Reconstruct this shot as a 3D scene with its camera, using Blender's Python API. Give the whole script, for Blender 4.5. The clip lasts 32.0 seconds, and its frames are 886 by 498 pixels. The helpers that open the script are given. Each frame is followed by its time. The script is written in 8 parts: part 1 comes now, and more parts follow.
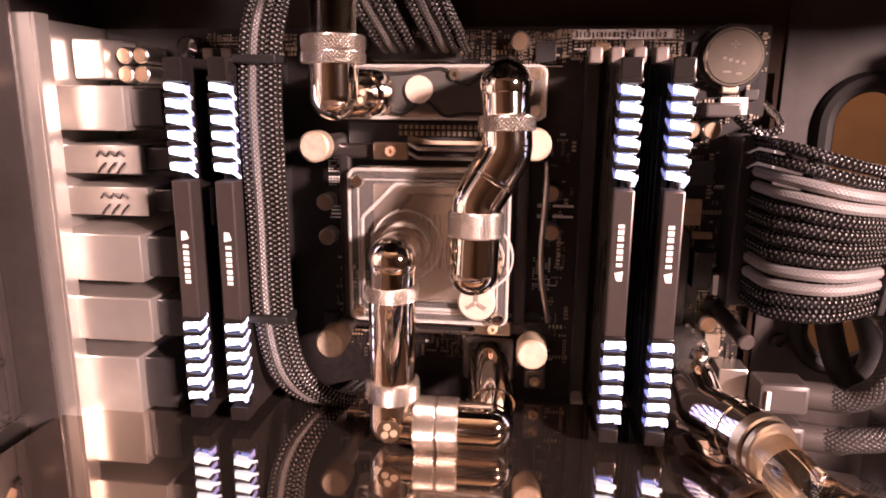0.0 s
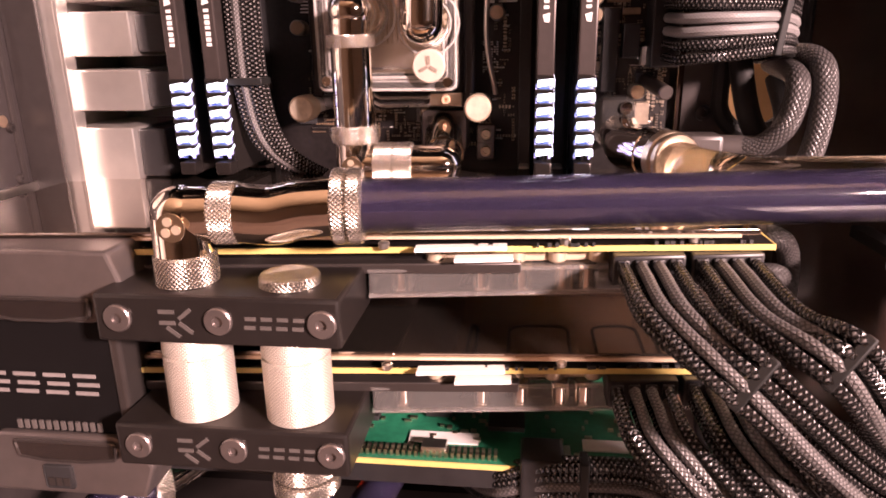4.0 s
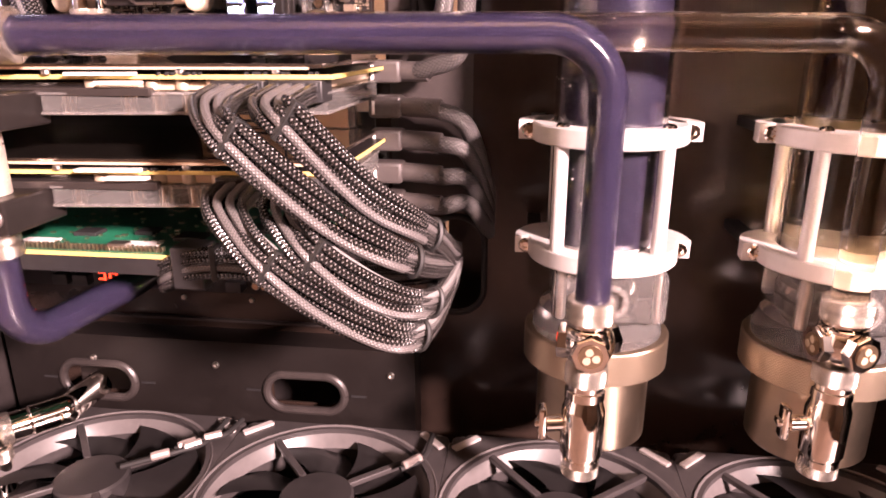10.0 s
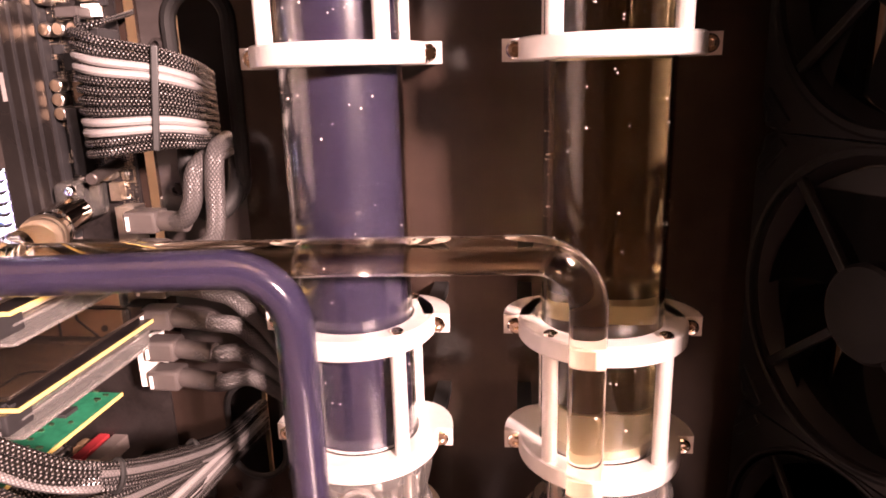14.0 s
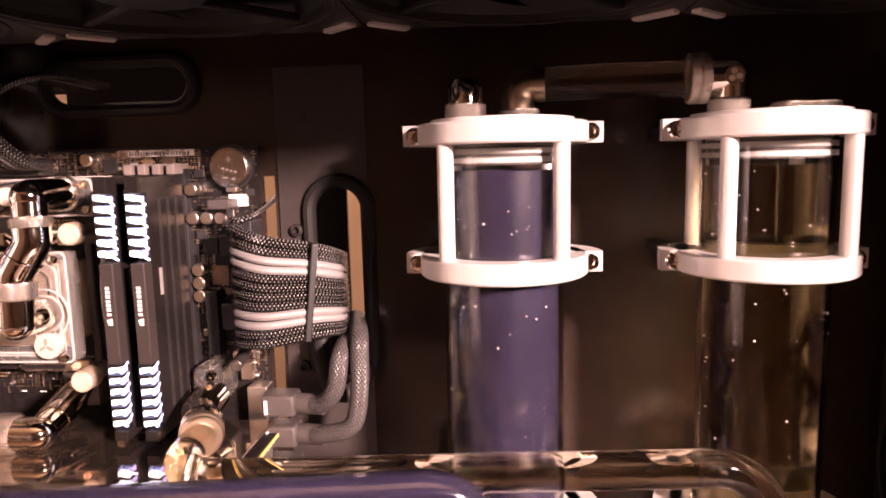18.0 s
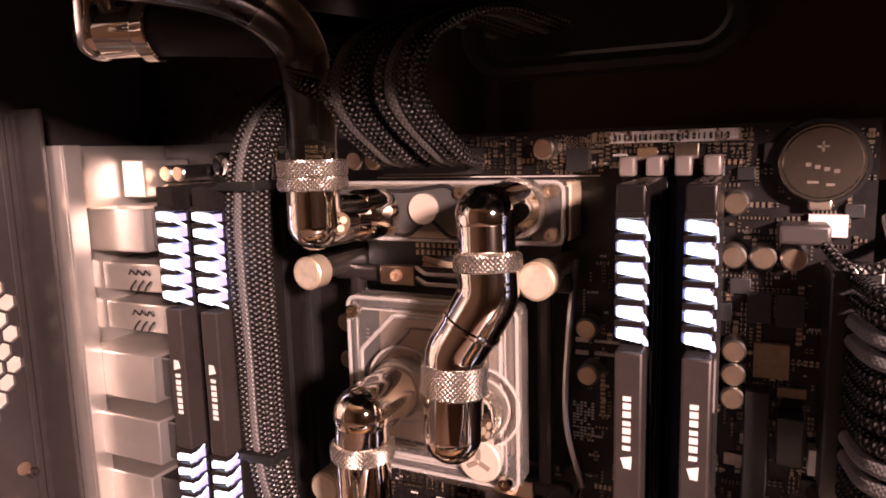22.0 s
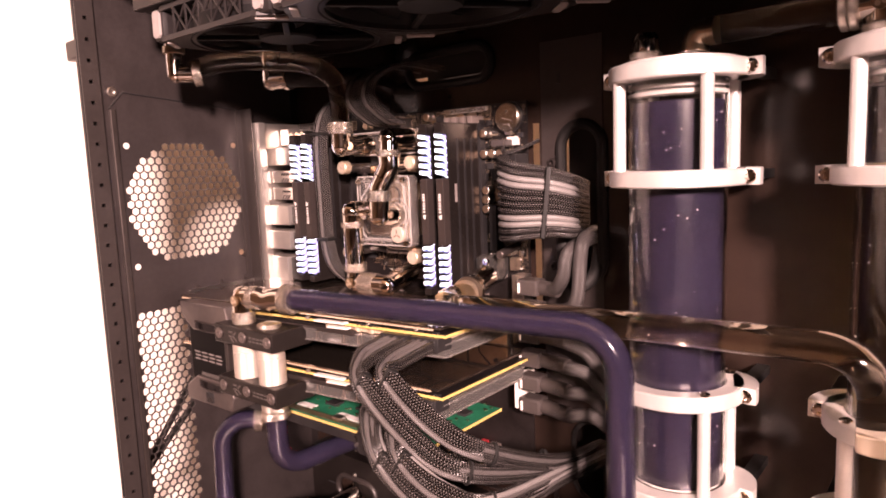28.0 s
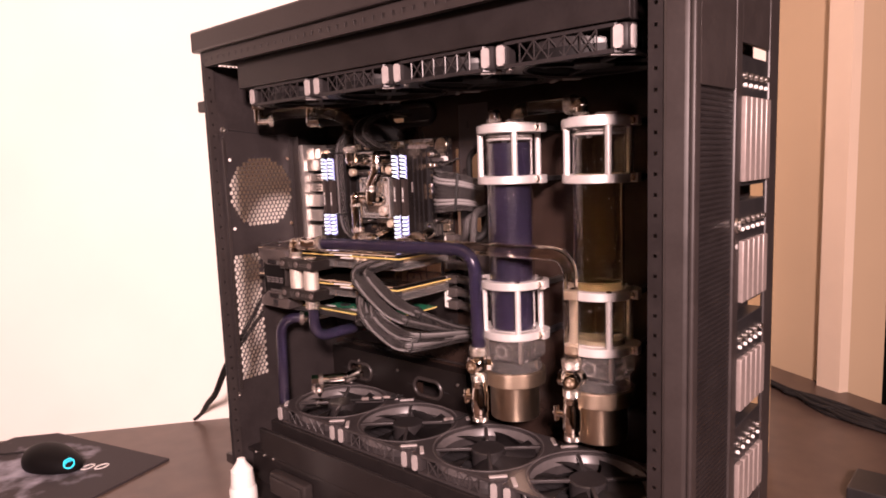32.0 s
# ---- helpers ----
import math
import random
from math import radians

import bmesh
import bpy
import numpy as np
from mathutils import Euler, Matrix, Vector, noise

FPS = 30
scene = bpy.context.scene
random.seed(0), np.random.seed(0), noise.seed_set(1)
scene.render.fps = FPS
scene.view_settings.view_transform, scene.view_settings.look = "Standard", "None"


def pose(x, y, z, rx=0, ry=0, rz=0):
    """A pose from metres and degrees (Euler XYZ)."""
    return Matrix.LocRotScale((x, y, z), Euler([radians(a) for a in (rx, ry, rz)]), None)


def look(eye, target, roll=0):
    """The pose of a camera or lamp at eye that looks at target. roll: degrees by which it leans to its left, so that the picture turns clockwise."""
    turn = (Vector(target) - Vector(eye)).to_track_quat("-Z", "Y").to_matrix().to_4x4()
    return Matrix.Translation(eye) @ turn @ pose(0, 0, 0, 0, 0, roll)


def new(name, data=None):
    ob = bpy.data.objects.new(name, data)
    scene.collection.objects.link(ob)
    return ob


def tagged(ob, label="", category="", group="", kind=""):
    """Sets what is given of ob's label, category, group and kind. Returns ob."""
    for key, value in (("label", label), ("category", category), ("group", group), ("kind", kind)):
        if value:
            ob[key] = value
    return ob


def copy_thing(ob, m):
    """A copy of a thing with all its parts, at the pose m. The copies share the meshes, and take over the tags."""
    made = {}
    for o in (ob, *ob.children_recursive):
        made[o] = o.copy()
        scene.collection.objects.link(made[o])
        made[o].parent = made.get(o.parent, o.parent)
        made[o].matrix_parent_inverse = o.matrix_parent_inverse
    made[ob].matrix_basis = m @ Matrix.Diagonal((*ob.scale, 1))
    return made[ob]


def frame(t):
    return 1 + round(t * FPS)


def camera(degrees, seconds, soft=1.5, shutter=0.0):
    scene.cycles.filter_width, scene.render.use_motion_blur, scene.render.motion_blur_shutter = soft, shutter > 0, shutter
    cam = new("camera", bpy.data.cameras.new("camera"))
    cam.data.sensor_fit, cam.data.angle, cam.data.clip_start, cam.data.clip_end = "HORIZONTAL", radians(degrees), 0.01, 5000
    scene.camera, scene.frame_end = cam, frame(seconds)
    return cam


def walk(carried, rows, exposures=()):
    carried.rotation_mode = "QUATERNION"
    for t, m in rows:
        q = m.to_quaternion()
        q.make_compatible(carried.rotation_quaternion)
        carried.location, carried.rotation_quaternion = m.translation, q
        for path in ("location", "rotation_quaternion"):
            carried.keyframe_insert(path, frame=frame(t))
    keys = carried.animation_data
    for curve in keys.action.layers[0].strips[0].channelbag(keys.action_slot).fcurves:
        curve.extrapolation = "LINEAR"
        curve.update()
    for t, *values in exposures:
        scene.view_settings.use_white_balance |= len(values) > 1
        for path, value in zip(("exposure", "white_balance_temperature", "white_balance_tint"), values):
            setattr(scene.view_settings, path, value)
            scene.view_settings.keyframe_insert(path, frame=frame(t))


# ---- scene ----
cam = camera(67.3, 32.0, 1.8)
PATH = [
    (0, (0.0234, 0.0010, 0.5136), (-0.2268, 1.9367, 0.0774), 0.43),
    (0.5, (0.0262, 0.0015, 0.5130), (-0.2145, 1.9297, 0.0397), 0.49),
    (1, (0.0298, -0.0010, 0.5110), (-0.1935, 1.9173, -0.0088), 0.42),
    (1.5, (0.0350, -0.0091, 0.5033), (-0.1782, 1.9036, -0.0408), 0.37),
    (2, (0.0407, -0.0153, 0.4988), (-0.1772, 1.8853, -0.0844), 0.10),
    (2.5, (0.0436, -0.0244, 0.4902), (-0.1757, 1.8715, -0.1076), -0.20),
    (3, (0.0453, -0.0344, 0.4760), (-0.1755, 1.8632, -0.1160), -0.23),
    (3.5, (0.0446, -0.0440, 0.4622), (-0.1901, 1.8547, -0.1209), -0.81),
    (4, (0.0468, -0.0509, 0.4463), (-0.1906, 1.8480, -0.1351), -0.93),
    (4.5, (0.0471, -0.0584, 0.4303), (-0.1947, 1.8383, -0.1561), -0.81),
    (6.5, (0.0501, -0.1006, 0.3960), (-0.2327, 1.7916, -0.1868), -0.92),
    (7, (0.0581, -0.1158, 0.3937), (-0.2334, 1.7743, -0.1917), -0.86),
    (7.5, (0.0785, -0.1267, 0.3963), (-0.2207, 1.7628, -0.1872), -1.14),
    (8, (0.1024, -0.1311, 0.4017), (-0.1966, 1.7583, -0.1821), -1.14),
    (8.5, (0.1264, -0.1298, 0.4031), (-0.1685, 1.7600, -0.1817), -0.83),
    (9, (0.1526, -0.1264, 0.4030), (-0.1232, 1.7647, -0.1868), -0.62),
    (9.5, (0.1782, -0.1240, 0.4018), (-0.0794, 1.7686, -0.1913), -0.45),
    (10, (0.2073, -0.1217, 0.3999), (-0.0398, 1.7711, -0.1969), -0.03),
    (10.5, (0.2392, -0.1189, 0.3968), (0.0002, 1.7729, -0.2065), -0.07),
    (11, (0.2657, -0.1160, 0.3941), (0.0300, 1.7763, -0.2089), -0.36),
    (11.5, (0.2890, -0.1108, 0.3943), (0.0600, 1.7809, -0.2132), -0.54),
    (12, (0.3053, -0.1060, 0.4039), (0.0965, 1.7903, -0.1966), -0.72),
    (12.5, (0.3182, -0.1024, 0.4150), (0.1130, 1.7989, -0.1707), -0.81),
    (13, (0.3266, -0.0918, 0.4316), (0.1253, 1.8176, -0.1286), -0.97),
    (13.5, (0.3279, -0.0806, 0.4547), (0.1162, 1.8363, -0.0751), -1.26),
    (14, (0.3284, -0.0739, 0.4731), (0.0968, 1.8476, -0.0310), -1.74),
    (14.5, (0.3305, -0.0683, 0.5012), (0.0762, 1.8565, 0.0212), -1.86),
    (15, (0.3298, -0.0678, 0.5193), (0.0856, 1.8794, 0.1336), -1.76),
    (15.5, (0.3303, -0.0669, 0.5305), (0.0941, 1.8925, 0.2063), -1.51),
    (17.5, (0.2679, -0.0945, 0.5437), (0.1194, 1.8837, 0.2897), -1.02),
    (18, (0.2437, -0.0837, 0.5312), (0.0869, 1.8929, 0.2695), -1.36),
    (18.5, (0.2149, -0.0696, 0.5297), (0.0358, 1.9022, 0.2474), -1.13),
    (19, (0.1858, -0.0600, 0.5307), (-0.0247, 1.9059, 0.2291), -1.07),
    (19.5, (0.1629, -0.0462, 0.5286), (-0.0974, 1.9130, 0.2224), -0.71),
    (20, (0.1393, -0.0187, 0.5265), (-0.2461, 1.9173, 0.2049), -0.88),
    (20.5, (0.1121, 0.0043, 0.5275), (-0.3933, 1.9115, 0.2000), -1.13),
    (21, (0.1000, 0.0294, 0.5318), (-0.5092, 1.9065, 0.2071), -1.41),
    (21.5, (0.0901, 0.0514, 0.5336), (-0.6261, 1.8942, 0.2317), -1.56),
    (22, (0.0814, 0.0581, 0.5363), (-0.7605, 1.8492, 0.2481), -1.56),
    (22.5, (0.0878, 0.0500, 0.5404), (-0.8996, 1.7665, 0.2600), -2.39),
    (23, (0.1064, 0.0346, 0.5471), (-1.0034, 1.6764, 0.2771), -2.93),
    (23.5, (0.1250, 0.0173, 0.5539), (-1.0900, 1.5859, 0.3026), -3.07),
    (24, (0.1499, -0.0013, 0.5562), (-1.1627, 1.4955, 0.3649), -3.25),
    (24.5, (0.1781, -0.0241, 0.5457), (-1.1883, 1.4308, 0.4191), -2.96),
    (25, (0.2038, -0.0423, 0.5294), (-1.1787, 1.3953, 0.3805), -2.83),
    (25.5, (0.2272, -0.0554, 0.5139), (-1.1411, 1.3937, 0.3472), -3.06),
    (26, (0.2537, -0.0775, 0.5080), (-1.0844, 1.3977, 0.3254), -2.48),
    (26.5, (0.2832, -0.0996, 0.5029), (-1.0153, 1.4089, 0.3068), -2.17),
    (28.5, (0.4241, -0.1996, 0.4962), (-0.8144, 1.3477, 0.2283), -2.23),
    (29, (0.4542, -0.2372, 0.4989), (-0.7524, 1.3333, 0.2206), -2.12),
    (29.5, (0.4836, -0.2631, 0.4988), (-0.7019, 1.3218, 0.2116), -2.35),
    (30, (0.5212, -0.2913, 0.4993), (-0.7131, 1.2571, 0.2182), -2.19),
    (30.5, (0.5689, -0.3198, 0.5045), (-0.7162, 1.1883, 0.2324), -2.11),
    (31, (0.6165, -0.3583, 0.5065), (-0.6806, 1.1410, 0.2427), -2.35),
    (31.5, (0.6668, -0.4012, 0.5060), (-0.6318, 1.0969, 0.2428), -2.22),
    (32, (0.7229, -0.4381, 0.5046), (-0.5881, 1.0509, 0.2512), -2.11),
]
walk(cam, [(t, look(eye, target, roll)) for t, eye, target, roll in PATH],
     exposures=((0, -0.3, 6500, 10), (2, -0.4, 6500, 10), (4.5, -0.25, 6300, 10), (7, 0.2, 6050, 10), (10, 0.35, 6150, 10), (12, 0.3, 6400, 10), (15.5, 0.3, 6650, 10), (17.5, 0.0, 6650, 10),
                (20, 0.0, 6250, 10), (22, -0.85, 6600, 10), (23.5, -0.9, 7300, 10), (25, -0.5, 7000, 10), (26.5, -0.4, 6700, 10), (29, -0.88, 6550, 10), (32, -1.20, 6200, 10)))

# ---- light ----
world = bpy.data.worlds.new("room_air")
world.use_nodes = True
world.node_tree.nodes["Background"].inputs[0].default_value = (1.0, 0.72, 0.5, 1)
world.node_tree.nodes["Background"].inputs[1].default_value = 0.008
scene.world = world
LAMP_AT = (1.39, -1.06, 1.00)
LAMP_TINT = (1.0, 0.665, 0.615)
lamp_data = bpy.data.lights.new("floor_lamp_light", "AREA")
lamp_data.shape, lamp_data.size, lamp_data.energy, lamp_data.color = "DISK", 0.20, 235, LAMP_TINT
lamp_light = new("floor_lamp_light", lamp_data)
lamp_light.matrix_world = look(LAMP_AT, (0.05, 0.25, 0.42))

# ---- helpers of the scene ----
UP = Vector((0, 0, 1))
ORG = {}


def nodes_of(name):
    m = bpy.data.materials.new(name)
    m.use_nodes = True
    t = m.node_tree
    return m, t, t.nodes["Principled BSDF"]


def noise_node(t, scale, detail=4.0, coord="Object"):
    c = t.nodes.new("ShaderNodeTexCoord")
    n = t.nodes.new("ShaderNodeTexNoise")
    n.inputs["Scale"].default_value, n.inputs["Detail"].default_value = scale, detail
    t.links.new(c.outputs[coord], n.inputs["Vector"])
    return n


def ramp(t, src, a, b, ca, cb):
    r = t.nodes.new("ShaderNodeValToRGB")
    r.color_ramp.elements[0].position, r.color_ramp.elements[1].position = a, b
    r.color_ramp.elements[0].color, r.color_ramp.elements[1].color = (*ca, 1), (*cb, 1)
    t.links.new(src, r.inputs[0])
    return r


def add_bump(t, b, src, strength, dist):
    u = t.nodes.new("ShaderNodeBump")
    u.inputs["Strength"].default_value, u.inputs["Distance"].default_value = strength, dist
    t.links.new(src, u.inputs["Height"])
    t.links.new(u.outputs[0], b.inputs["Normal"])
    return u


def surface(name, col, rough=0.5, metal=0.0, vary=0.15, scale=120.0, bump=0.0, dist=0.0003, coat=0.0, rvary=0.1, spec=0.5):
    """A surface with grain at two scales in colour and gloss."""
    m, t, b = nodes_of(name)
    n1, n2 = noise_node(t, scale, 6), noise_node(t, scale * 0.12, 3)
    mix = t.nodes.new("ShaderNodeMath")
    mix.operation = "MULTIPLY_ADD"
    mix.inputs[1].default_value, mix.inputs[2].default_value = 0.5, 0.0
    add = t.nodes.new("ShaderNodeMath")
    add.operation = "ADD"
    t.links.new(n1.outputs[0], add.inputs[0])
    t.links.new(n2.outputs[0], add.inputs[1])
    t.links.new(add.outputs[0], mix.inputs[0])
    lo = tuple(c * (1 - vary) for c in col)
    hi = tuple(min(1, c * (1 + vary)) for c in col)
    r = ramp(t, mix.outputs[0], 0.35, 0.65, lo, hi)
    t.links.new(r.outputs[0], b.inputs["Base Color"])
    g = t.nodes.new("ShaderNodeMapRange")
    g.inputs[1].default_value, g.inputs[2].default_value = 0.3, 0.7
    g.inputs[3].default_value, g.inputs[4].default_value = max(0.02, rough * (1 - rvary)), min(1, rough * (1 + rvary))
    t.links.new(n2.outputs[0], g.inputs[0])
    t.links.new(g.outputs[0], b.inputs["Roughness"])
    b.inputs["Metallic"].default_value = metal
    b.inputs["Coat Weight"].default_value = coat
    b.inputs["Coat Roughness"].default_value = 0.05
    b.inputs["Specular IOR Level"].default_value = spec
    if bump:
        add_bump(t, b, n1.outputs[0], bump, dist)
    return m


def uv_weave(name, dark, light, ku, kv, rough=0.4, metal=0.0, bump=0.6, dist=0.0004, spec=0.5, lo=0.08, hi=0.55):
    """Diamond weave or knurl on the UVs (metres round and along)."""
    m, t, b = nodes_of(name)
    uv = t.nodes.new("ShaderNodeUVMap")
    sep = t.nodes.new("ShaderNodeSeparateXYZ")
    t.links.new(uv.outputs[0], sep.inputs[0])

    def mth(op, a, c=None, val=None):
        k = t.nodes.new("ShaderNodeMath")
        k.operation = op
        t.links.new(a, k.inputs[0])
        if c is not None:
            t.links.new(c, k.inputs[1])
        elif val is not None:
            k.inputs[1].default_value = val
        return k.outputs[0]

    u, v = mth("MULTIPLY", sep.outputs[0], val=ku), mth("MULTIPLY", sep.outputs[1], val=kv)
    p = mth("ABSOLUTE", mth("SINE", mth("ADD", u, v)))
    q = mth("ABSOLUTE", mth("SINE", mth("SUBTRACT", u, v)))
    h = mth("MINIMUM", p, q)
    r = ramp(t, h, lo, hi, dark, light)
    t.links.new(r.outputs[0], b.inputs["Base Color"])
    b.inputs["Roughness"].default_value, b.inputs["Metallic"].default_value = rough, metal
    b.inputs["Specular IOR Level"].default_value = spec
    add_bump(t, b, h, bump, dist)
    return m


def clear(name, tint, ior=1.3, rough=0.02, clarity=1.0):
    m, t, b = nodes_of(name)
    n = noise_node(t, 60, 3)
    g = t.nodes.new("ShaderNodeMapRange")
    g.inputs[3].default_value, g.inputs[4].default_value = rough * 0.5, rough * 1.8
    t.links.new(n.outputs[0], g.inputs[0])
    t.links.new(g.outputs[0], b.inputs["Roughness"])
    b.inputs["Base Color"].default_value = (*tint, 1)
    b.inputs["Transmission Weight"].default_value, b.inputs["IOR"].default_value = clarity, ior
    return m


def glow(name, col, strength):
    m, t, b = nodes_of(name)
    b.inputs["Base Color"].default_value = (*col, 1)
    b.inputs["Emission Color"].default_value, b.inputs["Emission Strength"].default_value = (*col, 1), strength
    return m


# ---- materials ----
CASE_BLACK = surface("case_black_steel", (0.015, 0.0125, 0.0125), 0.36, 0.0, 0.2, 300, 0.12, 0.0002)
GLOSS_BLACK = surface("glossy_black_plate", (0.012, 0.010, 0.010), 0.05, 0.0, 0.2, 60, coat=1.0, spec=0.8)
INK_GREY = surface("grey_print", (0.20, 0.18, 0.175), 0.5, 0.0, 0.1, 300)
ACRYLIC_EDGE = clear("machined_acrylic_edge", (0.92, 0.88, 0.85), 1.40, 0.12, 0.90)
TUBE_SOLID = clear("filled_tube_wall", (0.98, 0.95, 0.91), 1.42, 0.012, 1.0)
TUBE_INNER = clear("filled_tube_coolant", (0.97, 0.90, 0.78), 0.94, 0.01, 1.0)
PLATE_DARK = surface("dark_lower_plate", (0.0085, 0.0066, 0.0062), 0.36, 0.0, 0.2, 300, 0.12, 0.0002)
TRAY_GLOSS = surface("glossy_black_tray", (0.025, 0.0163, 0.0132), 0.17, 0.0, 0.2, 60, 0.0, spec=0.5)
TRAY_SATIN = surface("satin_grey_panel", (0.034, 0.028, 0.027), 0.34, 0.0, 0.15, 250, 0.08, 0.0002)
CASE_LIP = surface("case_edge_grey", (0.029, 0.024, 0.023), 0.38, 0.0, 0.15, 250, 0.1, 0.0002)
PLASTIC = surface("black_plastic", (0.018, 0.017, 0.018), 0.38, 0.0, 0.2, 200, 0.08, 0.0002)
FAN_GREY = surface("fan_frame_plastic", (0.037, 0.0325, 0.033), 0.36, 0.0, 0.15, 220, 0.1, 0.0002)
PAD = surface("pale_rubber_corner", (0.36, 0.33, 0.32), 0.55, 0.0, 0.1, 200)
BLADE = surface("fan_blade_grey", (0.022, 0.0195, 0.020), 0.38, 0.0, 0.15, 120)
RUBBER = surface("black_rubber", (0.014, 0.013, 0.013), 0.62, 0.0, 0.2, 150, spec=0.25)
CHROME = surface("polished_nickel", (0.88, 0.81, 0.73), 0.055, 1.0, 0.04, 80, 0.0, coat=0.0, rvary=0.4)
KNURL = uv_weave("knurled_nickel", (0.20, 0.17, 0.14), (0.80, 0.73, 0.65), 2150, 2150, 0.24, 0.95, 0.9, 0.00034, lo=0.02, hi=0.42)
KNURL_FINE = uv_weave("finely_knurled_nickel", (0.34, 0.29, 0.245), (0.74, 0.67, 0.59), 2500, 2800, 0.42, 0.55, 0.7, 0.00024, lo=0.02, hi=0.40)
ALU = surface("brushed_aluminium", (0.66, 0.635, 0.62), 0.40, 0.45, 0.06, 160, 0.06, 0.0002)
BRASS = uv_weave("knurled_gold", (0.20, 0.155, 0.105), (0.60, 0.49, 0.37), 1900, 1900, 0.30, 0.95, 0.7, 0.00022, lo=0.03, hi=0.40)
GOLD = surface("satin_gold", (0.58, 0.475, 0.36), 0.3, 1.0, 0.08, 120)
STEEL = surface("zinc_steel", (0.72, 0.68, 0.64), 0.3, 1.0, 0.08, 200)
SHIELD = surface("io_shield_metal", (0.74, 0.70, 0.66), 0.34, 0.88, 0.06, 150, 0.05, 0.0002)
PURPLE = surface("purple_coolant_tube", (0.0128, 0.0108, 0.0232), 0.12, 0.0, 0.06, 40, coat=1.0)
LIQUID = surface("purple_coolant", (0.0078, 0.0064, 0.0136), 0.2, 0.0, 0.08, 40)
CLEAR = clear("clear_acrylic", (0.97, 0.94, 0.91), 1.40, 0.02, 0.97)
BLOCK_CLEAR = clear("block_acrylic", (0.95, 0.92, 0.89), 1.38, 0.03, 0.93)
FROST = clear("frosted_acrylic", (0.90, 0.86, 0.83), 1.35, 0.18, 0.66)
HEAD_CLEAR = clear("pump_head_acrylic", (0.95, 0.92, 0.90), 1.36, 0.02, 0.95)
WALL_CLEAR = clear("tube_wall_clear", (0.98, 0.97, 0.97), 1.30, 0.012, 1.0)
AMBER = clear("clear_coolant", (0.97, 0.855, 0.57), 1.33, 0.01, 1.0)
GLASSWALL = clear("reservoir_glass", (0.98, 0.97, 0.96), 1.30, 0.01)
PCB = surface("black_circuit_board", (0.011, 0.009, 0.009), 0.4, 0.0, 0.45, 500, 0.25, 0.0002, spec=0.35)
PCB_EDGE = surface("yellow_board_edge", (0.62, 0.48, 0.16), 0.45, 0.0, 0.12, 200)
PCB_GREEN = surface("green_circuit_board", (0.02, 0.16, 0.085), 0.35, 0.0, 0.3, 350, 0.2, 0.0002)
GLOSS = surface("mirror_backplate", (0.42, 0.35, 0.30), 0.04, 0.97, 0.06, 60, rvary=0.4)
NICKEL_PLATE = surface("nickel_cold_plate", (0.84, 0.67, 0.49), 0.24, 0.45, 0.08, 60)
CAP_GOLD = surface("capacitor_top", (0.62, 0.47, 0.34), 0.35, 1.0, 0.12, 300)
PLATE_PALE = surface("pale_jet_plate", (0.70, 0.585, 0.465), 0.28, 0.25, 0.1, 60)
BOOT = surface("grey_moulded_boot", (0.055, 0.047, 0.045), 0.42, 0.0, 0.12, 150)
GOLD_PLATE = surface("gold_cold_plate", (0.78, 0.55, 0.33), 0.28, 0.45, 0.12, 60)
TOP_BAR = surface("grey_module_bar", (0.072, 0.059, 0.056), 0.38, 0.6, 0.12, 250)
PLUG_PALE = surface("pale_port_plug", (0.52, 0.445, 0.38), 0.4, 0.1, 0.08, 200)
PLUG_MARK = surface("grey_plug_mark", (0.22, 0.18, 0.15), 0.5, 0.0, 0.1, 200)
CELL = surface("coin_cell_steel", (0.60, 0.54, 0.46), 0.24, 1.0, 0.10, 120)
CHIP = surface("black_chip", (0.02, 0.019, 0.02), 0.5, 0.0, 0.2, 400)
SOLDER = surface("silver_solder", (0.55, 0.47, 0.38), 0.35, 1.0, 0.2, 600)
TAN = surface("tan_component", (0.26, 0.17, 0.10), 0.5, 0.0, 0.2, 500)
WHITE_INK = surface("white_print", (0.72, 0.70, 0.68), 0.6, 0.0, 0.1, 300)
SPREADER = surface("grey_heatspreader", (0.027, 0.023, 0.022), 0.28, 0.6, 0.12, 250)
LED = glow("white_light_bar", (0.82, 0.87, 1.0), 3.0)
LED_WING = glow("pale_white_light_edge", (0.72, 0.79, 1.0), 2.2)
PALE_METAL = surface("pale_satin_nut", (0.62, 0.51, 0.38), 0.42, 0.6, 0.08, 150)
NUT_TOP = surface("worn_nut_top", (0.66, 0.57, 0.46), 0.38, 0.5, 0.22, 400)
LED_SIDE = glow("blue_light_edge", (0.42, 0.47, 1.0), 0.22)
RED_LED = glow("red_digit", (1.0, 0.06, 0.02), 3.0)
RED_PLASTIC = surface("red_plastic", (0.45, 0.04, 0.05), 0.35, 0.0, 0.1, 200)
GREEN_LED = glow("green_indicator", (0.5, 1.0, 0.1), 5.0)
CYAN_LED = glow("cyan_mouse_light", (0.05, 0.75, 0.95), 2.2)
# Black sleeve: the weave's sparkle is painted as pale dots in its colour.
SLEEVE_BLACK = uv_weave("black_sleeve", (0.0075, 0.0066, 0.0064), (0.20, 0.184, 0.180), 900, 1620, 0.26, 0.0, 1.0, 0.00045, spec=0.5, lo=0.74, hi=0.98)
SLEEVE_GREY = uv_weave("grey_sleeve", (0.018, 0.0165, 0.0165), (0.078, 0.071, 0.070), 1500, 1250, 0.38, 0.0, 0.8, 0.0004, lo=0.05, hi=0.7)
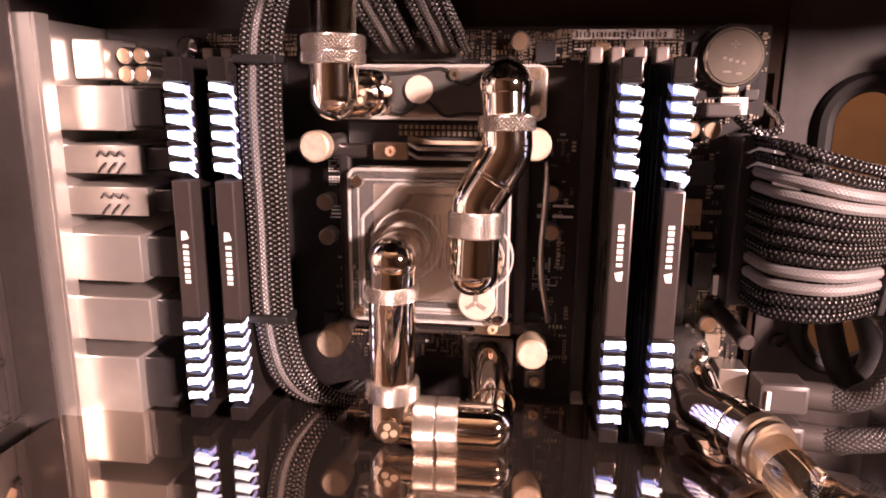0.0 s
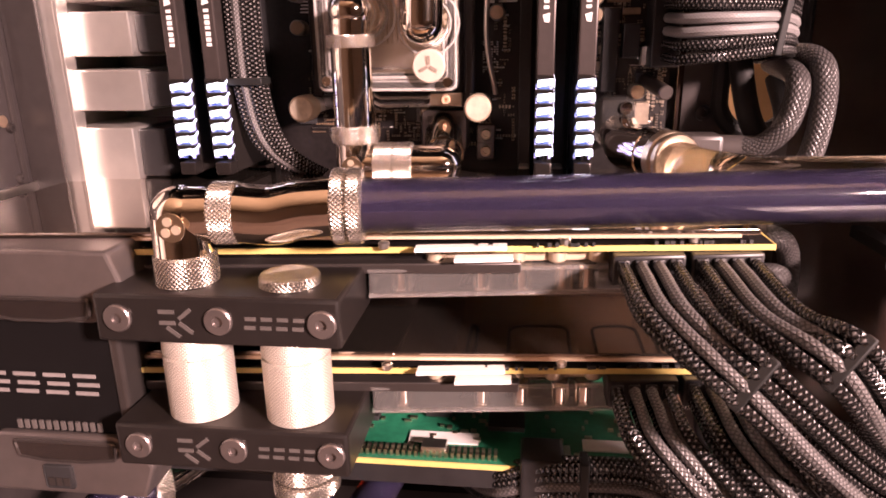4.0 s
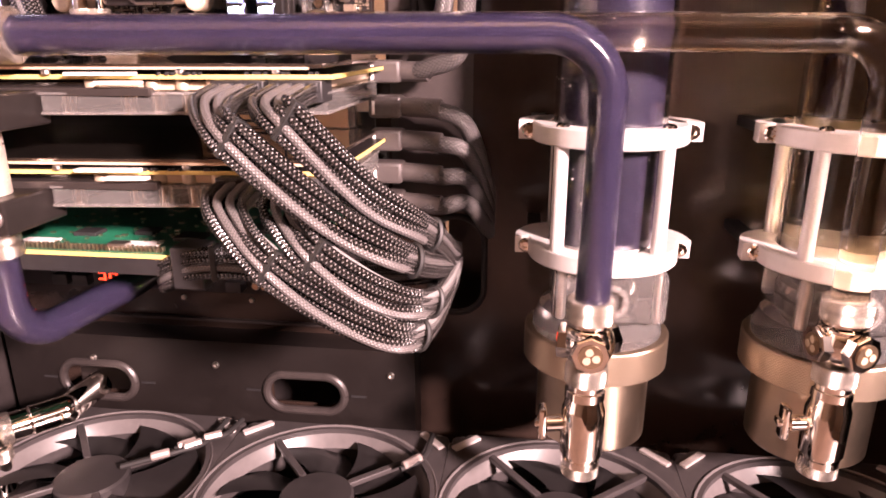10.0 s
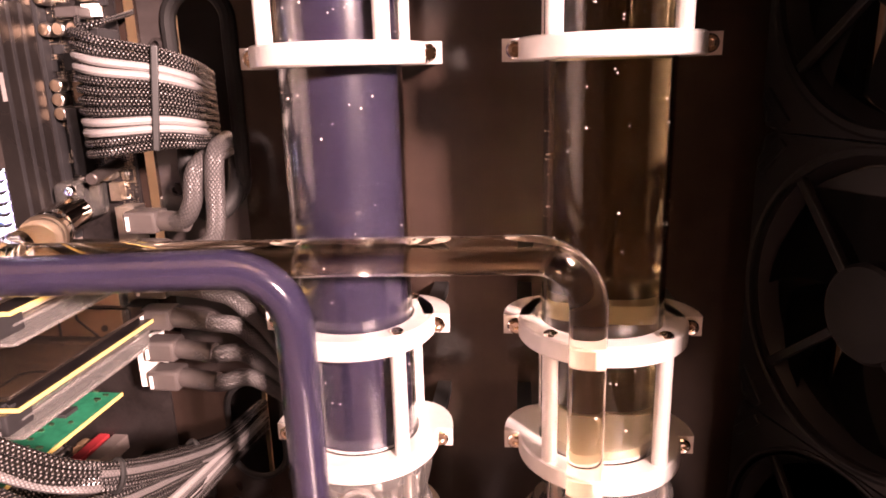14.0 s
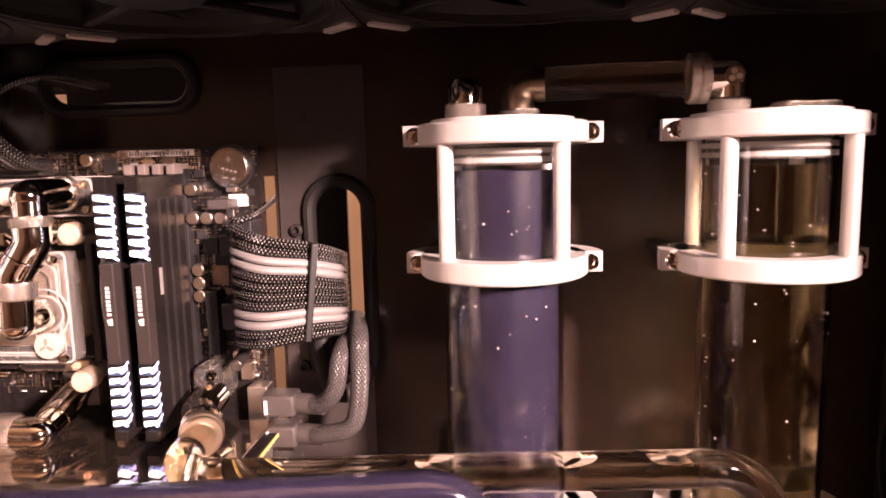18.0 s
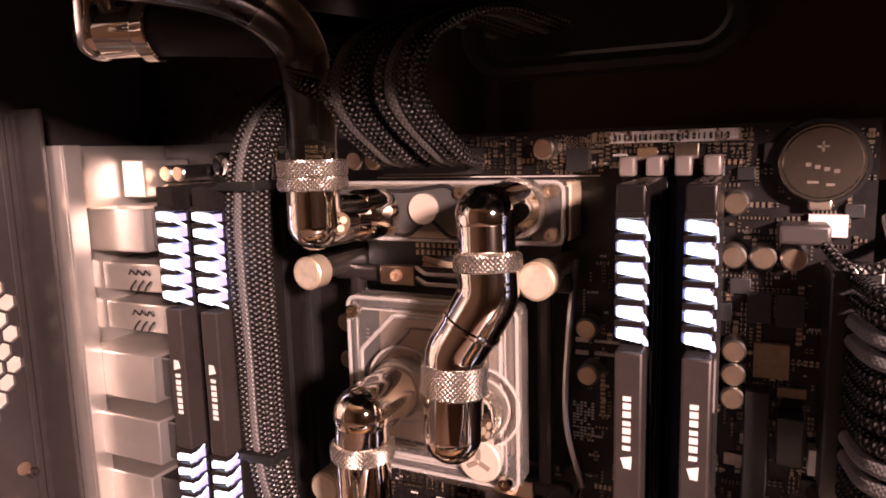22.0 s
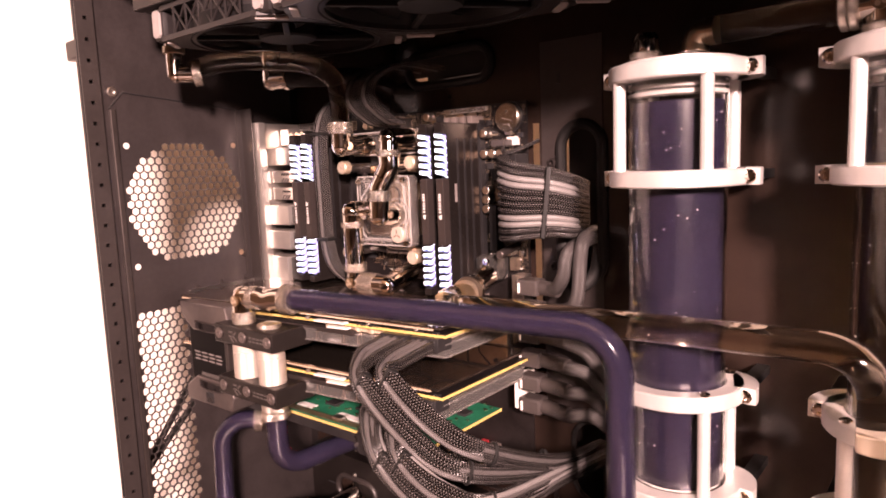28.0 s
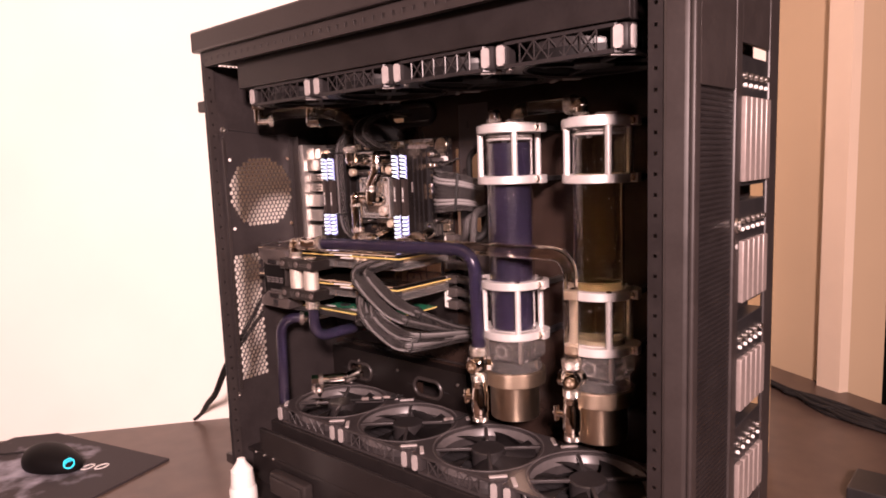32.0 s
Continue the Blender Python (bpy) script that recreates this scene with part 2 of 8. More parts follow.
SLEEVE_WHITE = uv_weave("white_sleeve", (0.15, 0.142, 0.140), (0.25, 0.238, 0.234), 2100, 2100, 0.42, 0.0, 0.5, 0.00025, lo=0.05, hi=0.7)
SLEEVE_SILVER = uv_weave("silver_sleeve", (0.030, 0.0275, 0.027), (0.150, 0.139, 0.137), 1700, 1900, 0.38, 0.0, 0.7, 0.0003, lo=0.05, hi=0.8)
BUBBLE = surface("pale_bubble", (0.55, 0.51, 0.48), 0.15, 0.0, 0.1, 300)
BAR_DARK = surface("dark_metal_bar", (0.021, 0.0175, 0.0165), 0.34, 0.4, 0.12, 200, 0.05, 0.0002)
PRINT_DIM = surface("dim_grey_print", (0.085, 0.075, 0.071), 0.45, 0.0, 0.1, 300)
BADGE_BRONZE = surface("bronze_badge", (0.30, 0.215, 0.14), 0.3, 0.9, 0.12, 200)
BRACKET = surface("dark_metal_bracket", (0.040, 0.034, 0.033), 0.3, 0.5, 0.1, 200, 0.05, 0.0002)
COPPER = surface("copper_cold_plate", (0.62, 0.40, 0.275), 0.34, 0.25, 0.14, 60)
COMB = surface("black_comb", (0.008, 0.008, 0.008), 0.5, 0.0, 0.2, 100)
# Wall paint toned down to beige: the dimmer light is in the colour.
WALL_DIM_BEIGE = surface("dimmed_beige_wall", (0.43, 0.322, 0.205), 0.85, 0.0, 0.03, 6, 0.15, 0.002)
CAP_METAL = surface("pale_metal_cap", (0.215, 0.186, 0.178), 0.34, 0.8, 0.08, 180, 0.05, 0.0002)
BRIDGE_GREY = surface("grey_metal_cover", (0.09, 0.077, 0.073), 0.34, 0.75, 0.08, 180, 0.05, 0.0002)
BRIDGE_DARK = surface("dark_plastic_cover", (0.0055, 0.0048, 0.005), 0.55, 0.0, 0.1, 150, spec=0.12)
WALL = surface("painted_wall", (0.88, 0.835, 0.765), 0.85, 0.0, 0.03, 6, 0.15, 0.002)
WALL_WHITE = surface("painted_trim", (0.62, 0.50, 0.38), 0.55, 0.0, 0.03, 20)
# Unseen walls and floor kept dark so that less light bounces back.
ROOM_DIM = surface("bounce_dimmed_wall", (0.13, 0.088, 0.058), 0.8, 0.0, 0.1, 6)
FLOOR = surface("wood_floor", (0.13, 0.078, 0.046), 0.4, 0.0, 0.3, 8, 0.1, 0.001)
DESK = surface("dark_brown_desk", (0.088, 0.060, 0.047), 0.36, 0.0, 0.25, 25, 0.1, 0.0005)
CARD = surface("tan_cardboard", (0.50, 0.34, 0.18), 0.8, 0.0, 0.1, 60)
CAP_TAN = surface("brown_tape", (0.66, 0.43, 0.20), 0.35, 0.0, 0.1, 60)
WHITE_PLASTIC = surface("white_plastic", (0.80, 0.77, 0.73), 0.45, 0.0, 0.04, 60)
SATIN_GREY = surface("grey_plastic_slats", (0.25, 0.21, 0.195), 0.4, 0.2, 0.12, 200)


REAR_BLACK = surface("rear_panel_black", (0.027, 0.0225, 0.0225), 0.36, 0.0, 0.2, 300, 0.12, 0.0002)
# Fan frame plastic darkened: the shade under the roof is in the colour.
TOP_FAN_SHADED = surface("shaded_upper_fan_plastic", (0.019, 0.0165, 0.017), 0.40, 0.0, 0.15, 220, 0.1, 0.0002)
FAN_RING = surface("fan_inlet_plastic", (0.090, 0.081, 0.081), 0.36, 0.0, 0.12, 200)
# Near-black fan plastic with the shade of upper and front fans painted in.
FAN_SHADED = surface("shaded_fan_plastic", (0.0045, 0.004, 0.0045), 0.55, 0.0, 0.2, 200, spec=0.25)


def printed_mat():
    """Dark cloth with a smoky pale blue print round one spot."""
    m, t, b = nodes_of("printed_mat_cloth")
    n1, n2, c = noise_node(t, 22, 8), noise_node(t, 600, 3), t.nodes.new("ShaderNodeTexCoord")
    far = t.nodes.new("ShaderNodeVectorMath")
    far.operation = "DISTANCE"
    far.inputs[1].default_value = (-0.06, -0.075, 0.0)
    t.links.new(c.outputs["Object"], far.inputs[0])
    fade = t.nodes.new("ShaderNodeMapRange")
    fade.inputs[1].default_value, fade.inputs[2].default_value, fade.inputs[3].default_value, fade.inputs[4].default_value = 0.02, 0.15, 0.20, -0.25
    t.links.new(far.outputs["Value"], fade.inputs[0])
    add = t.nodes.new("ShaderNodeMath")
    t.links.new(n1.outputs[0], add.inputs[0])
    t.links.new(fade.outputs[0], add.inputs[1])
    r = ramp(t, add.outputs[0], 0.42, 0.80, (0.030, 0.024, 0.026), (0.42, 0.42, 0.50))
    t.links.new(r.outputs[0], b.inputs["Base Color"])
    b.inputs["Roughness"].default_value = 0.8
    add_bump(t, b, n2.outputs[0], 0.2, 0.0003)
    return m


MAT_PRINT = printed_mat()

# ---- mesh building ----
def box(bm, x0, x1, y0, y1, z0, z1, bevel=0.0, m=None):
    made = bmesh.ops.create_cube(bm, size=1)["verts"]
    t = Matrix.Translation(((x0 + x1) / 2, (y0 + y1) / 2, (z0 + z1) / 2)) @ Matrix.Diagonal((x1 - x0, y1 - y0, z1 - z0, 1))
    bmesh.ops.transform(bm, matrix=(m @ t) if m else t, verts=made)
    if bevel > 0:
        edges = list({e for v in made for e in v.link_edges})
        bevelled(bm, edges, bevel, 0.5)
    return bm


def bevelled(bm, edges, width, profile=0.5):
    """Round edges and remember the new faces, so that the flat faces between them stay flat."""
    lay = bm.faces.layers.int.get("round") or bm.faces.layers.int.new("round")
    edges = [e for e in edges if e.is_valid]
    for f in bmesh.ops.bevel(bm, geom=edges, offset=width, segments=2, affect="EDGES", profile=profile)["faces"]:
        f[lay] = 1


def frames_along(points):
    """Points with two side vectors each, turned as little as possible."""
    pts = [Vector(p) for p in points]
    tang = []
    for i in range(len(pts)):
        a, b = pts[max(i - 1, 0)], pts[min(i + 1, len(pts) - 1)]
        tang.append((b - a).normalized())
    side = tang[0].orthogonal().normalized()
    out = []
    for p, t in zip(pts, tang):
        side = (side - t * side.dot(t)).normalized()
        out.append((p, side, t.cross(side)))
    return out


def sweep(bm, points, radius, seg=12, caps=True, smooth_faces=True):
    """A round bar along points; radius may be a list. UVs in metres round and along."""
    uv = bm.loops.layers.uv.verify()
    fr = frames_along(points)
    rings, along, d = [], [], 0.0
    for i, (p, a, b) in enumerate(fr):
        r = radius[i] if isinstance(radius, (list, tuple)) else radius
        if i:
            d += (p - fr[i - 1][0]).length
        along.append(d)
        rings.append([bm.verts.new(p + (a * math.cos(2 * math.pi * k / seg) + b * math.sin(2 * math.pi * k / seg)) * r) for k in range(seg)])
    rmax = max(radius) if isinstance(radius, (list, tuple)) else radius
    around = 2 * math.pi * rmax
    for i in range(len(rings) - 1):
        for k in range(seg):
            n = (k + 1) % seg
            f = bm.faces.new((rings[i][k], rings[i][n], rings[i + 1][n], rings[i + 1][k]))
            f.smooth = smooth_faces
            us = (k / seg * around, (k + 1) / seg * around)
            for loop, q in zip(f.loops, ((us[0], along[i]), (us[1], along[i]), (us[1], along[i + 1]), (us[0], along[i + 1]))):
                loop[uv].uv = q
    if caps:
        bm.faces.new(list(reversed(rings[0])))
        bm.faces.new(rings[-1])
    return bm


def shell(bm, points, r_out, r_in, seg=22):
    """A hollow tube along points."""
    fr = frames_along(points)
    rows = []
    for p, a, b in fr:
        rows.append([[bm.verts.new(p + (a * math.cos(2 * math.pi * k / seg) + b * math.sin(2 * math.pi * k / seg)) * r) for k in range(seg)] for r in (r_out, r_in)])
    for k in range(seg):
        n = (k + 1) % seg
        for i in range(len(rows) - 1):
            for w in (0, 1):
                f = bm.faces.new((rows[i][w][k], rows[i][w][n], rows[i + 1][w][n], rows[i + 1][w][k]))
                f.smooth = True
        for e in (0, -1):
            bm.faces.new((rows[e][0][k], rows[e][0][n], rows[e][1][n], rows[e][1][k]))
    return bm


def lathe(bm, p0, axis, profile, seg=32):
    """Rings of (distance along axis, radius) with sharp steps where the distance repeats."""
    p0, axis = Vector(p0), Vector(axis).normalized()
    uv = bm.loops.layers.uv.verify()
    a = axis.orthogonal().normalized()
    b = axis.cross(a)
    prev = None
    for h, r in profile:
        ring = [bm.verts.new(p0 + axis * h + (a * math.cos(2 * math.pi * k / seg) + b * math.sin(2 * math.pi * k / seg)) * max(r, 1e-5)) for k in range(seg)]
        if prev:
            for k in range(seg):
                n = (k + 1) % seg
                f = bm.faces.new((prev[0][k], prev[0][n], ring[n], ring[k]))
                f.smooth = abs(h - prev[1]) > 1e-6 and abs(r - prev[2]) < 3 * abs(h - prev[1]) + 1e-6
                w = 2 * math.pi * max(r, prev[2]) / seg
                for loop, q in zip(f.loops, ((k * w, prev[1]), ((k + 1) * w, prev[1]), ((k + 1) * w, h + abs(r - prev[2])), (k * w, h + abs(r - prev[2])))):
                    loop[uv].uv = q
        prev = (ring, h, r)
    return bm


def disc_profile(length, r, bev=0.0006):
    return [(0, 0), (0, r - bev), (bev, r), (length - bev, r), (length, r - bev), (length, 0)]


def cyl(bm, p0, p1, r, seg=24, bev=0.0006):
    d = Vector(p1) - Vector(p0)
    return lathe(bm, p0, d, disc_profile(d.length, r, min(bev, r * 0.3, d.length * 0.3)), seg)


def smooth_path(points, n=8):
    p = [Vector(q) for q in points]
    p = [2 * p[0] - p[1]] + p + [2 * p[-1] - p[-2]]
    out = []
    for i in range(1, len(p) - 2):
        for k in range(n):
            t = k / n
            a, b, c, d = p[i - 1], p[i], p[i + 1], p[i + 2]
            out.append(0.5 * (2 * b + (c - a) * t + (2 * a - 5 * b + 4 * c - d) * t * t + (3 * b - a - 3 * c + d) * t ** 3))
    out.append(p[-2])
    return out


def bent_path(points, radius, n=10):
    """Straight runs joined by round bends."""
    p = [Vector(q) for q in points]
    out = [p[0]]
    for i in range(1, len(p) - 1):
        a, b = (p[i - 1] - p[i]).normalized(), (p[i + 1] - p[i]).normalized()
        half = math.acos(max(-1, min(1, a.dot(b)))) / 2
        d = min(radius / math.tan(half), 0.49 * (p[i - 1] - p[i]).length if i > 1 else 0.98 * (p[i - 1] - p[i]).length, 0.98 * (p[i + 1] - p[i]).length)
        r = d * math.tan(half)
        c = p[i] + (a + b).normalized() * (r / math.sin(half))
        s, e = p[i] + a * d - c, p[i] + b * d - c
        w = math.acos(max(-1, min(1, s.normalized().dot(e.normalized()))))
        for k in range(n + 1):
            t = k / n
            out.append(c + (s * math.sin((1 - t) * w) + e * math.sin(t * w)) / math.sin(w) if w > 1e-4 else p[i])
    out.append(p[-1])
    return out


def plate(us, zs, skip, y0, y1):
    """One sheet over a grid of lines, with square openings where skip says so."""
    bm = B()
    grid = {}

    def vert(u, y, z):
        return grid.setdefault((u, y, z), None) or grid.update({(u, y, z): bm.verts.new((u, y, z))}) or grid[(u, y, z)]

    cells = {(i, k) for i in range(len(us) - 1) for k in range(len(zs) - 1) if not skip((us[i] + us[i + 1]) / 2, (zs[k] + zs[k + 1]) / 2)}
    for i, k in cells:
        a, b, lo, hi = us[i], us[i + 1], zs[k], zs[k + 1]
        for y in (y0, y1):
            bm.faces.new((vert(a, y, lo), vert(b, y, lo), vert(b, y, hi), vert(a, y, hi)))
        for n, p, q in (((i - 1, k), (a, lo), (a, hi)), ((i + 1, k), (b, lo), (b, hi)), ((i, k - 1), (a, lo), (b, lo)), ((i, k + 1), (a, hi), (b, hi))):
            if n not in cells:
                bm.faces.new((vert(p[0], y0, p[1]), vert(q[0], y0, q[1]), vert(q[0], y1, q[1]), vert(p[0], y1, p[1])))
    return bm


def oval_points(cx, cz, w, h, y, n=40):
    r = min(w, h) / 2
    out = []
    for k in range(n):
        a = 2 * math.pi * (k + 0.5) / n
        dx, dz = math.cos(a) * r, math.sin(a) * r
        out.append(Vector((cx + dx + (w / 2 - r) * (1 if dx > 0 else -1), y, cz + dz + (h / 2 - r) * (1 if dz > 0 else -1))))
    return out


def oval_fill(bm, cx, cz, w, h, x0, x1, z0, z1, y0, y1):
    """A rectangle with an oval hole."""
    inner = [oval_points(cx, cz, w, h, y) for y in (y0, y1)]
    rows = []
    for pts, y in zip(inner, (y0, y1)):
        row = []
        for p in pts:
            d = p - Vector((cx, y, cz))
            s = min(((x1 - cx) if d.x > 0 else (x0 - cx)) / d.x if abs(d.x) > 1e-9 else 1e9, ((z1 - cz) if d.z > 0 else (z0 - cz)) / d.z if abs(d.z) > 1e-9 else 1e9)
            row.append((bm.verts.new(p), bm.verts.new(Vector((cx, y, cz)) + d * s)))
        rows.append(row)
    n = len(rows[0])
    for k in range(n):
        j = (k + 1) % n
        for row in rows:
            bm.faces.new((row[k][0], row[j][0], row[j][1], row[k][1]))
        bm.faces.new((rows[0][k][0], rows[0][j][0], rows[1][j][0], rows[1][k][0]))
    corners = ((x0, z0), (x1, z0), (x1, z1), (x0, z1))
    for x, z in corners:
        for row, y in zip(rows, (y0, y1)):
            k = min(range(n), key=lambda i: (row[i][1].co - Vector((x, y, z))).length)
            for j in (k - 1, (k + 1) % n):
                a, b = row[k][1], row[j][1]
                if abs(a.co.x - b.co.x) > 1e-6 and abs(a.co.z - b.co.z) > 1e-6:
                    bm.faces.new((a, b, bm.verts.new((x, y, z))))


def thing(name, at, label, category, group="", kind=""):
    ob = new(name)
    ob.location = at
    ob.empty_display_size = 0.01
    ORG[ob] = Vector(at)
    return tagged(ob, label, category, group, kind)


def finish(bm, name, mat):
    bmesh.ops.recalc_face_normals(bm, faces=bm.faces)
    lay = bm.faces.layers.int.get("round")
    for f in bm.faces:
        f.smooth = True
    for e in bm.edges:
        fs = e.link_faces
        e.smooth = len(fs) == 2 and e.calc_face_angle(0.0) < 0.56 and (lay is None or fs[0][lay] == fs[1][lay])
    me = bpy.data.meshes.new(name)
    bm.to_mesh(me)
    bm.free()
    me.materials.append(mat)
    return me


def part(name, bm, mat, parent, label=""):
    """One mesh under a thing or a part; its shape is given in world metres."""
    o = ORG[parent]
    bmesh.ops.translate(bm, verts=bm.verts, vec=-o)
    ob = new(name, finish(bm, name, mat))
    ob.parent = parent
    ORG[ob] = o
    return tagged(ob, label)


def whole(name, bm, mat, label, category, group="", kind="", at=(0, 0, 0)):
    bmesh.ops.translate(bm, verts=bm.verts, vec=-Vector(at))
    ob = new(name, finish(bm, name, mat))
    ob.location = at
    ORG[ob] = Vector(at)
    return tagged(ob, label, category, group, kind)


def B():
    return bmesh.new()


def bars(parent, mat, at, right, up, total_w, h, n, gap=0.25, name="mark"):
    """Plain bars in the size and colour of writing, lying on a face."""
    right, up = Vector(right).normalized(), Vector(up).normalized()
    out = right.cross(up)
    w = total_w / (n + (n - 1) * gap)
    for i in range(n):
        bm = B()
        m = Matrix((right, up, out)).transposed().to_4x4()
        m.translation = Vector(at) + right * (i * w * (1 + gap))
        box(bm, 0, w, 0, h, -0.0002, 0.0004, 0, m)
        part(name, bm, mat, parent)


def screw(parent, at, out, r=0.003, mat=None, name="screw"):
    out = Vector(out).normalized()
    bm = B()
    lathe(bm, Vector(at) - out * 0.001, out, [(0, r), (0.0018, r), (0.0026, r * 0.82), (0.0026, r * 0.42), (0.0014, r * 0.38), (0.0014, 0)], 16)
    return part(name, bm, mat or STEEL, parent)

# ---- the room: the case stands askew in a corner ----
CORNER, ALONG_R, ALONG_L = Vector((0.27, 1.235, 0)), Vector((0.865, -0.502, 0)), Vector((-0.616, -0.788, 0))
ROOM_LOW, ROOM_HIGH = -0.74, 1.78


def slab(corners, z0, z1):
    bm = B()
    low = [bm.verts.new((c.x, c.y, z0)) for c in corners]
    top = [bm.verts.new((c.x, c.y, z1)) for c in corners]
    bm.faces.new(low)
    bm.faces.new(top)
    for i in range(len(corners)):
        j = (i + 1) % len(corners)
        bm.faces.new((low[i], low[j], top[j], top[i]))
    return bm


def plan(a, b):
    return CORNER + ALONG_R * a + ALONG_L * b


SIDE_R, SIDE_L = 4.2, 4.0
OUT = 0.10
whole("wall_left", slab([plan(-OUT, -OUT), plan(0, -OUT), plan(0, SIDE_L), plan(-OUT, SIDE_L)], ROOM_LOW, ROOM_HIGH), WALL,
      "plain painted wall beside the desk", "wall", kind="structure")
whole("wall_right", slab([plan(0, -OUT), plan(0.21, -OUT), plan(0.21, 0), plan(0, 0)], ROOM_LOW, ROOM_HIGH), WALL_DIM_BEIGE,
      "plain painted wall behind the desk, its dimmer light put into a beige tone", "wall", kind="structure")
# unseen walls close the room; their dark brown holds back fill light
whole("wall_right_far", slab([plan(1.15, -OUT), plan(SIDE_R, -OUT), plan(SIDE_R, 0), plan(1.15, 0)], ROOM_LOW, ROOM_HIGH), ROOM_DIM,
      "unseen wall past the doorway, darkened to cut bounced light", "wall", kind="structure")
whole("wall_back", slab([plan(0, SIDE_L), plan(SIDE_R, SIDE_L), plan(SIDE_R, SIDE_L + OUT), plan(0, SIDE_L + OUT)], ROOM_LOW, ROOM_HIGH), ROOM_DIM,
      "unseen room wall, darkened to cut bounced light", "wall", kind="structure")
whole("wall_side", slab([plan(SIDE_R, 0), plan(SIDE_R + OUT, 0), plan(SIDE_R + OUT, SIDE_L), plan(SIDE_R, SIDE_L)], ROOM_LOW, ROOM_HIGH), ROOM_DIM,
      "unseen room wall, darkened to cut bounced light", "wall", kind="structure")
whole("floor", slab([plan(-OUT, -1.6), plan(SIDE_R, -1.6), plan(SIDE_R, SIDE_L), plan(-OUT, SIDE_L)], ROOM_LOW - 0.1, ROOM_LOW), FLOOR,
      "brown wooden floor", "floor", kind="structure")
# ceiling is out of view; its beige is chosen for warm bounced fill
whole("ceiling", slab([plan(-OUT, -1.6), plan(SIDE_R, -1.6), plan(SIDE_R, SIDE_L), plan(-OUT, SIDE_L)], ROOM_HIGH, ROOM_HIGH + 0.1), WALL_DIM_BEIGE,
      "unseen ceiling, toned beige to bounce warm fill light", "ceiling", kind="structure")
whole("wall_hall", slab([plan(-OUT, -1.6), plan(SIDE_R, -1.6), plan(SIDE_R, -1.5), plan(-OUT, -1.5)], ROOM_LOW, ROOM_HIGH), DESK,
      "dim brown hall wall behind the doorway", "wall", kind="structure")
whole("trim", slab([plan(0.17, 0.0), plan(0.225, 0.0), plan(0.225, 0.022), plan(0.17, 0.022)], ROOM_LOW, ROOM_HIGH), WALL_WHITE,
      "pale door trim on the wall", "trim", kind="structure")

desk = thing("desk", plan(0.6, 1.0), "dark brown wooden corner desk", "desk")
part("desk_top", slab([plan(0.002, 0.002), plan(1.30, 0.002), plan(1.30, 2.4), plan(0.002, 2.4)], -0.03, 0.0), DESK, desk)
for a, b in ((0.06, 0.06), (1.22, 0.06), (0.06, 2.32), (1.22, 2.32)):
    bm = B()
    c = plan(a, b)
    box(bm, c.x - 0.03, c.x + 0.03, c.y - 0.03, c.y + 0.03, ROOM_LOW, -0.03, 0.004)
    part("leg", bm, DESK, desk)

# the lamp that lights the room
room_lamp = thing("floor_lamp", (LAMP_AT[0] + 0.06, LAMP_AT[1] - 0.06, ROOM_LOW), "tall floor lamp with a round shade", "lamp")
lx, ly, lz = LAMP_AT[0] + 0.06, LAMP_AT[1] - 0.06, LAMP_AT[2]
bm = B()
lathe(bm, (lx, ly, ROOM_LOW), UP, [(0, 0), (0, 0.14), (0.02, 0.14), (0.03, 0.02), (lz - ROOM_LOW - 0.05, 0.012), (lz - ROOM_LOW - 0.05, 0)], 24)
part("pole", bm, PLASTIC, room_lamp)
bm = B()
away = (Vector(LAMP_AT) - Vector((0.05, 0.25, 0.42))).normalized()
lathe(bm, Vector(LAMP_AT) + away * 0.01, away, [(0, 0.0), (0, 0.13), (0.05, 0.11), (0.09, 0.03), (0.09, 0)], 24)
part("shade", bm, PLASTIC, room_lamp)

carton = thing("cardboard_box", (0.30, 0.62, 0.0), "tan cardboard box standing behind the case", "box")
bm = B()
box(bm, 0.215, 0.42, 0.50, 0.72, 0.0, 0.62, 0.003)
part("carton", bm, CARD, carton)
bm = B()
box(bm, 0.295, 0.345, 0.498, 0.5005, 0.30, 0.6215)
part("tape", bm, CAP_TAN, carton, "strip of brown packing tape")
bm = B()
box(bm, 0.295, 0.345, 0.498, 0.72, 0.6200, 0.6225)
part("tape", bm, CAP_TAN, carton, "strip of brown packing tape")

# ---- the case ----
XR, XF = -0.172, 0.493          # rear and front inner faces
YO, YT, YB = 0.076, 0.2885, 0.34  # open side, tray, far side
ZB = 0.012
case = thing("computer_case", (0.17, 0.2, 0.0), "large black steel computer tower with its side panel off", "computer case")


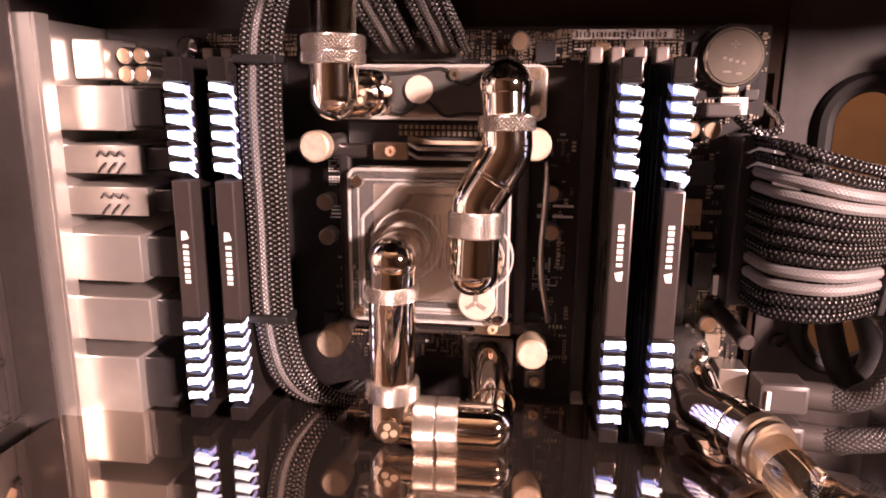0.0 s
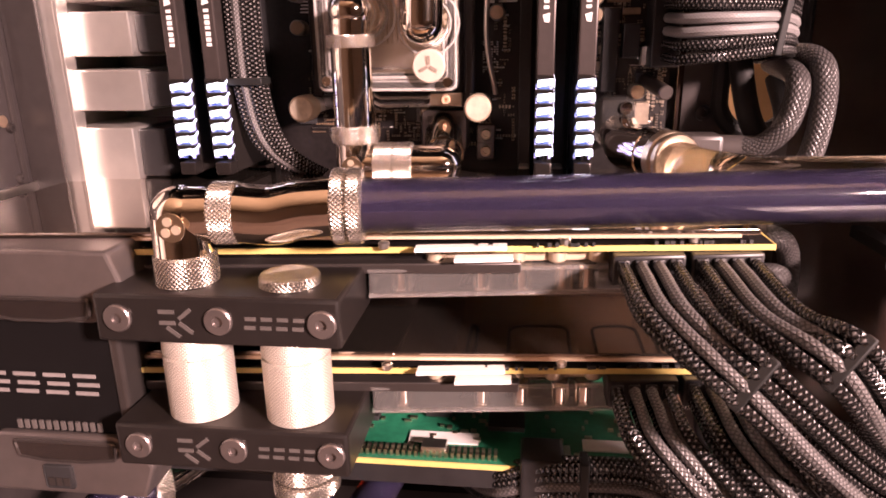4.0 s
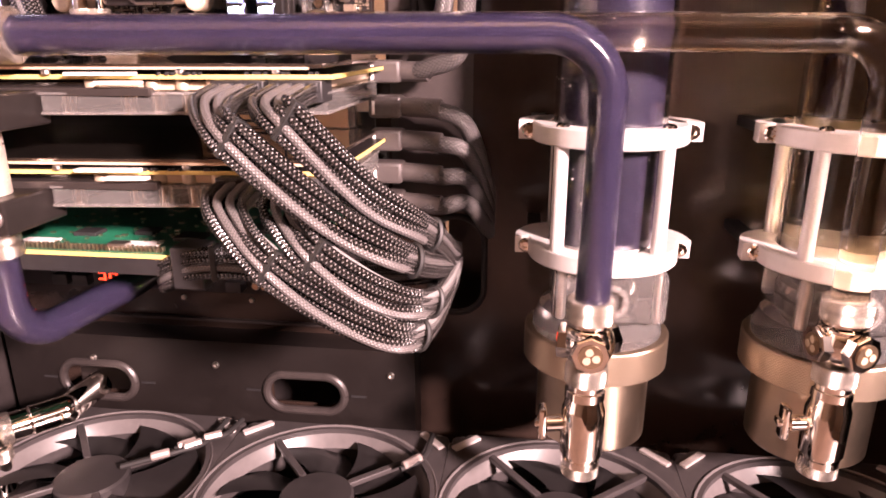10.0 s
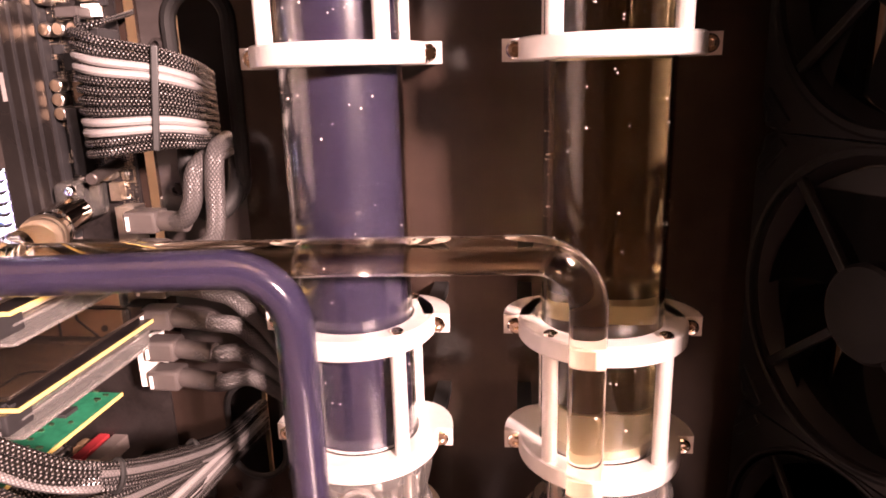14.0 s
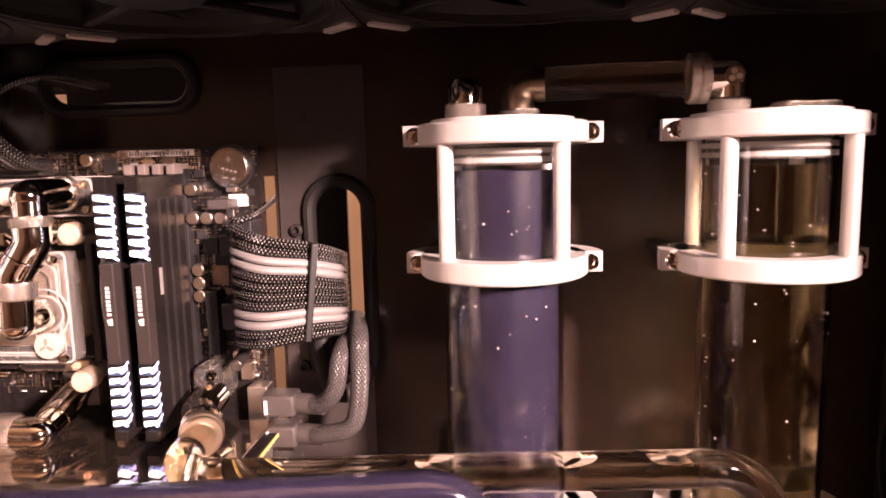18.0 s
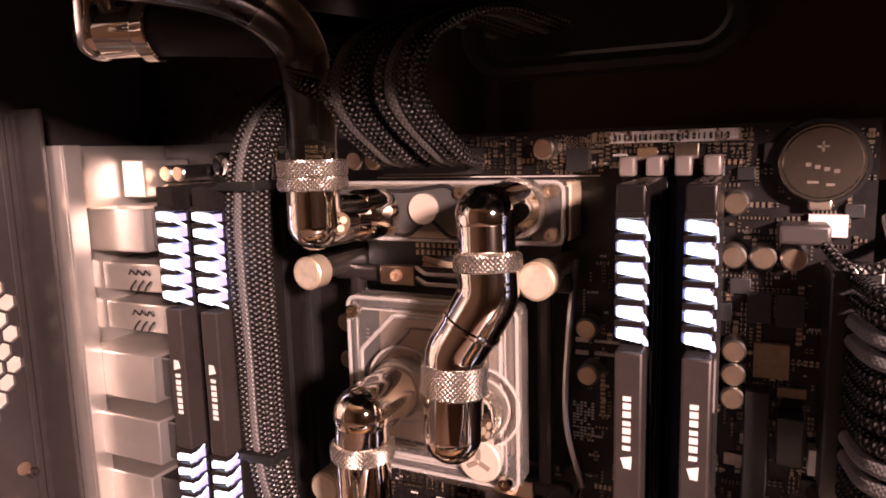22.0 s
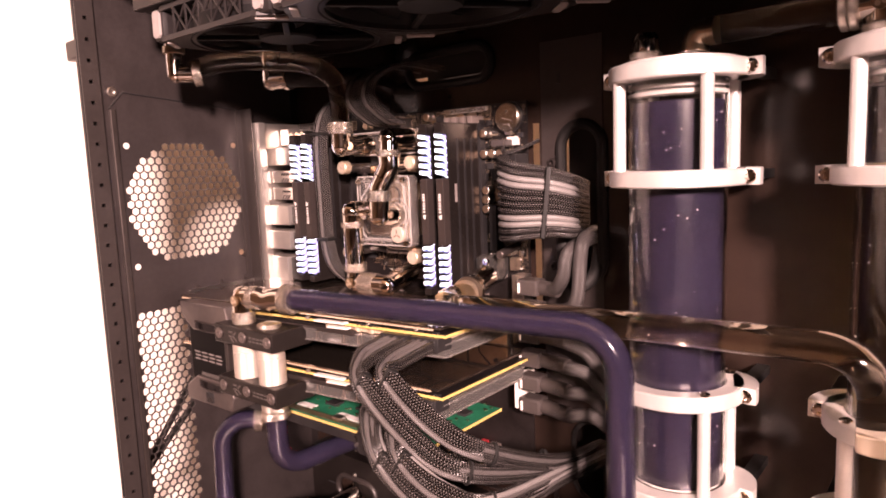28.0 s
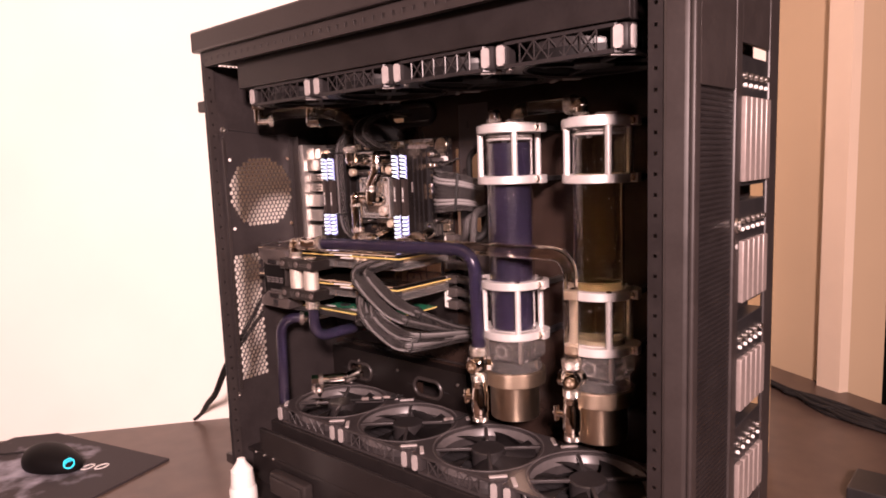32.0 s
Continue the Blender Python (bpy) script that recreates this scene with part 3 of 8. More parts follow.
def hex_panel(y0, y1, z0, z1, x0, x1, pitch, is_hole, wall=0.00052):
    """A sheet of six-sided cells, some of them punched through."""
    bm = B()
    ry = pitch / 2
    rr = pitch / math.sqrt(3)
    rows = int((z1 - z0) / (1.5 * rr)) + 1
    cols = int((y1 - y0) / pitch) + 1
    grid = {}

    def vert(x, y, z):
        k = (round(x, 5), round(y, 5), round(z, 5))
        if k not in grid:
            grid[k] = bm.verts.new((x, y, z))
        return grid[k]

    for r in range(rows):
        for c in range(cols):
            cy, cz = y0 + pitch * (c + 0.5 * (r % 2)), z0 + 1.5 * rr * r
            out = [(cy + rr * math.sin(math.pi / 3 * k), cz + rr * math.cos(math.pi / 3 * k)) for k in range(6)]
            out = [(min(max(y, y0), y1), min(max(z, z0), z1)) for y, z in out]
            if is_hole(cy, cz):
                s = (rr - wall * 2 / math.sqrt(3)) / rr
                inn = [(cy + (y - cy) * s, cz + (z - cz) * s) for y, z in out]
                for k in range(6):
                    n = (k + 1) % 6
                    for x in (x0, x1):
                        bm.faces.new((vert(x, *out[k]), vert(x, *out[n]), vert(x, *inn[n]), vert(x, *inn[k])))
                    bm.faces.new((vert(x0, *inn[k]), vert(x0, *inn[n]), vert(x1, *inn[n]), vert(x1, *inn[k])))
            else:
                for x in (x0, x1):
                    vs = []
                    for y, z in out:
                        v = vert(x, y, z)
                        if v not in vs:
                            vs.append(v)
                    if len(vs) > 2 and bm.faces.get(vs) is None:
                        bm.faces.new(vs)
    return bm


FAN_C = (0.1575, 0.4705)


def rear_hole(y, z):
    if math.hypot(y - FAN_C[0], z - FAN_C[1]) < 0.0555 and abs(z - FAN_C[1]) < 0.0525:
        return True
    return 0.0985 < y < 0.1455 and 0.187 < z < 0.377


rear = part("rear_panel", hex_panel(0.088, 0.2885, 0.03, 0.66, XR - 0.0014, XR, 0.0070, rear_hole), REAR_BLACK, case, "black rear panel with honeycomb vents")

# rear edge post with a row of small square holes
def holed_post(x0, x1, y0, y1, z0, z1, pitch, face_y):
    """A post whose open side carries a row of punched holes."""
    bm = B()
    n = int((z1 - z0) / pitch)
    h = 0.0015
    if face_y:
        c = (x0 + x1) / 2
        for i in range(n):
            za, zb = z0 + i * pitch, z0 + (i + 1) * pitch
            zm = (za + zb) / 2
            for a, b, lo, hi in ((x0, c - h, za, zb), (c + h, x1, za, zb), (c - h, c + h, za, zm - h), (c - h, c + h, zm + h, zb)):
                box(bm, a, b, y0, y0 + 0.0015, lo, hi)
    else:
        c = (y0 + y1) / 2
        for i in range(n):
            za, zb = z0 + i * pitch, z0 + (i + 1) * pitch
            zm = (za + zb) / 2
            for a, b, lo, hi in ((y0, c - h, za, zb), (c + h, y1, za, zb), (c - h, c + h, za, zm - h), (c - h, c + h, zm + h, zb)):
                box(bm, x1 - 0.0015, x1, a, b, lo, hi)
    return bm


part("rear_post", holed_post(XR - 0.012, XR + 0.003, 0.0745, 0.0885, 0.02, 0.672, 0.0165, False), CASE_LIP, case, "grey edge post with square holes")
bm = B()
box(bm, XR - 0.0022, XR + 0.0004, 0.280, YT, 0.03, 0.66)
part("corner_strip", bm, CASE_BLACK, case)
bm = B()
box(bm, XR - 0.006, XR - 0.003, 0.0755, 0.0885, 0.02, 0.672)
part("post_backing", bm, PLASTIC, case)
bm = B()
box(bm, XR - 0.0005, XR + 0.0022, 0.0945, 0.0995, 0.172, 0.552, 0.001)
part("pressed_rib", bm, BRIDGE_GREY, case)
bm = B()
box(bm, XR - 0.0005, XR + 0.0012, 0.2135, 0.2165, 0.385, 0.556, 0.0005)
box(bm, XR, XR + 0.016, 0.2195, 0.2215, 0.378, 0.556, 0.0005)
part("pressed_rib", bm, CASE_LIP, case)
bm = B()
for p, q in (((0.094, 0.552), (0.107, 0.566)), ((0.107, 0.566), (0.213, 0.556))):
    d = Vector((0, q[0] - p[0], q[1] - p[1]))
    sweep(bm, [(XR + 0.0003, *p), (XR + 0.0003, *q)], 0.0007, 6)
part("panel_seam", bm, PLASTIC, case)
for at in ((XR, 0.0985, 0.566), (XR, 0.0905, 0.165)):
    screw(case, at, (1, 0, 0), 0.0042)
for dy in (-0.0515, 0.0515):
    for dz in (-0.0515, 0.0515):
        bm = B()
        lathe(bm, (XR - 0.0002, FAN_C[0] + dy, FAN_C[1] + dz), (1, 0, 0), [(0, 0), (0, 0.0026), (0.0006, 0.0026), (0.0006, 0)], 12)
        part("rivet", bm, WHITE_PLASTIC if dy < 0 else CAP_GOLD, case)
for at in ((XR, 0.185, 0.394), (XR, 0.212, 0.394), (XR, 0.16, 0.382), (XR, 0.16, 0.392)):
    screw(case, at, (1, 0, 0), 0.0022, CASE_LIP)

# motherboard tray with its cable openings
def tray_sheet():
    """The tray: one sheet with openings for cables."""
    holes = [(0.136, 0.174, 0.402, 0.524), (0.1125, 0.119, 0.38, 0.525), (0.143, 0.183, 0.225, 0.295), (-0.020, 0.084, 0.560, 0.596), (0.030, 0.098, 0.150, 0.194), (-0.121, -0.053, 0.150, 0.194)]
    us = sorted({XR, XF, *[h[0] for h in holes], *[h[1] for h in holes]})
    zs = sorted({0.03, 0.664, *[h[2] for h in holes], *[h[3] for h in holes]})
    bm = plate(us, zs, lambda u, z: any(h[0] < u < h[1] and h[2] < z < h[3] for h in holes), YT, YT + 0.0015)
    oval_fill(bm, 0.1553, 0.463, 0.032, 0.116, *holes[0], YT, YT + 0.0015)
    oval_fill(bm, 0.163, 0.260, 0.034, 0.064, *holes[2], YT, YT + 0.0015)
    oval_fill(bm, 0.032, 0.578, 0.086, 0.025, *holes[3], YT, YT + 0.0015)
    bmesh.ops.remove_doubles(bm, verts=bm.verts, dist=1e-5)
    return bm


part("motherboard_tray", tray_sheet(), TRAY_GLOSS, case, "glossy black steel tray with cable openings")


bm = B()
oval_fill(bm, 0.1553, 0.463, 0.033, 0.117, 0.1215, 0.1722, 0.372, 0.585, YT - 0.0012, YT - 0.0003)
oval_fill(bm, 0.1470, 0.335, 0.004, 0.004, 0.1215, 0.1722, 0.300, 0.372, YT - 0.0012, YT - 0.0003)
bmesh.ops.remove_doubles(bm, verts=bm.verts, dist=1e-5)
part("tray_panel", bm, TRAY_SATIN, case, "satin dark grey panel round the cable opening")


def oval_ring(cx, cz, w, h, y, rad, mat, name, parent=None, label=""):
    r = w / 2 if w < h else h / 2
    pts = []
    for k in range(40):
        a = 2 * math.pi * k / 40
        dx, dz = math.cos(a) * r, math.sin(a) * r
        pts.append(Vector((cx + dx + (max(w / 2 - r, 0) * (1 if dx > 0 else -1)), y, cz + dz + (max(h / 2 - r, 0) * (1 if dz > 0 else -1)))))
    pts.append(pts[0])
    bm = B()
    sweep(bm, pts, rad, 10, caps=False)
    return part(name, bm, mat, parent or case, label)


oval_ring(0.1553, 0.463, 0.034, 0.118, YT - 0.001, 0.0042, RUBBER, "grommet", label="black rubber cable grommet")
oval_ring(0.163, 0.260, 0.036, 0.066, YT - 0.0005, 0.002, RUBBER, "grommet", label="black rubber cable grommet")
oval_ring(0.032, 0.578, 0.088, 0.027, YT - 0.001, 0.0042, RUBBER, "grommet", label="black rubber cable grommet")
for at in ((0.131, YT, 0.494), (0.1315, YT, 0.414)):
    bm = B()
    lathe(bm, (at[0], at[1] - 0.0005, at[2]), (0, -1, 0), [(0, 0.004), (0.003, 0.0036), (0.0035, 0.002), (0.001, 0.0018), (0.001, 0)], 16)
    part("standoff", bm, BRACKET, case)
bm = B()
box(bm, 0.136, 0.1385, YT - 0.002, YT - 0.0003, 0.553, 0.561)
part("slot_mark", bm, PLASTIC, case)
# raised plate low on the tray, with two finger slots
def low_plate():
    holes = [(0.0330, 0.0950), (-0.1180, -0.0560)]
    us = sorted({-0.156, 0.138, *[x for h in holes for x in h]})
    bm = plate(us, [0.10, 0.155, 0.189, 0.206], lambda u, z: 0.155 < z < 0.189 and any(h[0] < u < h[1] for h in holes), 0.2655, 0.267)
    for a, b in holes:
        oval_fill(bm, (a + b) / 2 - 0.0015, 0.1715, 0.0525, 0.0245, a, b, 0.155, 0.189, 0.2655, 0.267)
    box(bm, -0.156, 0.138, 0.267, YT - 0.0005, 0.2045, 0.206)
    box(bm, 0.1365, 0.138, 0.267, YT - 0.0005, 0.10, 0.2045)
    bmesh.ops.remove_doubles(bm, verts=bm.verts, dist=1e-5)
    return bm


part("lower_plate", low_plate(), PLATE_DARK, case, "raised black plate with oval slots")
# added black sheet behind the tray, so the oval slots look dark inside
bm = B()
box(bm, -0.160, 0.150, 0.330, 0.334, 0.090, 0.300)
part("slot_dark_backing", bm, CASE_BLACK, case)
for y, z in ((0.215, 0.390), (0.226, 0.393), (0.212, 0.416), (0.240, 0.402)):
    screw(case, (XR + 0.0003, y, z), (1, 0, 0), 0.0021, BRACKET, "rivet")
for cx in (0.064, -0.087):
    oval_ring(cx - 0.0015, 0.1715, 0.0545, 0.0265, 0.2655, 0.0030, CASE_LIP, "slot_rim")
    for side in (-1, 1):
        bm = B()
        box(bm, cx - 0.0015 + side * 0.037 - 0.005, cx - 0.0015 + side * 0.037 + 0.005, 0.2648, 0.2656, 0.1708, 0.1722)
        part("slot_mark", bm, PLASTIC, case)
for x in (0.0, 0.122, -0.09):
    screw(case, (x, 0.2655, 0.1885), (0, -1, 0), 0.0024)
bm = B()
box(bm, -0.150, 0.130, YT - 0.004, YT - 0.0002, 0.212, 0.2135)
box(bm, 0.128, 0.1305, YT - 0.004, YT - 0.0002, 0.212, 0.236)
part("ledge", bm, CASE_LIP, case)
for x in (0.02, 0.05, -0.03):
    screw(case, (x, YT - 0.0002, 0.228), (0, -1, 0), 0.0018)

# floor, roof and lid
bm = B()
box(bm, XR - 0.006, 0.53, YO, YB, ZB, ZB + 0.012)
part("base_plate", bm, CASE_BLACK, case)
for x in (-0.14, 0.49):
    for y in (0.10, 0.31):
        bm = B()
        cyl(bm, (x, y, 0.0), (x, y, ZB), 0.016)
        part("foot", bm, RUBBER, case)
bm = B()
box(bm, XR - 0.006, 0.53, YO, 0.296, 0.660, 0.674)
part("roof_plate", bm, CASE_BLACK, case)
bm = B()
box(bm, XR - 0.018, 0.540, YO - 0.008, 0.300, 0.674, 0.703, 0.003)
part("lid", bm, CASE_LIP, case, "dark grey top lid")


def top_rail():
    bm = B()
    pitch, n = 0.0150, 44
    for i in range(n):
        a = XR + 0.003 + i * pitch
        c, h = a + pitch / 2, 0.0024
        for x0, x1, lo, hi in ((a, c - h, 0.654, 0.6738), (c + h, a + pitch, 0.654, 0.6738), (c - h, c + h, 0.654, 0.661), (c - h, c + h, 0.6658, 0.6738)):
            box(bm, x0, x1, YO - 0.0005, YO + 0.001, lo, hi)
    box(bm, XR + 0.003, XF, YO + 0.001, YO + 0.0085, 0.654, 0.6555)
    return bm


part("top_rail", top_rail(), CASE_LIP, case, "rail with a row of square holes")
part("front_post", holed_post(XF, XF + 0.0125, YO - 0.001, YO + 0.012, 0.02, 0.674, 0.0165, True), CASE_BLACK, case, "black edge post with square holes")
bm = B()
box(bm, XF + 0.0125, 0.5275, YO - 0.004, YO + 0.010, 0.014, 0.674, 0.004)
part("front_corner", bm, CASE_LIP, case)
bm = B()
for z0, z1 in ((0.03, 0.10), (0.655, 0.66)):
    box(bm, XF, XF + 0.002, YO + 0.012, 0.292, z0, z1)
box(bm, XF, XF + 0.002, YO + 0.012, 0.13, 0.10, 0.655)
box(bm, XF, XF + 0.002, 0.276, 0.292, 0.10, 0.655)
part("front_inner_wall", bm, CASE_BLACK, case)
bm = B()
box(bm, 0.527, 0.5315, YO - 0.003, 0.085, 0.014, 0.674, 0.002)
box(bm, 0.527, 0.5315, 0.166, 0.182, 0.014, 0.674, 0.002)
box(bm, 0.527, 0.5315, 0.262, 0.292, 0.014, 0.674, 0.002)
box(bm, 0.527, 0.531, 0.085, 0.166, 0.558, 0.674, 0.001)
box(bm, 0.527, 0.531, 0.182, 0.262, 0.60, 0.674, 0.001)
box(bm, 0.527, 0.531, 0.182, 0.262, 0.014, 0.16, 0.001)
box(bm, 0.505, 0.507, YO + 0.01, 0.292, 0.02, 0.66)
part("front_bezel", bm, CASE_LIP, case, "dark front bezel")


def mesh_side():
    bm = B()
    y0, y1, z0, z1 = 0.085, 0.166, 0.02, 0.558
    n, mz = 22, 120
    for i in range(n + 1):
        y = y0 + (y1 - y0) * i / n
        box(bm, 0.5275, 0.5285, y - 0.0008, y + 0.0008, z0, z1)
    for k in range(mz + 1):
        z = z0 + (z1 - z0) * k / mz
        box(bm, 0.5283, 0.5290, y0, y1, z - 0.0010, z + 0.0010)
    return bm


bm = B()
lathe(bm, (0.5312, 0.1745, 0.441), (1, 0, 0), [(0, 0.0040), (0, 0.0072), (0.0022, 0.0068), (0.0022, 0.0044), (0, 0.0040)], 24)
part("power_button", bm, STEEL, case, "round power button ring")
bm = B()
lathe(bm, (0.5312, 0.1735, 0.422), (1, 0, 0), [(0, 0), (0, 0.0026), (0.0012, 0.0022), (0.0012, 0)], 16)
part("reset_button", bm, PAD, case, "small pale reset button")
part("front_mesh", mesh_side(), CASE_BLACK, case, "black perforated front mesh")
bm = B()
box(bm, XR - 0.002, XF, YB - 0.002, YB, 0.02, 0.13)
box(bm, XR - 0.002, XF, YB - 0.002, YB, 0.58, 0.66)
box(bm, XF - 0.05, XF, YB - 0.002, YB, 0.13, 0.58)
part("far_side_frame", bm, CASE_BLACK, case)
bm = B()
box(bm, 0.120, 0.150, YB - 0.006, YB - 0.003, 0.13, 0.58)
box(bm, -0.03, 0.11, YB - 0.006, YB - 0.003, 0.545, 0.61)
part("cable_cover", bm, CASE_BLACK, case)
bm = B()
box(bm, 0.152, 0.215, YB - 0.006, YB - 0.003, 0.13, 0.36)
part("cable_cover", bm, CASE_BLACK, case)
# latch tabs outside the rear edge
for z in (0.60, 0.06):
    bm = B()
    box(bm, XR - 0.030, XR - 0.010, 0.078, 0.088, z - 0.008, z + 0.008, 0.002)
    part("latch_tab", bm, CASE_LIP, case)

# drive bays in the front: pale slatted covers between dark handles
bay_group = "drive bays in the case front"
for i, (z0, z1) in enumerate(((0.475, 0.590), (0.365, 0.462), (0.262, 0.352), (0.165, 0.250))):
    bay = thing("drive_bay", (0.53, 0.227, z0), "drive bay with pale grey slats and a dark handle strip", "drive bay", bay_group)
    bm = B()
    box(bm, 0.515, 0.530, 0.1825, 0.2615, z0, z1, 0.001)
    part("bay_body", bm, PLASTIC, bay)
    for k in range(5):
        bm = B()
        y = 0.1850 + k * 0.0152
        box(bm, 0.5295, 0.5345, y, y + 0.0120, z0 + 0.004, z1 - 0.036, 0.0012)
        part("slat", bm, SATIN_GREY, bay)
        bm = B()
        cyl(bm, (0.5295, y + 0.006, z1 - 0.018), (0.5335, y + 0.006, z1 - 0.018), 0.0028, 12)
        part("button", bm, STEEL, bay)
        bm = B()
        cyl(bm, (0.5295, y + 0.006, z1 - 0.026), (0.5325, y + 0.006, z1 - 0.026), 0.0018, 12)
        part("indicator", bm, WHITE_PLASTIC, bay)


# ---- fans ----
def fan_thing(label, group, frame_mat, blade_mat, pad_mat, ring_mat):
    """A 140 mm fan about its own centre, struts on the upper face."""
    fan = thing("case_fan", (0, 0, 0), label, "fan", group)
    S, H, R = 0.0698, 0.0125, 0.0655
    for z0, z1, name in ((H - 0.0035, H, "upper_flange"), (-H, -H + 0.0035, "lower_flange")):
        bm = B()
        n = 64
        rings = []
        for z in (z0, z1):
            outer, inner = [], []
            for k in range(n):
                a = 2 * math.pi * k / n
                c, s = math.cos(a), math.sin(a)
                m = max(abs(c), abs(s))
                q = min(S / m, 0.090)
                outer.append(bm.verts.new((c * q, s * q, z)))
                inner.append(bm.verts.new((c * R, s * R, z)))
            rings.append((outer, inner))
        for k in range(n):
            j = (k + 1) % n
            (o0, i0), (o1, i1) = rings
            bm.faces.new((o0[k], o0[j], i0[j], i0[k]))
            bm.faces.new((o1[k], i1[k], i1[j], o1[j]))
            bm.faces.new((o0[k], o1[k], o1[j], o0[j]))
            bm.faces.new((i0[k], i0[j], i1[j], i1[k]))
        part(name, bm, frame_mat, fan)
    bm = B()
    lathe(bm, (0, 0, -H), UP, [(0, R), (0, R + 0.0018), (2 * H, R + 0.0018), (2 * H, R), (0, R)], 48)
    part("duct", bm, frame_mat, fan)
    bm = B()
    lathe(bm, (0, 0, H - 0.006), UP, [(-0.006, R - 0.0042), (0.0020, R - 0.0006), (0.0060, R + 0.0028), (0.0068, R + 0.0038), (0.0068, R + 0.0042), (-0.006, R + 0.0042), (-0.006, R - 0.0042)], 48)
    part("inlet_ring", bm, ring_mat, fan)
    for side in range(4):
        m = pose(0, 0, 0, 0, 0, 90 * side)
        n, w = 5, 0.080
        runs = []
        for i in range(n):
            a, b = -w / 2 + w * i / n, -w / 2 + w * (i + 1) / n
            runs += [((a, -H + 0.003), (b, H - 0.003)), ((a, H - 0.003), (b, -H + 0.003)), ((a, -H), (a, H))]
        runs.append(((w / 2, -H), (w / 2, H)))
        for p, q in runs:
            bm = B()
            sweep(bm, [m @ Vector((p[0], -S + 0.001, p[1])), m @ Vector((q[0], -S + 0.001, q[1]))], 0.0008, 5)
            part("truss_bar", bm, frame_mat, fan)
        bm = B()
        for y0, y1 in ((-S, -0.054),):
            box(bm, -S, -0.052, y0 + 0.0004, y1, -H + 0.0004, H - 0.0004, 0.004, m)
        part("corner_block", bm, frame_mat, fan)
        for turn in (0, 1):
            bm = B()
            cx, w2, h2 = -0.0610, 0.0042, H - 0.0030
            eight = [(-w2, -h2 + 0.002), (-w2 + 0.002, -h2), (w2 - 0.002, -h2), (w2, -h2 + 0.002), (w2, h2 - 0.002), (w2 - 0.002, h2), (-w2 + 0.002, h2), (-w2, h2 - 0.002)]
            layers = [[bm.verts.new((cx + a, y, b) if turn == 0 else (y, cx + a, b)) for a, b in eight] for y in (-S - 0.0016, -S + 0.003)]
            bm.faces.new(layers[0])
            bm.faces.new(layers[1])
            for i in range(8):
                bm.faces.new((layers[0][i], layers[0][(i + 1) % 8], layers[1][(i + 1) % 8], layers[1][i]))
            bmesh.ops.transform(bm, matrix=m, verts=bm.verts)
            part("corner_pad", bm, pad_mat, fan, "rubber corner pad")
        bm = B()
        box(bm, -0.0105, 0.0105, -0.0026, 0.0026, H - 0.0004, H + 0.0018, 0.0008, m @ Matrix.Translation((-0.0588, -0.0588, 0)) @ Matrix.Rotation(math.radians(-45), 4, "Z"))
        part("corner_pad", bm, pad_mat, fan, "rubber corner pad")
    bm = B()
    lathe(bm, (0, 0, -H + 0.004), UP, [(0, 0), (0, 0.021), (2 * H - 0.0065, 0.0215), (2 * H - 0.005, 0.020), (2 * H - 0.005, 0)], 32)
    part("hub", bm, blade_mat, fan)
    for k in range(7):
        bm = B()
        nr, nw = 6, 5
        vs = []
        for i in range(nr + 1):
            r = 0.0205 + (0.0605 - 0.0205) * i / nr
            row = []
            for j in range(nw + 1):
                s = j / nw
                a = 2 * math.pi * k / 7 + (s - 0.5) * 0.80 + 0.35 * i / nr
                row.append(bm.verts.new((r * math.cos(a), r * math.sin(a), -0.006 + 0.013 * s + 0.002 * math.sin(s * math.pi))))
            vs.append(row)
        for i in range(nr):
            for j in range(nw):
                f = bm.faces.new((vs[i][j], vs[i + 1][j], vs[i + 1][j + 1], vs[i][j + 1]))
                f.smooth = True
        bmesh.ops.solidify(bm, geom=bm.faces[:], thickness=0.0014)
        part("blade", bm, blade_mat, fan)
    for k in range(4):
        a = math.radians(40 + 90 * k)
        bm = B()
        c, s = math.cos(a), math.sin(a)
        m = pose(0, 0, 0, 0, 0, math.degrees(a))
        box(bm, 0.020, 0.0665, -0.0022, 0.0022, H - 0.0045, H - 0.0008, 0.0008, m)
        part("strut", bm, blade_mat if ring_mat is FAN_SHADED else frame_mat, fan)
    return fan


FAN_Z, FAN_Y = 0.1395, 0.190
low_fan = fan_thing("black radiator fan with pale corner pads lying flat", "fans on the lower radiator", FAN_GREY, BLADE, PAD, FAN_RING)
low_fan.location = (-0.047, FAN_Y, FAN_Z)
for i in range(1, 4):
    copy_thing(low_fan, pose(-0.047 + 0.140 * i, FAN_Y, FAN_Z, 0, 0, 90 * i))
TOP_Z, TOP_Y = 0.6055, 0.166
# same fan model as the lower ones, its unlit underside painted darker
up_fan = fan_thing("black radiator fan with pale corner pads under the roof", "fans under the upper radiator", TOP_FAN_SHADED, FAN_SHADED, PAD, FAN_SHADED)
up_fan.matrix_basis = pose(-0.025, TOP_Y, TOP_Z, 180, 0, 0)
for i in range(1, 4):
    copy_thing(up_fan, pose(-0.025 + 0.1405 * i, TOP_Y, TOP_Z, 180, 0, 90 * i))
front_fan = fan_thing("black intake fan on the inner front wall", "front intake fans", FAN_SHADED, FAN_SHADED, FAN_SHADED, FAN_SHADED)
front_fan.matrix_basis = pose(0.479, 0.2060, 0.3725, 0, -90, 20)
for z in (0.2320, 0.5130):
    copy_thing(front_fan, pose(0.479, 0.2060, z, 0, -90, 20))

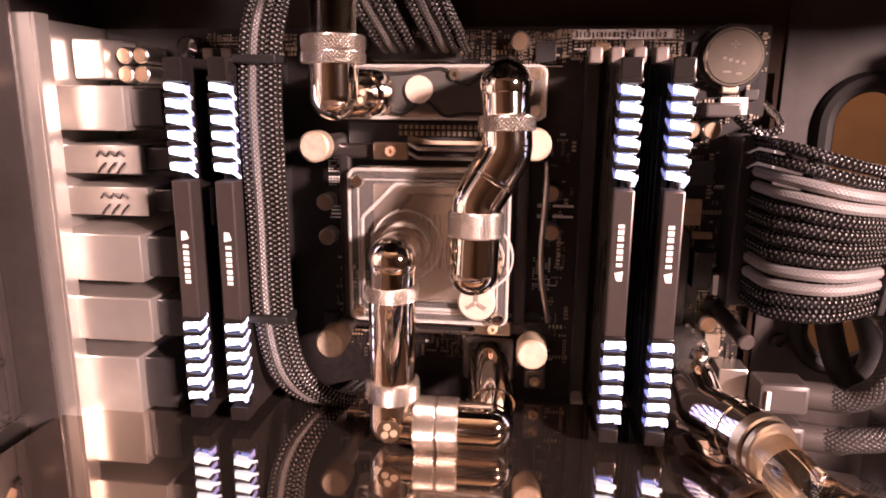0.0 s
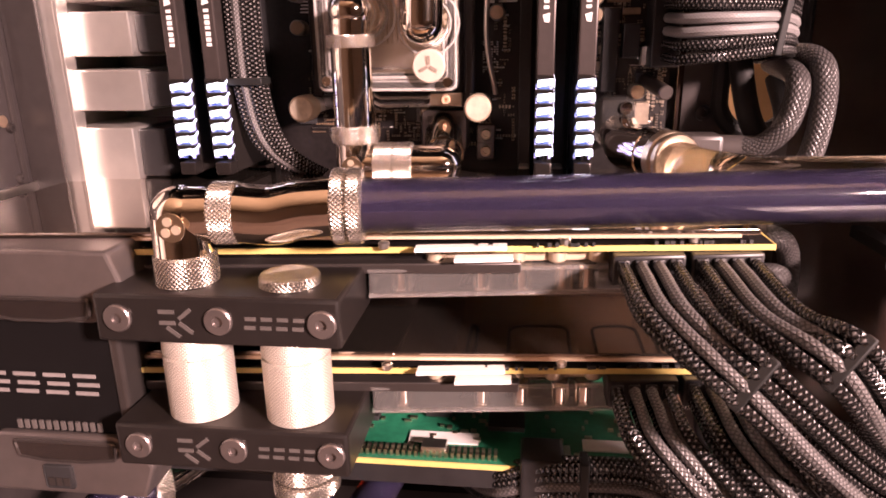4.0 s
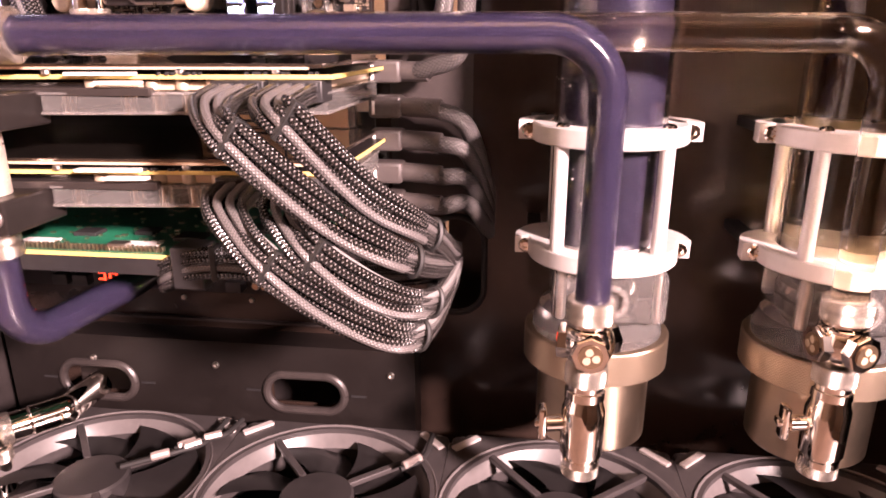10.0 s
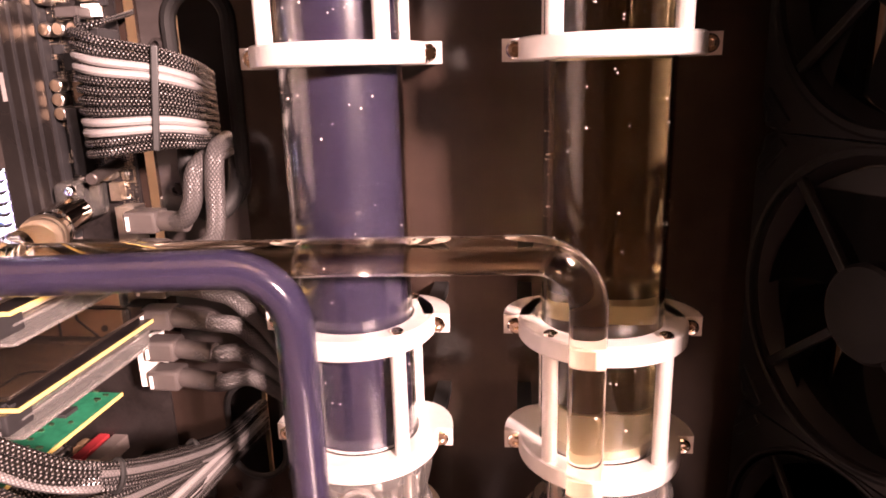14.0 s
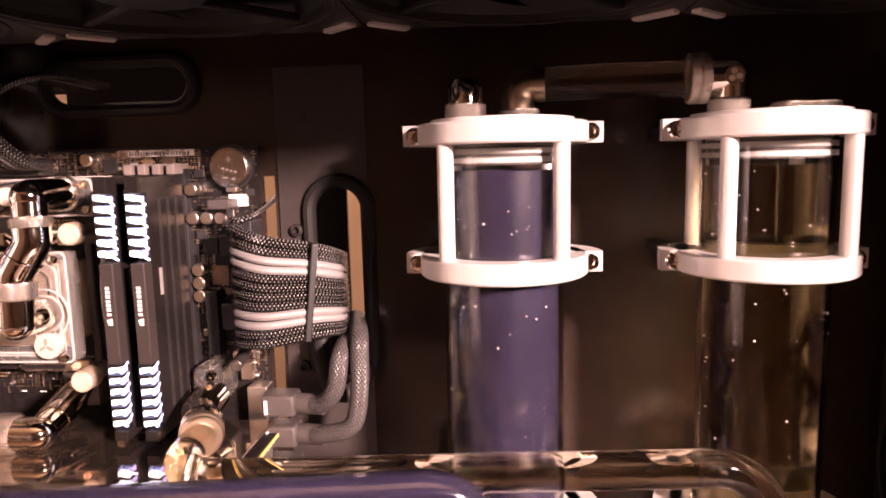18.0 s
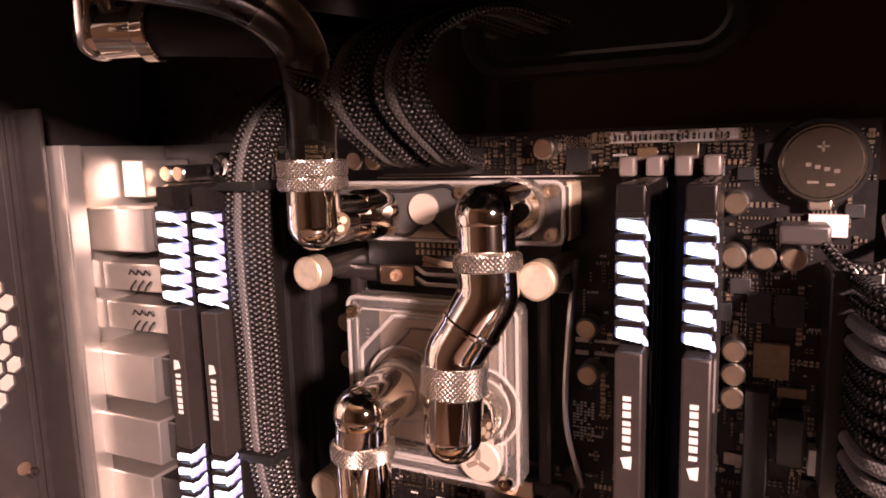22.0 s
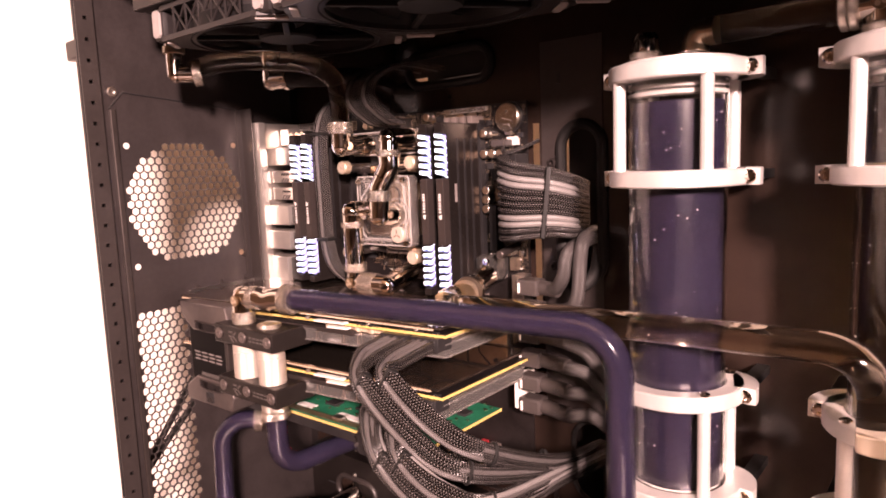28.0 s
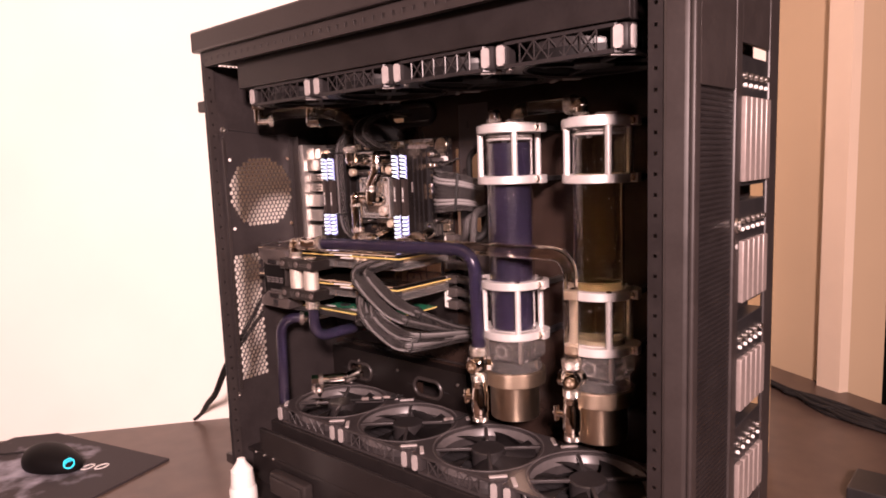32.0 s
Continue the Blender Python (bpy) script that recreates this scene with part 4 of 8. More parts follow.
# radiators
for name, y0, y1, z0, z1, x0, x1 in (("upper", 0.092, 0.240, 0.6185, 0.660, -0.112, 0.470), ("lower", 0.116, 0.264, 0.078, 0.1265, -0.128, 0.455)):
    rad = thing("radiator", ((x0 + x1) / 2, (y0 + y1) / 2, z0), "long black %s radiator" % name, "radiator")
    bm = B()
    box(bm, x0, x1, y0, y0 + 0.008, z0, z1, 0.001)
    part("side_channel", bm, CASE_BLACK, rad)
    bm = B()
    box(bm, x0, x1, y1 - 0.008, y1, z0, z1, 0.001)
    part("side_channel", bm, CASE_BLACK, rad)
    for xa, xb in ((x0, x0 + 0.022), (x1 - 0.012, x1)):
        bm = B()
        box(bm, xa, xb, y0 + 0.008, y1 - 0.008, z0, z1, 0.002)
        part("end_tank", bm, CASE_BLACK, rad)
    for k in range(11):
        bm = B()
        y = y0 + 0.012 + k * 0.012
        box(bm, x0 + 0.022, x1 - 0.012, y, y + 0.0022, z0 + 0.003, z1 - 0.003)
        part("fin", bm, PLASTIC, rad)
# shelf that carries the lower radiator, and the closed lower chamber
bm = B()
box(bm, XR, XF, 0.100, YT, 0.072, 0.078)
box(bm, -0.135, 0.475, 0.098, 0.104, 0.078, 0.118, 0.002)
part("shelf", bm, CASE_BLACK, case)
bm = B()
box(bm, XR, XF, 0.108, 0.110, 0.024, 0.072)
part("lower_chamber_wall", bm, CASE_BLACK, case)
for x in (-0.150, -0.128, -0.105):
    screw(case, (x, 0.100, 0.075), (0, -1, 0), 0.002)
bm = B()
box(bm, -0.105, -0.02, 0.090, 0.107, 0.026, 0.060, 0.004)
box(bm, -0.098, -0.027, 0.086, 0.090, 0.030, 0.056, 0.003)
part("lower_latch", bm, CASE_LIP, case)

# ---- motherboard ----
MY = 0.2803
board = thing("motherboard", (-0.02, MY + 0.0016, 0.39), "black motherboard with gold capacitors", "motherboard")
bm = B()
box(bm, -0.160, 0.1130, MY, MY + 0.0016, 0.236, 0.5425)
part("board", bm, PCB, board)
for x in (-0.14, -0.02, 0.10):
    for z in (0.25, 0.40, 0.53):
        bm = B()
        cyl(bm, (x, MY + 0.0016, z), (x, YT, z), 0.003, 10)
        part("standoff", bm, STEEL, board)


def on_board(name, x0, x1, z0, z1, h, mat, bevel=0.0, label="", y0=MY):
    bm = B()
    box(bm, x0, x1, y0 - h, y0 + 0.0001, z0, z1, bevel)
    return part(name, bm, mat, board, label)


def cap(x, z, r=0.0036, h=0.0085):
    bm = B()
    lathe(bm, (x, MY, z), (0, -1, 0), [(0, 0), (0, r), (h * 0.2, r), (h * 0.25, r * 0.9), (h * 0.32, r), (h - 0.0006, r), (h, r - 0.0006)], 16)
    c = part("capacitor", bm, STEEL, board)
    bm = B()
    lathe(bm, (x, MY - h - 0.00005, z), (0, -1, 0), [(0, 0), (0, r - 0.0005), (0.0003, r - 0.0006), (0.0003, 0)], 16)
    part("capacitor_top", bm, CAP_GOLD, c)


for x, z in ((0.0765, 0.519), (0.0765, 0.503), (0.0845, 0.503), (0.0925, 0.503), (0.0775, 0.474), (0.0775, 0.4665), (0.0775, 0.459),
             (-0.100, 0.5275), (-0.091, 0.5275), (-0.100, 0.519), (-0.091, 0.519), (-0.094, 0.498), (-0.094, 0.489), (-0.093, 0.470),
             (-0.0625, 0.471), (-0.062, 0.456), (0.0325, 0.477), (0.033, 0.461), (0.018, 0.5365), (-0.055, 0.534), (-0.047, 0.534),
             (-0.094, 0.414), (-0.088, 0.405), (0.098, 0.425)):
    cap(x, z)
for x in (-0.1415, -0.1345):
    for z in (0.5305, 0.5230):
        cap(x, z, 0.0034, 0.0180)
bm = B()
lathe(bm, (-0.1170, MY, 0.5335), (0, -1, 0), [(0, 0), (0, 0.0052), (0.0110, 0.0052), (0.0120, 0.0042), (0.0116, 0.0018), (0.0110, 0)], 24)
part("inductor", bm, GLOSS_BLACK, board)
# coin cell
bm = B()
lathe(bm, (0.0985, MY, 0.5305), (0, -1, 0), [(0, 0), (0, 0.0125), (0.003, 0.0125), (0.003, 0)], 32)
part("cell_holder", bm, PLASTIC, board)
bm = B()
lathe(bm, (0.0985, MY - 0.003, 0.5305), (0, -1, 0), [(0, 0), (0, 0.0112), (0.0026, 0.0112), (0.0030, 0.0108), (0.0030, 0.0102), (0.0033, 0.0098), (0.0033, 0)], 36)
cell = part("coin_cell", bm, CELL, board, "round silver coin cell")
for dx, dz, w, h in ((0, 0.0045, 0.0030, 0.0006), (0, 0.0045, 0.0006, 0.0030), (-0.0035, -0.0005, 0.0014, 0.0011), (-0.0012, -0.0012, 0.0014, 0.0011), (0.0012, -0.0018, 0.0014, 0.0011), (0.0036, -0.0024, 0.0014, 0.0011), (-0.0022, -0.0055, 0.0030, 0.0007), (0.0022, -0.0062, 0.0022, 0.0007)):
    bm = B()
    box(bm, 0.0985 + dx - w / 2, 0.0985 + dx + w / 2, MY - 0.0064, MY - 0.0060, 0.5305 + dz - h / 2, 0.5305 + dz + h / 2)
    part("stamped_mark", bm, PLUG_MARK, cell)
on_board("cell_clip", 0.0955, 0.1015, 0.5170, 0.5205, 0.005, SOLDER, 0.0005)
on_board("part_label", 0.038, 0.077, 0.5375, 0.5412, 0.0006, WHITE_INK, 0, "white strip label with bars")
for k in range(22):
    bm = B()
    x = 0.0395 + k * 0.0016
    box(bm, x, x + (0.0005 if k % 3 else 0.0009), MY - 0.0008, MY - 0.0004, 0.5382, 0.5402)
    part("bar", bm, CHIP, board)
on_board("slide_switch", 0.096, 0.106, 0.509, 0.5155, 0.003, WHITE_INK)
on_board("power_connector", -0.040, -0.006, 0.5285, 0.5375, 0.014, PLASTIC, 0.0008)
on_board("power_connector", 0.101, 0.1135, 0.436, 0.502, 0.018, PLASTIC, 0.0008)
on_board("header_block", 0.081, 0.088, 0.425, 0.462, 0.009, PLASTIC, 0.0006)
on_board("header_block", 0.090, 0.0975, 0.440, 0.455, 0.009, PLASTIC, 0.0006)
on_board("port_block", 0.103, 0.1145, 0.360, 0.4075, 0.012, STEEL, 0.0006, "stack of sockets at the board edge")
on_board("pale_strip", 0.1095, 0.1150, 0.3030, 0.3300, 0.022, WHITE_PLASTIC, 0.0005, "white labelled strip")
on_board("slide_switch", 0.098, 0.104, 0.410, 0.420, 0.006, SOLDER)
on_board("slide_switch", 0.099, 0.104, 0.437, 0.445, 0.006, WHITE_INK)
for x in (0.0436, 0.0514, 0.0595, 0.0674, -0.1090, -0.1012, -0.0932, -0.0851):
    on_board("memory_slot", x, x + 0.0058, 0.388, 0.5305, 0.007, PLASTIC, 0.0004)
    for z0, z1 in ((0.5275, 0.5335), (0.3855, 0.3915)):
        on_board("slot_latch", x + 0.0005, x + 0.0053, z0, z1, 0.017, SATIN_GREY, 0.0008)
for z in (0.378, 0.338, 0.298, 0.258):
    on_board("card_slot", -0.105, -0.010, z - 0.004, z + 0.004, 0.010, PLASTIC, 0.0005)
# grille plate under the upper block, black chokes, chips
on_board("power_stage_plate", -0.052, 0.024, 0.4905, 0.5050, 0.006, CHIP, 0.0006)
for k in range(18):
    bm = B()
    x = -0.030 + k * 0.0022
    box(bm, x, x + 0.0012, MY - 0.0085, MY - 0.0058, 0.4995, 0.5012)
    part("pin", bm, SOLDER, board)
    bm = B()
    box(bm, x, x + 0.0012, MY - 0.0085, MY - 0.0058, 0.5022, 0.5037)
    part("pin", bm, SOLDER, board)
on_board("slide_chip", -0.012, 0.020, 0.412, 0.419, 0.003, CHIP)
for x, z, w, h, m in ((0.084, 0.4865, 0.007, 0.0095, CHIP), (0.088, 0.470, 0.010, 0.011, TAN), (0.0925, 0.486, 0.008, 0.010, CHIP), (0.0865, 0.5335, 0.006, 0.006, CHIP), (0.079, 0.5275, 0.005, 0.004, CHIP), (0.0785, 0.4930, 0.006, 0.005, CHIP), (0.1075, 0.5165, 0.005, 0.004, CHIP), (0.0745, 0.4845, 0.004, 0.006, CHIP), (0.100, 0.4310, 0.005, 0.005, CHIP),
                      (0.083, 0.4445, 0.006, 0.005, SOLDER), (0.079, 0.4365, 0.007, 0.004, SOLDER), (0.0805, 0.4475, 0.005, 0.004, CHIP),
                      (0.050, 0.5335, 0.006, 0.005, TAN), (0.062, 0.5345, 0.007, 0.005, SOLDER), (0.028, 0.5325, 0.008, 0.008, CHIP),
                      (-0.048, 0.430, 0.010, 0.012, CHIP), (-0.062, 0.415, 0.009, 0.010, CHIP), (0.094, 0.4605, 0.008, 0.003, TAN)):
    on_board("chip", x - w / 2, x + w / 2, z - h / 2, z + h / 2, 0.002, m, 0.0003)
# small parts: many, scattered in bands
rng = random.Random(11)
small = {CHIP: B(), SOLDER: B(), TAN: B()}
bands = ((0.071, 0.112, 0.42, 0.54, 330), (-0.03, 0.04, 0.5285, 0.5405, 130), (0.02, 0.08, 0.529, 0.541, 120), (-0.115, -0.075, 0.528, 0.540, 70),
         (-0.05, 0.03, 0.400, 0.423, 190), (-0.06, -0.035, 0.400, 0.445, 80), (0.03, 0.042, 0.40, 0.50, 40), (-0.118, -0.108, 0.40, 0.525, 50), (0.10, 0.112, 0.40, 0.44, 30))
for x0, x1, z0, z1, n in bands:
    for _ in range(int(n * 0.95)):
        gx, gz = x0 + round(rng.uniform(0, x1 - x0) / 0.0022) * 0.0022, z0 + round(rng.uniform(0, z1 - z0) / 0.0020) * 0.0020
        across = rng.random() < 0.55
        w, h = rng.choice(((0.0010, 0.0005), (0.0008, 0.0004), (0.0012, 0.0007), (0.0016, 0.0009), (0.0006, 0.0005)))
        if not across:
            w, h = h, w
        m = rng.choice((SOLDER, SOLDER, TAN, CHIP, CHIP))
        bm = small[m]
        tall = rng.uniform(0.0004, 0.0011)
        step = (0.0, h + 0.0007) if across else (w + 0.0007, 0.0)
        for i in range(rng.choice((1, 2, 3, 4, 6, 8))):
            x, z = gx + step[0] * i, gz + step[1] * i
            if x > x1 or z > z1:
                break
            for ends, mm in (((-0.5, 0.5), bm), ((-0.5, -0.28), small[SOLDER]), ((0.28, 0.5), small[SOLDER])):
                t2 = tall if mm is bm and ends[1] - ends[0] > 0.9 else tall + 0.0001
                lo, hi = ends
                xs = (x + lo * w, x + hi * w) if across else (x - w / 2, x + w / 2)
                zs = (z - h / 2, z + h / 2) if across else (z + lo * h, z + hi * h)
                a = [mm.verts.new((xx, yy, zz)) for yy in (MY, MY - t2) for xx, zz in ((xs[0], zs[0]), (xs[1], zs[0]), (xs[1], zs[1]), (xs[0], zs[1]))]
                for f in ((4, 5, 6, 7), (0, 1, 5, 4), (1, 2, 6, 5), (2, 3, 7, 6), (3, 0, 4, 7)):
                    mm.faces.new([a[i2] for i2 in f])
for m, bm in small.items():
    tagged(part("component_field", bm, m, board), kind="stuff")
# printed marks on the board
ink = B()
for cx, cz, nx, nz in ((-0.0595, 0.4865, 5, 6), (-0.0595, 0.4795, 5, 4), (0.030, 0.4445, 6, 8), (0.030, 0.437, 6, 5)):
    for i in range(nx):
        for k in range(nz):
            if rng.random() < 0.75:
                x, z = cx + (i - nx / 2) * 0.0013, cz + (k - nz / 2) * 0.0011
                box(ink, x, x + 0.0009, MY - 0.0003, MY + 0.0001, z, z + 0.0006)
for k in range(4):
    box(ink, -0.0625 + k * 0.0003, -0.0540, MY - 0.0003, MY + 0.0001, 0.4630 + k * 0.0016, 0.4636 + k * 0.0016)
for z in (0.470, 0.4655):
    box(ink, 0.027, 0.0315, MY - 0.0003, MY + 0.0001, z, z + 0.0016)
    box(ink, 0.0335, 0.042, MY - 0.0003, MY + 0.0001, z + 0.0003, z + 0.0013)
for _ in range(120):
    x0, x1, z0, z1, n = rng.choice(bands)
    x, z = rng.uniform(x0, x1 - 0.005), rng.uniform(z0, z1)
    for i in range(rng.randint(2, 6)):
        box(ink, x + i * 0.0008, x + i * 0.0008 + 0.0005, MY - 0.0003, MY + 0.0001, z, z + 0.0008)
for x0, x1, z in ((-0.05, 0.035, 0.527), (0.095, 0.1115, 0.4365), (-0.058, -0.03, 0.4235)):
    box(ink, x0, x1, MY - 0.0003, MY + 0.0001, z, z + 0.0004)
tagged(part("board_print", ink, WHITE_INK, board), kind="stuff")

# sockets at the rear edge
for z0, z1, x1, y0, m in ((0.5210, 0.5365, -0.1465, 0.2560, SHIELD), (0.5015, 0.5180, -0.1266, 0.236, SHIELD), (0.4845, 0.4958, -0.1262, 0.2425, SHIELD),
                          (0.4680, 0.4795, -0.1245, 0.2425, SHIELD), (0.4445, 0.4630, -0.1215, 0.230, SHIELD), (0.4216, 0.4390, -0.1178, 0.227, SHIELD), (0.3900, 0.4140, -0.1265, 0.229, SHIELD)):
    sock = part("rear_socket", box(B(), -0.1595, x1, y0, MY, z0, z1, 0.0007), m, board, "bright metal socket housing")
    if z0 < 0.52:
        bm = B()
        box(bm, x1, x1 + 0.013, y0 + 0.004, MY, z0 + 0.0015, z1 - 0.001, 0.0008)
        part("socket_back", bm, PLASTIC, sock)
    if 0.2415 < y0 < 0.25:
        for k in range(3):
            for s in (-1, 1):
                bm = B()
                z = (z0 + z1) / 2 + s * 0.0032
                x = -0.1440 + k * 0.0040
                sweep(bm, [(x, y0 - 0.0004, z - 0.002), (x + 0.0018, y0 - 0.0010, z), (x + 0.0036, y0 - 0.0004, z - 0.002 * s)], 0.00045, 5)
                part("spring_clip", bm, BRACKET, sock)
for a, b, c, d in ((-0.1625, -0.1610, 0.2225, 0.2840), (-0.1610, -0.1500, 0.2225, 0.2240), (-0.1500, -0.1485, 0.2225, 0.2300)):
    bm = B()
    box(bm, a, b, c, d, 0.3865, 0.5425, 0.0004)
    part("rear_shield", bm, SHIELD, board, "bright metal rear socket shield")
# debug digits and indicator low on the board
SEG = {"3": "abgcd", "0": "abcdef"}
for n, ch in enumerate("30"):
    ox, oz = -0.0620 + n * 0.0080, 0.2505
    for s in SEG[ch]:
        x0, x1, z0, z1 = {"a": (0, 0.0045, 0.0085, 0.0095), "g": (0, 0.0045, 0.0043, 0.0053), "d": (0, 0.0045, 0, 0.001), "b": (0.004, 0.005, 0.005, 0.009),
                          "c": (0.004, 0.005, 0.0005, 0.0045), "e": (-0.0005, 0.0005, 0.0005, 0.0045), "f": (-0.0005, 0.0005, 0.005, 0.009)}[s]
        bm = B()
        box(bm, ox + x0, ox + x1, MY - 0.0346, MY - 0.0340, oz + z0, oz + z1)
        part("digit_segment", bm, RED_LED, board)
on_board("digit_housing", -0.0660, -0.0440, 0.2475, 0.2625, 0.0340, PLASTIC, 0.0005)
on_board("push_button", 0.0710, 0.0805, 0.2490, 0.2585, 0.0290, SATIN_GREY, 0.0006)
on_board("indicator_light", 0.0730, 0.0785, 0.2525, 0.2555, 0.0296, GREEN_LED)
on_board("push_button", 0.0610, 0.0680, 0.2490, 0.2585, 0.0290, RED_PLASTIC, 0.0006, "small red push button")
for x in (0.0320, 0.0380):
    cap(x, 0.2460, 0.0026, 0.012)
bm = B()
lathe(bm, (0.0515, MY, 0.2480), (0, -1, 0), [(0, 0), (0, 0.0065), (0.004, 0.0068), (0.007, 0.0060), (0.007, 0.0030), (0.005, 0.0028), (0.005, 0)], 20)
part("coil", bm, TAN, board)
for x in (-0.115, -0.100, -0.035, -0.015, 0.010, 0.090):
    on_board("header_block", x, x + 0.011, 0.240, 0.2475, 0.010, SOLDER if x in (0.055, -0.055) else PLASTIC, 0.0006)


# cooling block between the two graphics cards, standing on the board
mid_block = thing("chipset_block", (0.06, MY, 0.36), "gold plated cooling block with milled channels between the cards", "water block")
bm = B()
box(bm, 0.0090, 0.1010, 0.2635, MY, 0.3515, 0.3692, 0.0006)
part("cold_plate", bm, GOLD_PLATE, mid_block)
bm = B()
box(bm, 0.0090, 0.1060, 0.2590, 0.2630, 0.3515, 0.3692, 0.0008)
part("acrylic_cover", bm, CLEAR, mid_block)
bm = B()
box(bm, 0.1012, 0.1060, 0.2635, MY, 0.3515, 0.3692, 0.0006)
part("acrylic_end", bm, ACRYLIC_EDGE, mid_block, "pale acrylic end")
for pts in ([(0.0210, 0.3690), (0.0210, 0.3518)], [(0.0340, 0.3690), (0.0340, 0.3545), (0.0620, 0.3545), (0.0620, 0.3690)], [(0.0735, 0.3518), (0.0735, 0.3590), (0.0850, 0.3690)]):
    bm = B()
    sweep(bm, bent_path([(x, 0.2632, z) for x, z in pts], 0.004, 6), 0.0008, 8)
    part("channel_seal", bm, RUBBER, mid_block)
for x, z in ((0.0480, 0.3610), (0.0900, 0.3640), (0.0140, 0.3650)):
    bm = B()
    lathe(bm, (x, 0.2633, z), (0, -1, 0), [(0, 0), (0, 0.0020), (0.0012, 0.0020), (0.0014, 0.0016), (0.0014, 0)], 16)
    part("screw", bm, BRACKET, mid_block)


# ---- memory modules ----
def memory_module(turned):
    """turned: the printed mark reads the other way round."""
    mod = thing("memory_module", (0, 0, 0), "dark grey memory module with glowing white bars, standing in its slot", "memory module", "memory modules")
    # local: x across, y towards the board, z along; top edge at y = 0
    H, Z = 0.052, 0.0664
    for s in (-1, 1):
        bm = B()
        x0, x1 = (0.0012, 0.0033) if s > 0 else (-0.0033, -0.0012)
        box(bm, x0, x1, 0.0075, H - 0.006, -Z, Z, 0.0006)
        part("heatspreader", bm, SPREADER, mod)
        for k in range(3):
            bm = B()
            xx = 0.0033 if s > 0 else -0.0033
            box(bm, xx - 0.0002, xx + 0.0003, 0.018 + k * 0.009, 0.0205 + k * 0.009, -Z + 0.012, Z - 0.012)
            part("spreader_rib", bm, PLASTIC, mod)
    bm = B()
    box(bm, -0.0007, 0.0007, 0.006, H, -Z, Z)
    part("module_board", bm, PCB, mod)
    bm = B()
    box(bm, -0.0035, 0.0035, 0.0, 0.0078, -0.0265, 0.0245, 0.0007)
    bar = part("top_bar", bm, TOP_BAR, mod)
    for z0, z1 in ((Z - 0.0085, Z), (-Z, -Z + 0.0055)):
        bm = B()
        box(bm, -0.0035, 0.0035, 0.0004, 0.0078, z0, z1, 0.0006)
        part("end_cap", bm, SPREADER, mod)
    bm = B()
    box(bm, -0.0022, 0.0022, 0.0042, 0.0078, -Z + 0.008, -0.0285)
    part("light_core", bm, LED_SIDE, mod)
    bm = B()
    box(bm, -0.0022, 0.0022, 0.0042, 0.0078, 0.0275, Z - 0.0095)
    part("light_core", bm, LED_SIDE, mod)
    for base, n, pitch, w in ((0.0272, 6, 0.00545, 1), (-0.0590, 6, 0.00550, -1)):
        for k in range(n):
            z = base + pitch * k
            bm = B()
            box(bm, -0.0029, 0.0030, -0.0008, 0.0030, z + 0.0009, z + 0.0034, 0.0003)
            for v in bm.verts:
                v.co.z -= (v.co.x + 0.0024) * 0.16 * w
            part("light_bar", bm, LED, mod)
            bm = B()
            box(bm, 0.0022, 0.0030, 0.0016, 0.0032, z - 0.0004, z + 0.0026)
            part("light_edge", bm, LED_SIDE, mod)
            bm = B()
            box(bm, -0.0036, 0.0036, -0.0006, 0.0074, z + 0.0038, z + 0.0055, 0.0003)
            part("fin", bm, SPREADER, mod)
            for s in (-1, 1):
                bm = B()
                v = []
                for x in (0.0029 * s, (0.0039 if s > 0 else 0.0036) * s):
                    v.append([bm.verts.new((x, y, zz)) for y, zz in (((-0.0006, z + 0.0006), (-0.0006, z + 0.0021), (0.0058, z - 0.0014), (0.0058, z - 0.0024)) if s > 0 else ((0.0010, z + 0.0008), (0.0010, z + 0.0030), (0.0072, z + 0.0042), (0.0072, z + 0.0028)))])
                bm.faces.new(v[0])
                bm.faces.new(v[1])
                for i in range(4):
                    j = (i + 1) % 4
                    bm.faces.new((v[0][i], v[0][j], v[1][j], v[1][i]))
                if w < 0:
                    for q in bm.verts:
                        q.co.z = 2 * z + 0.0030 - q.co.z
                part("light_wing", bm, LED_WING if s > 0 else LED_SIDE, mod)
    # plain mark in place of the maker's name, written along the top bar
    for k in range(7):
        bm = B()
        z0 = -0.0014 + k * 0.0022
        box(bm, -0.0012, 0.0008, -0.0003, 0.0002, z0, z0 + (0.0016 if k % 3 else 0.0012))
        if turned:
            bmesh.ops.scale(bm, vec=(-1, 1, -1), verts=bm.verts)
        part("mark", bm, WHITE_INK, bar)
    bm = B()
    v = [bm.verts.new(p) for p in ((-0.0016, -0.0003, -0.0036), (-0.0008, -0.0003, -0.0062), (0.0010, -0.0003, -0.0064), (0.0012, -0.0003, -0.0028))]
    w = [bm.verts.new((p.co.x, 0.0004, p.co.z)) for p in v]
    bm.faces.new(v)
    bm.faces.new(w)
    for i in range(4):
        bm.faces.new((v[i], v[(i + 1) % 4], w[(i + 1) % 4], w[i]))
    if turned:
        bmesh.ops.scale(bm, vec=(-1, 1, -1), verts=bm.verts)
    part("mark", bm, WHITE_INK, bar)
    bm = B()
    box(bm, 0.0033, 0.0037, 0.0145, 0.0170, 0.006, 0.020)
    part("module_label", bm, INK_GREY, mod, "small pale sticker")
    return mod


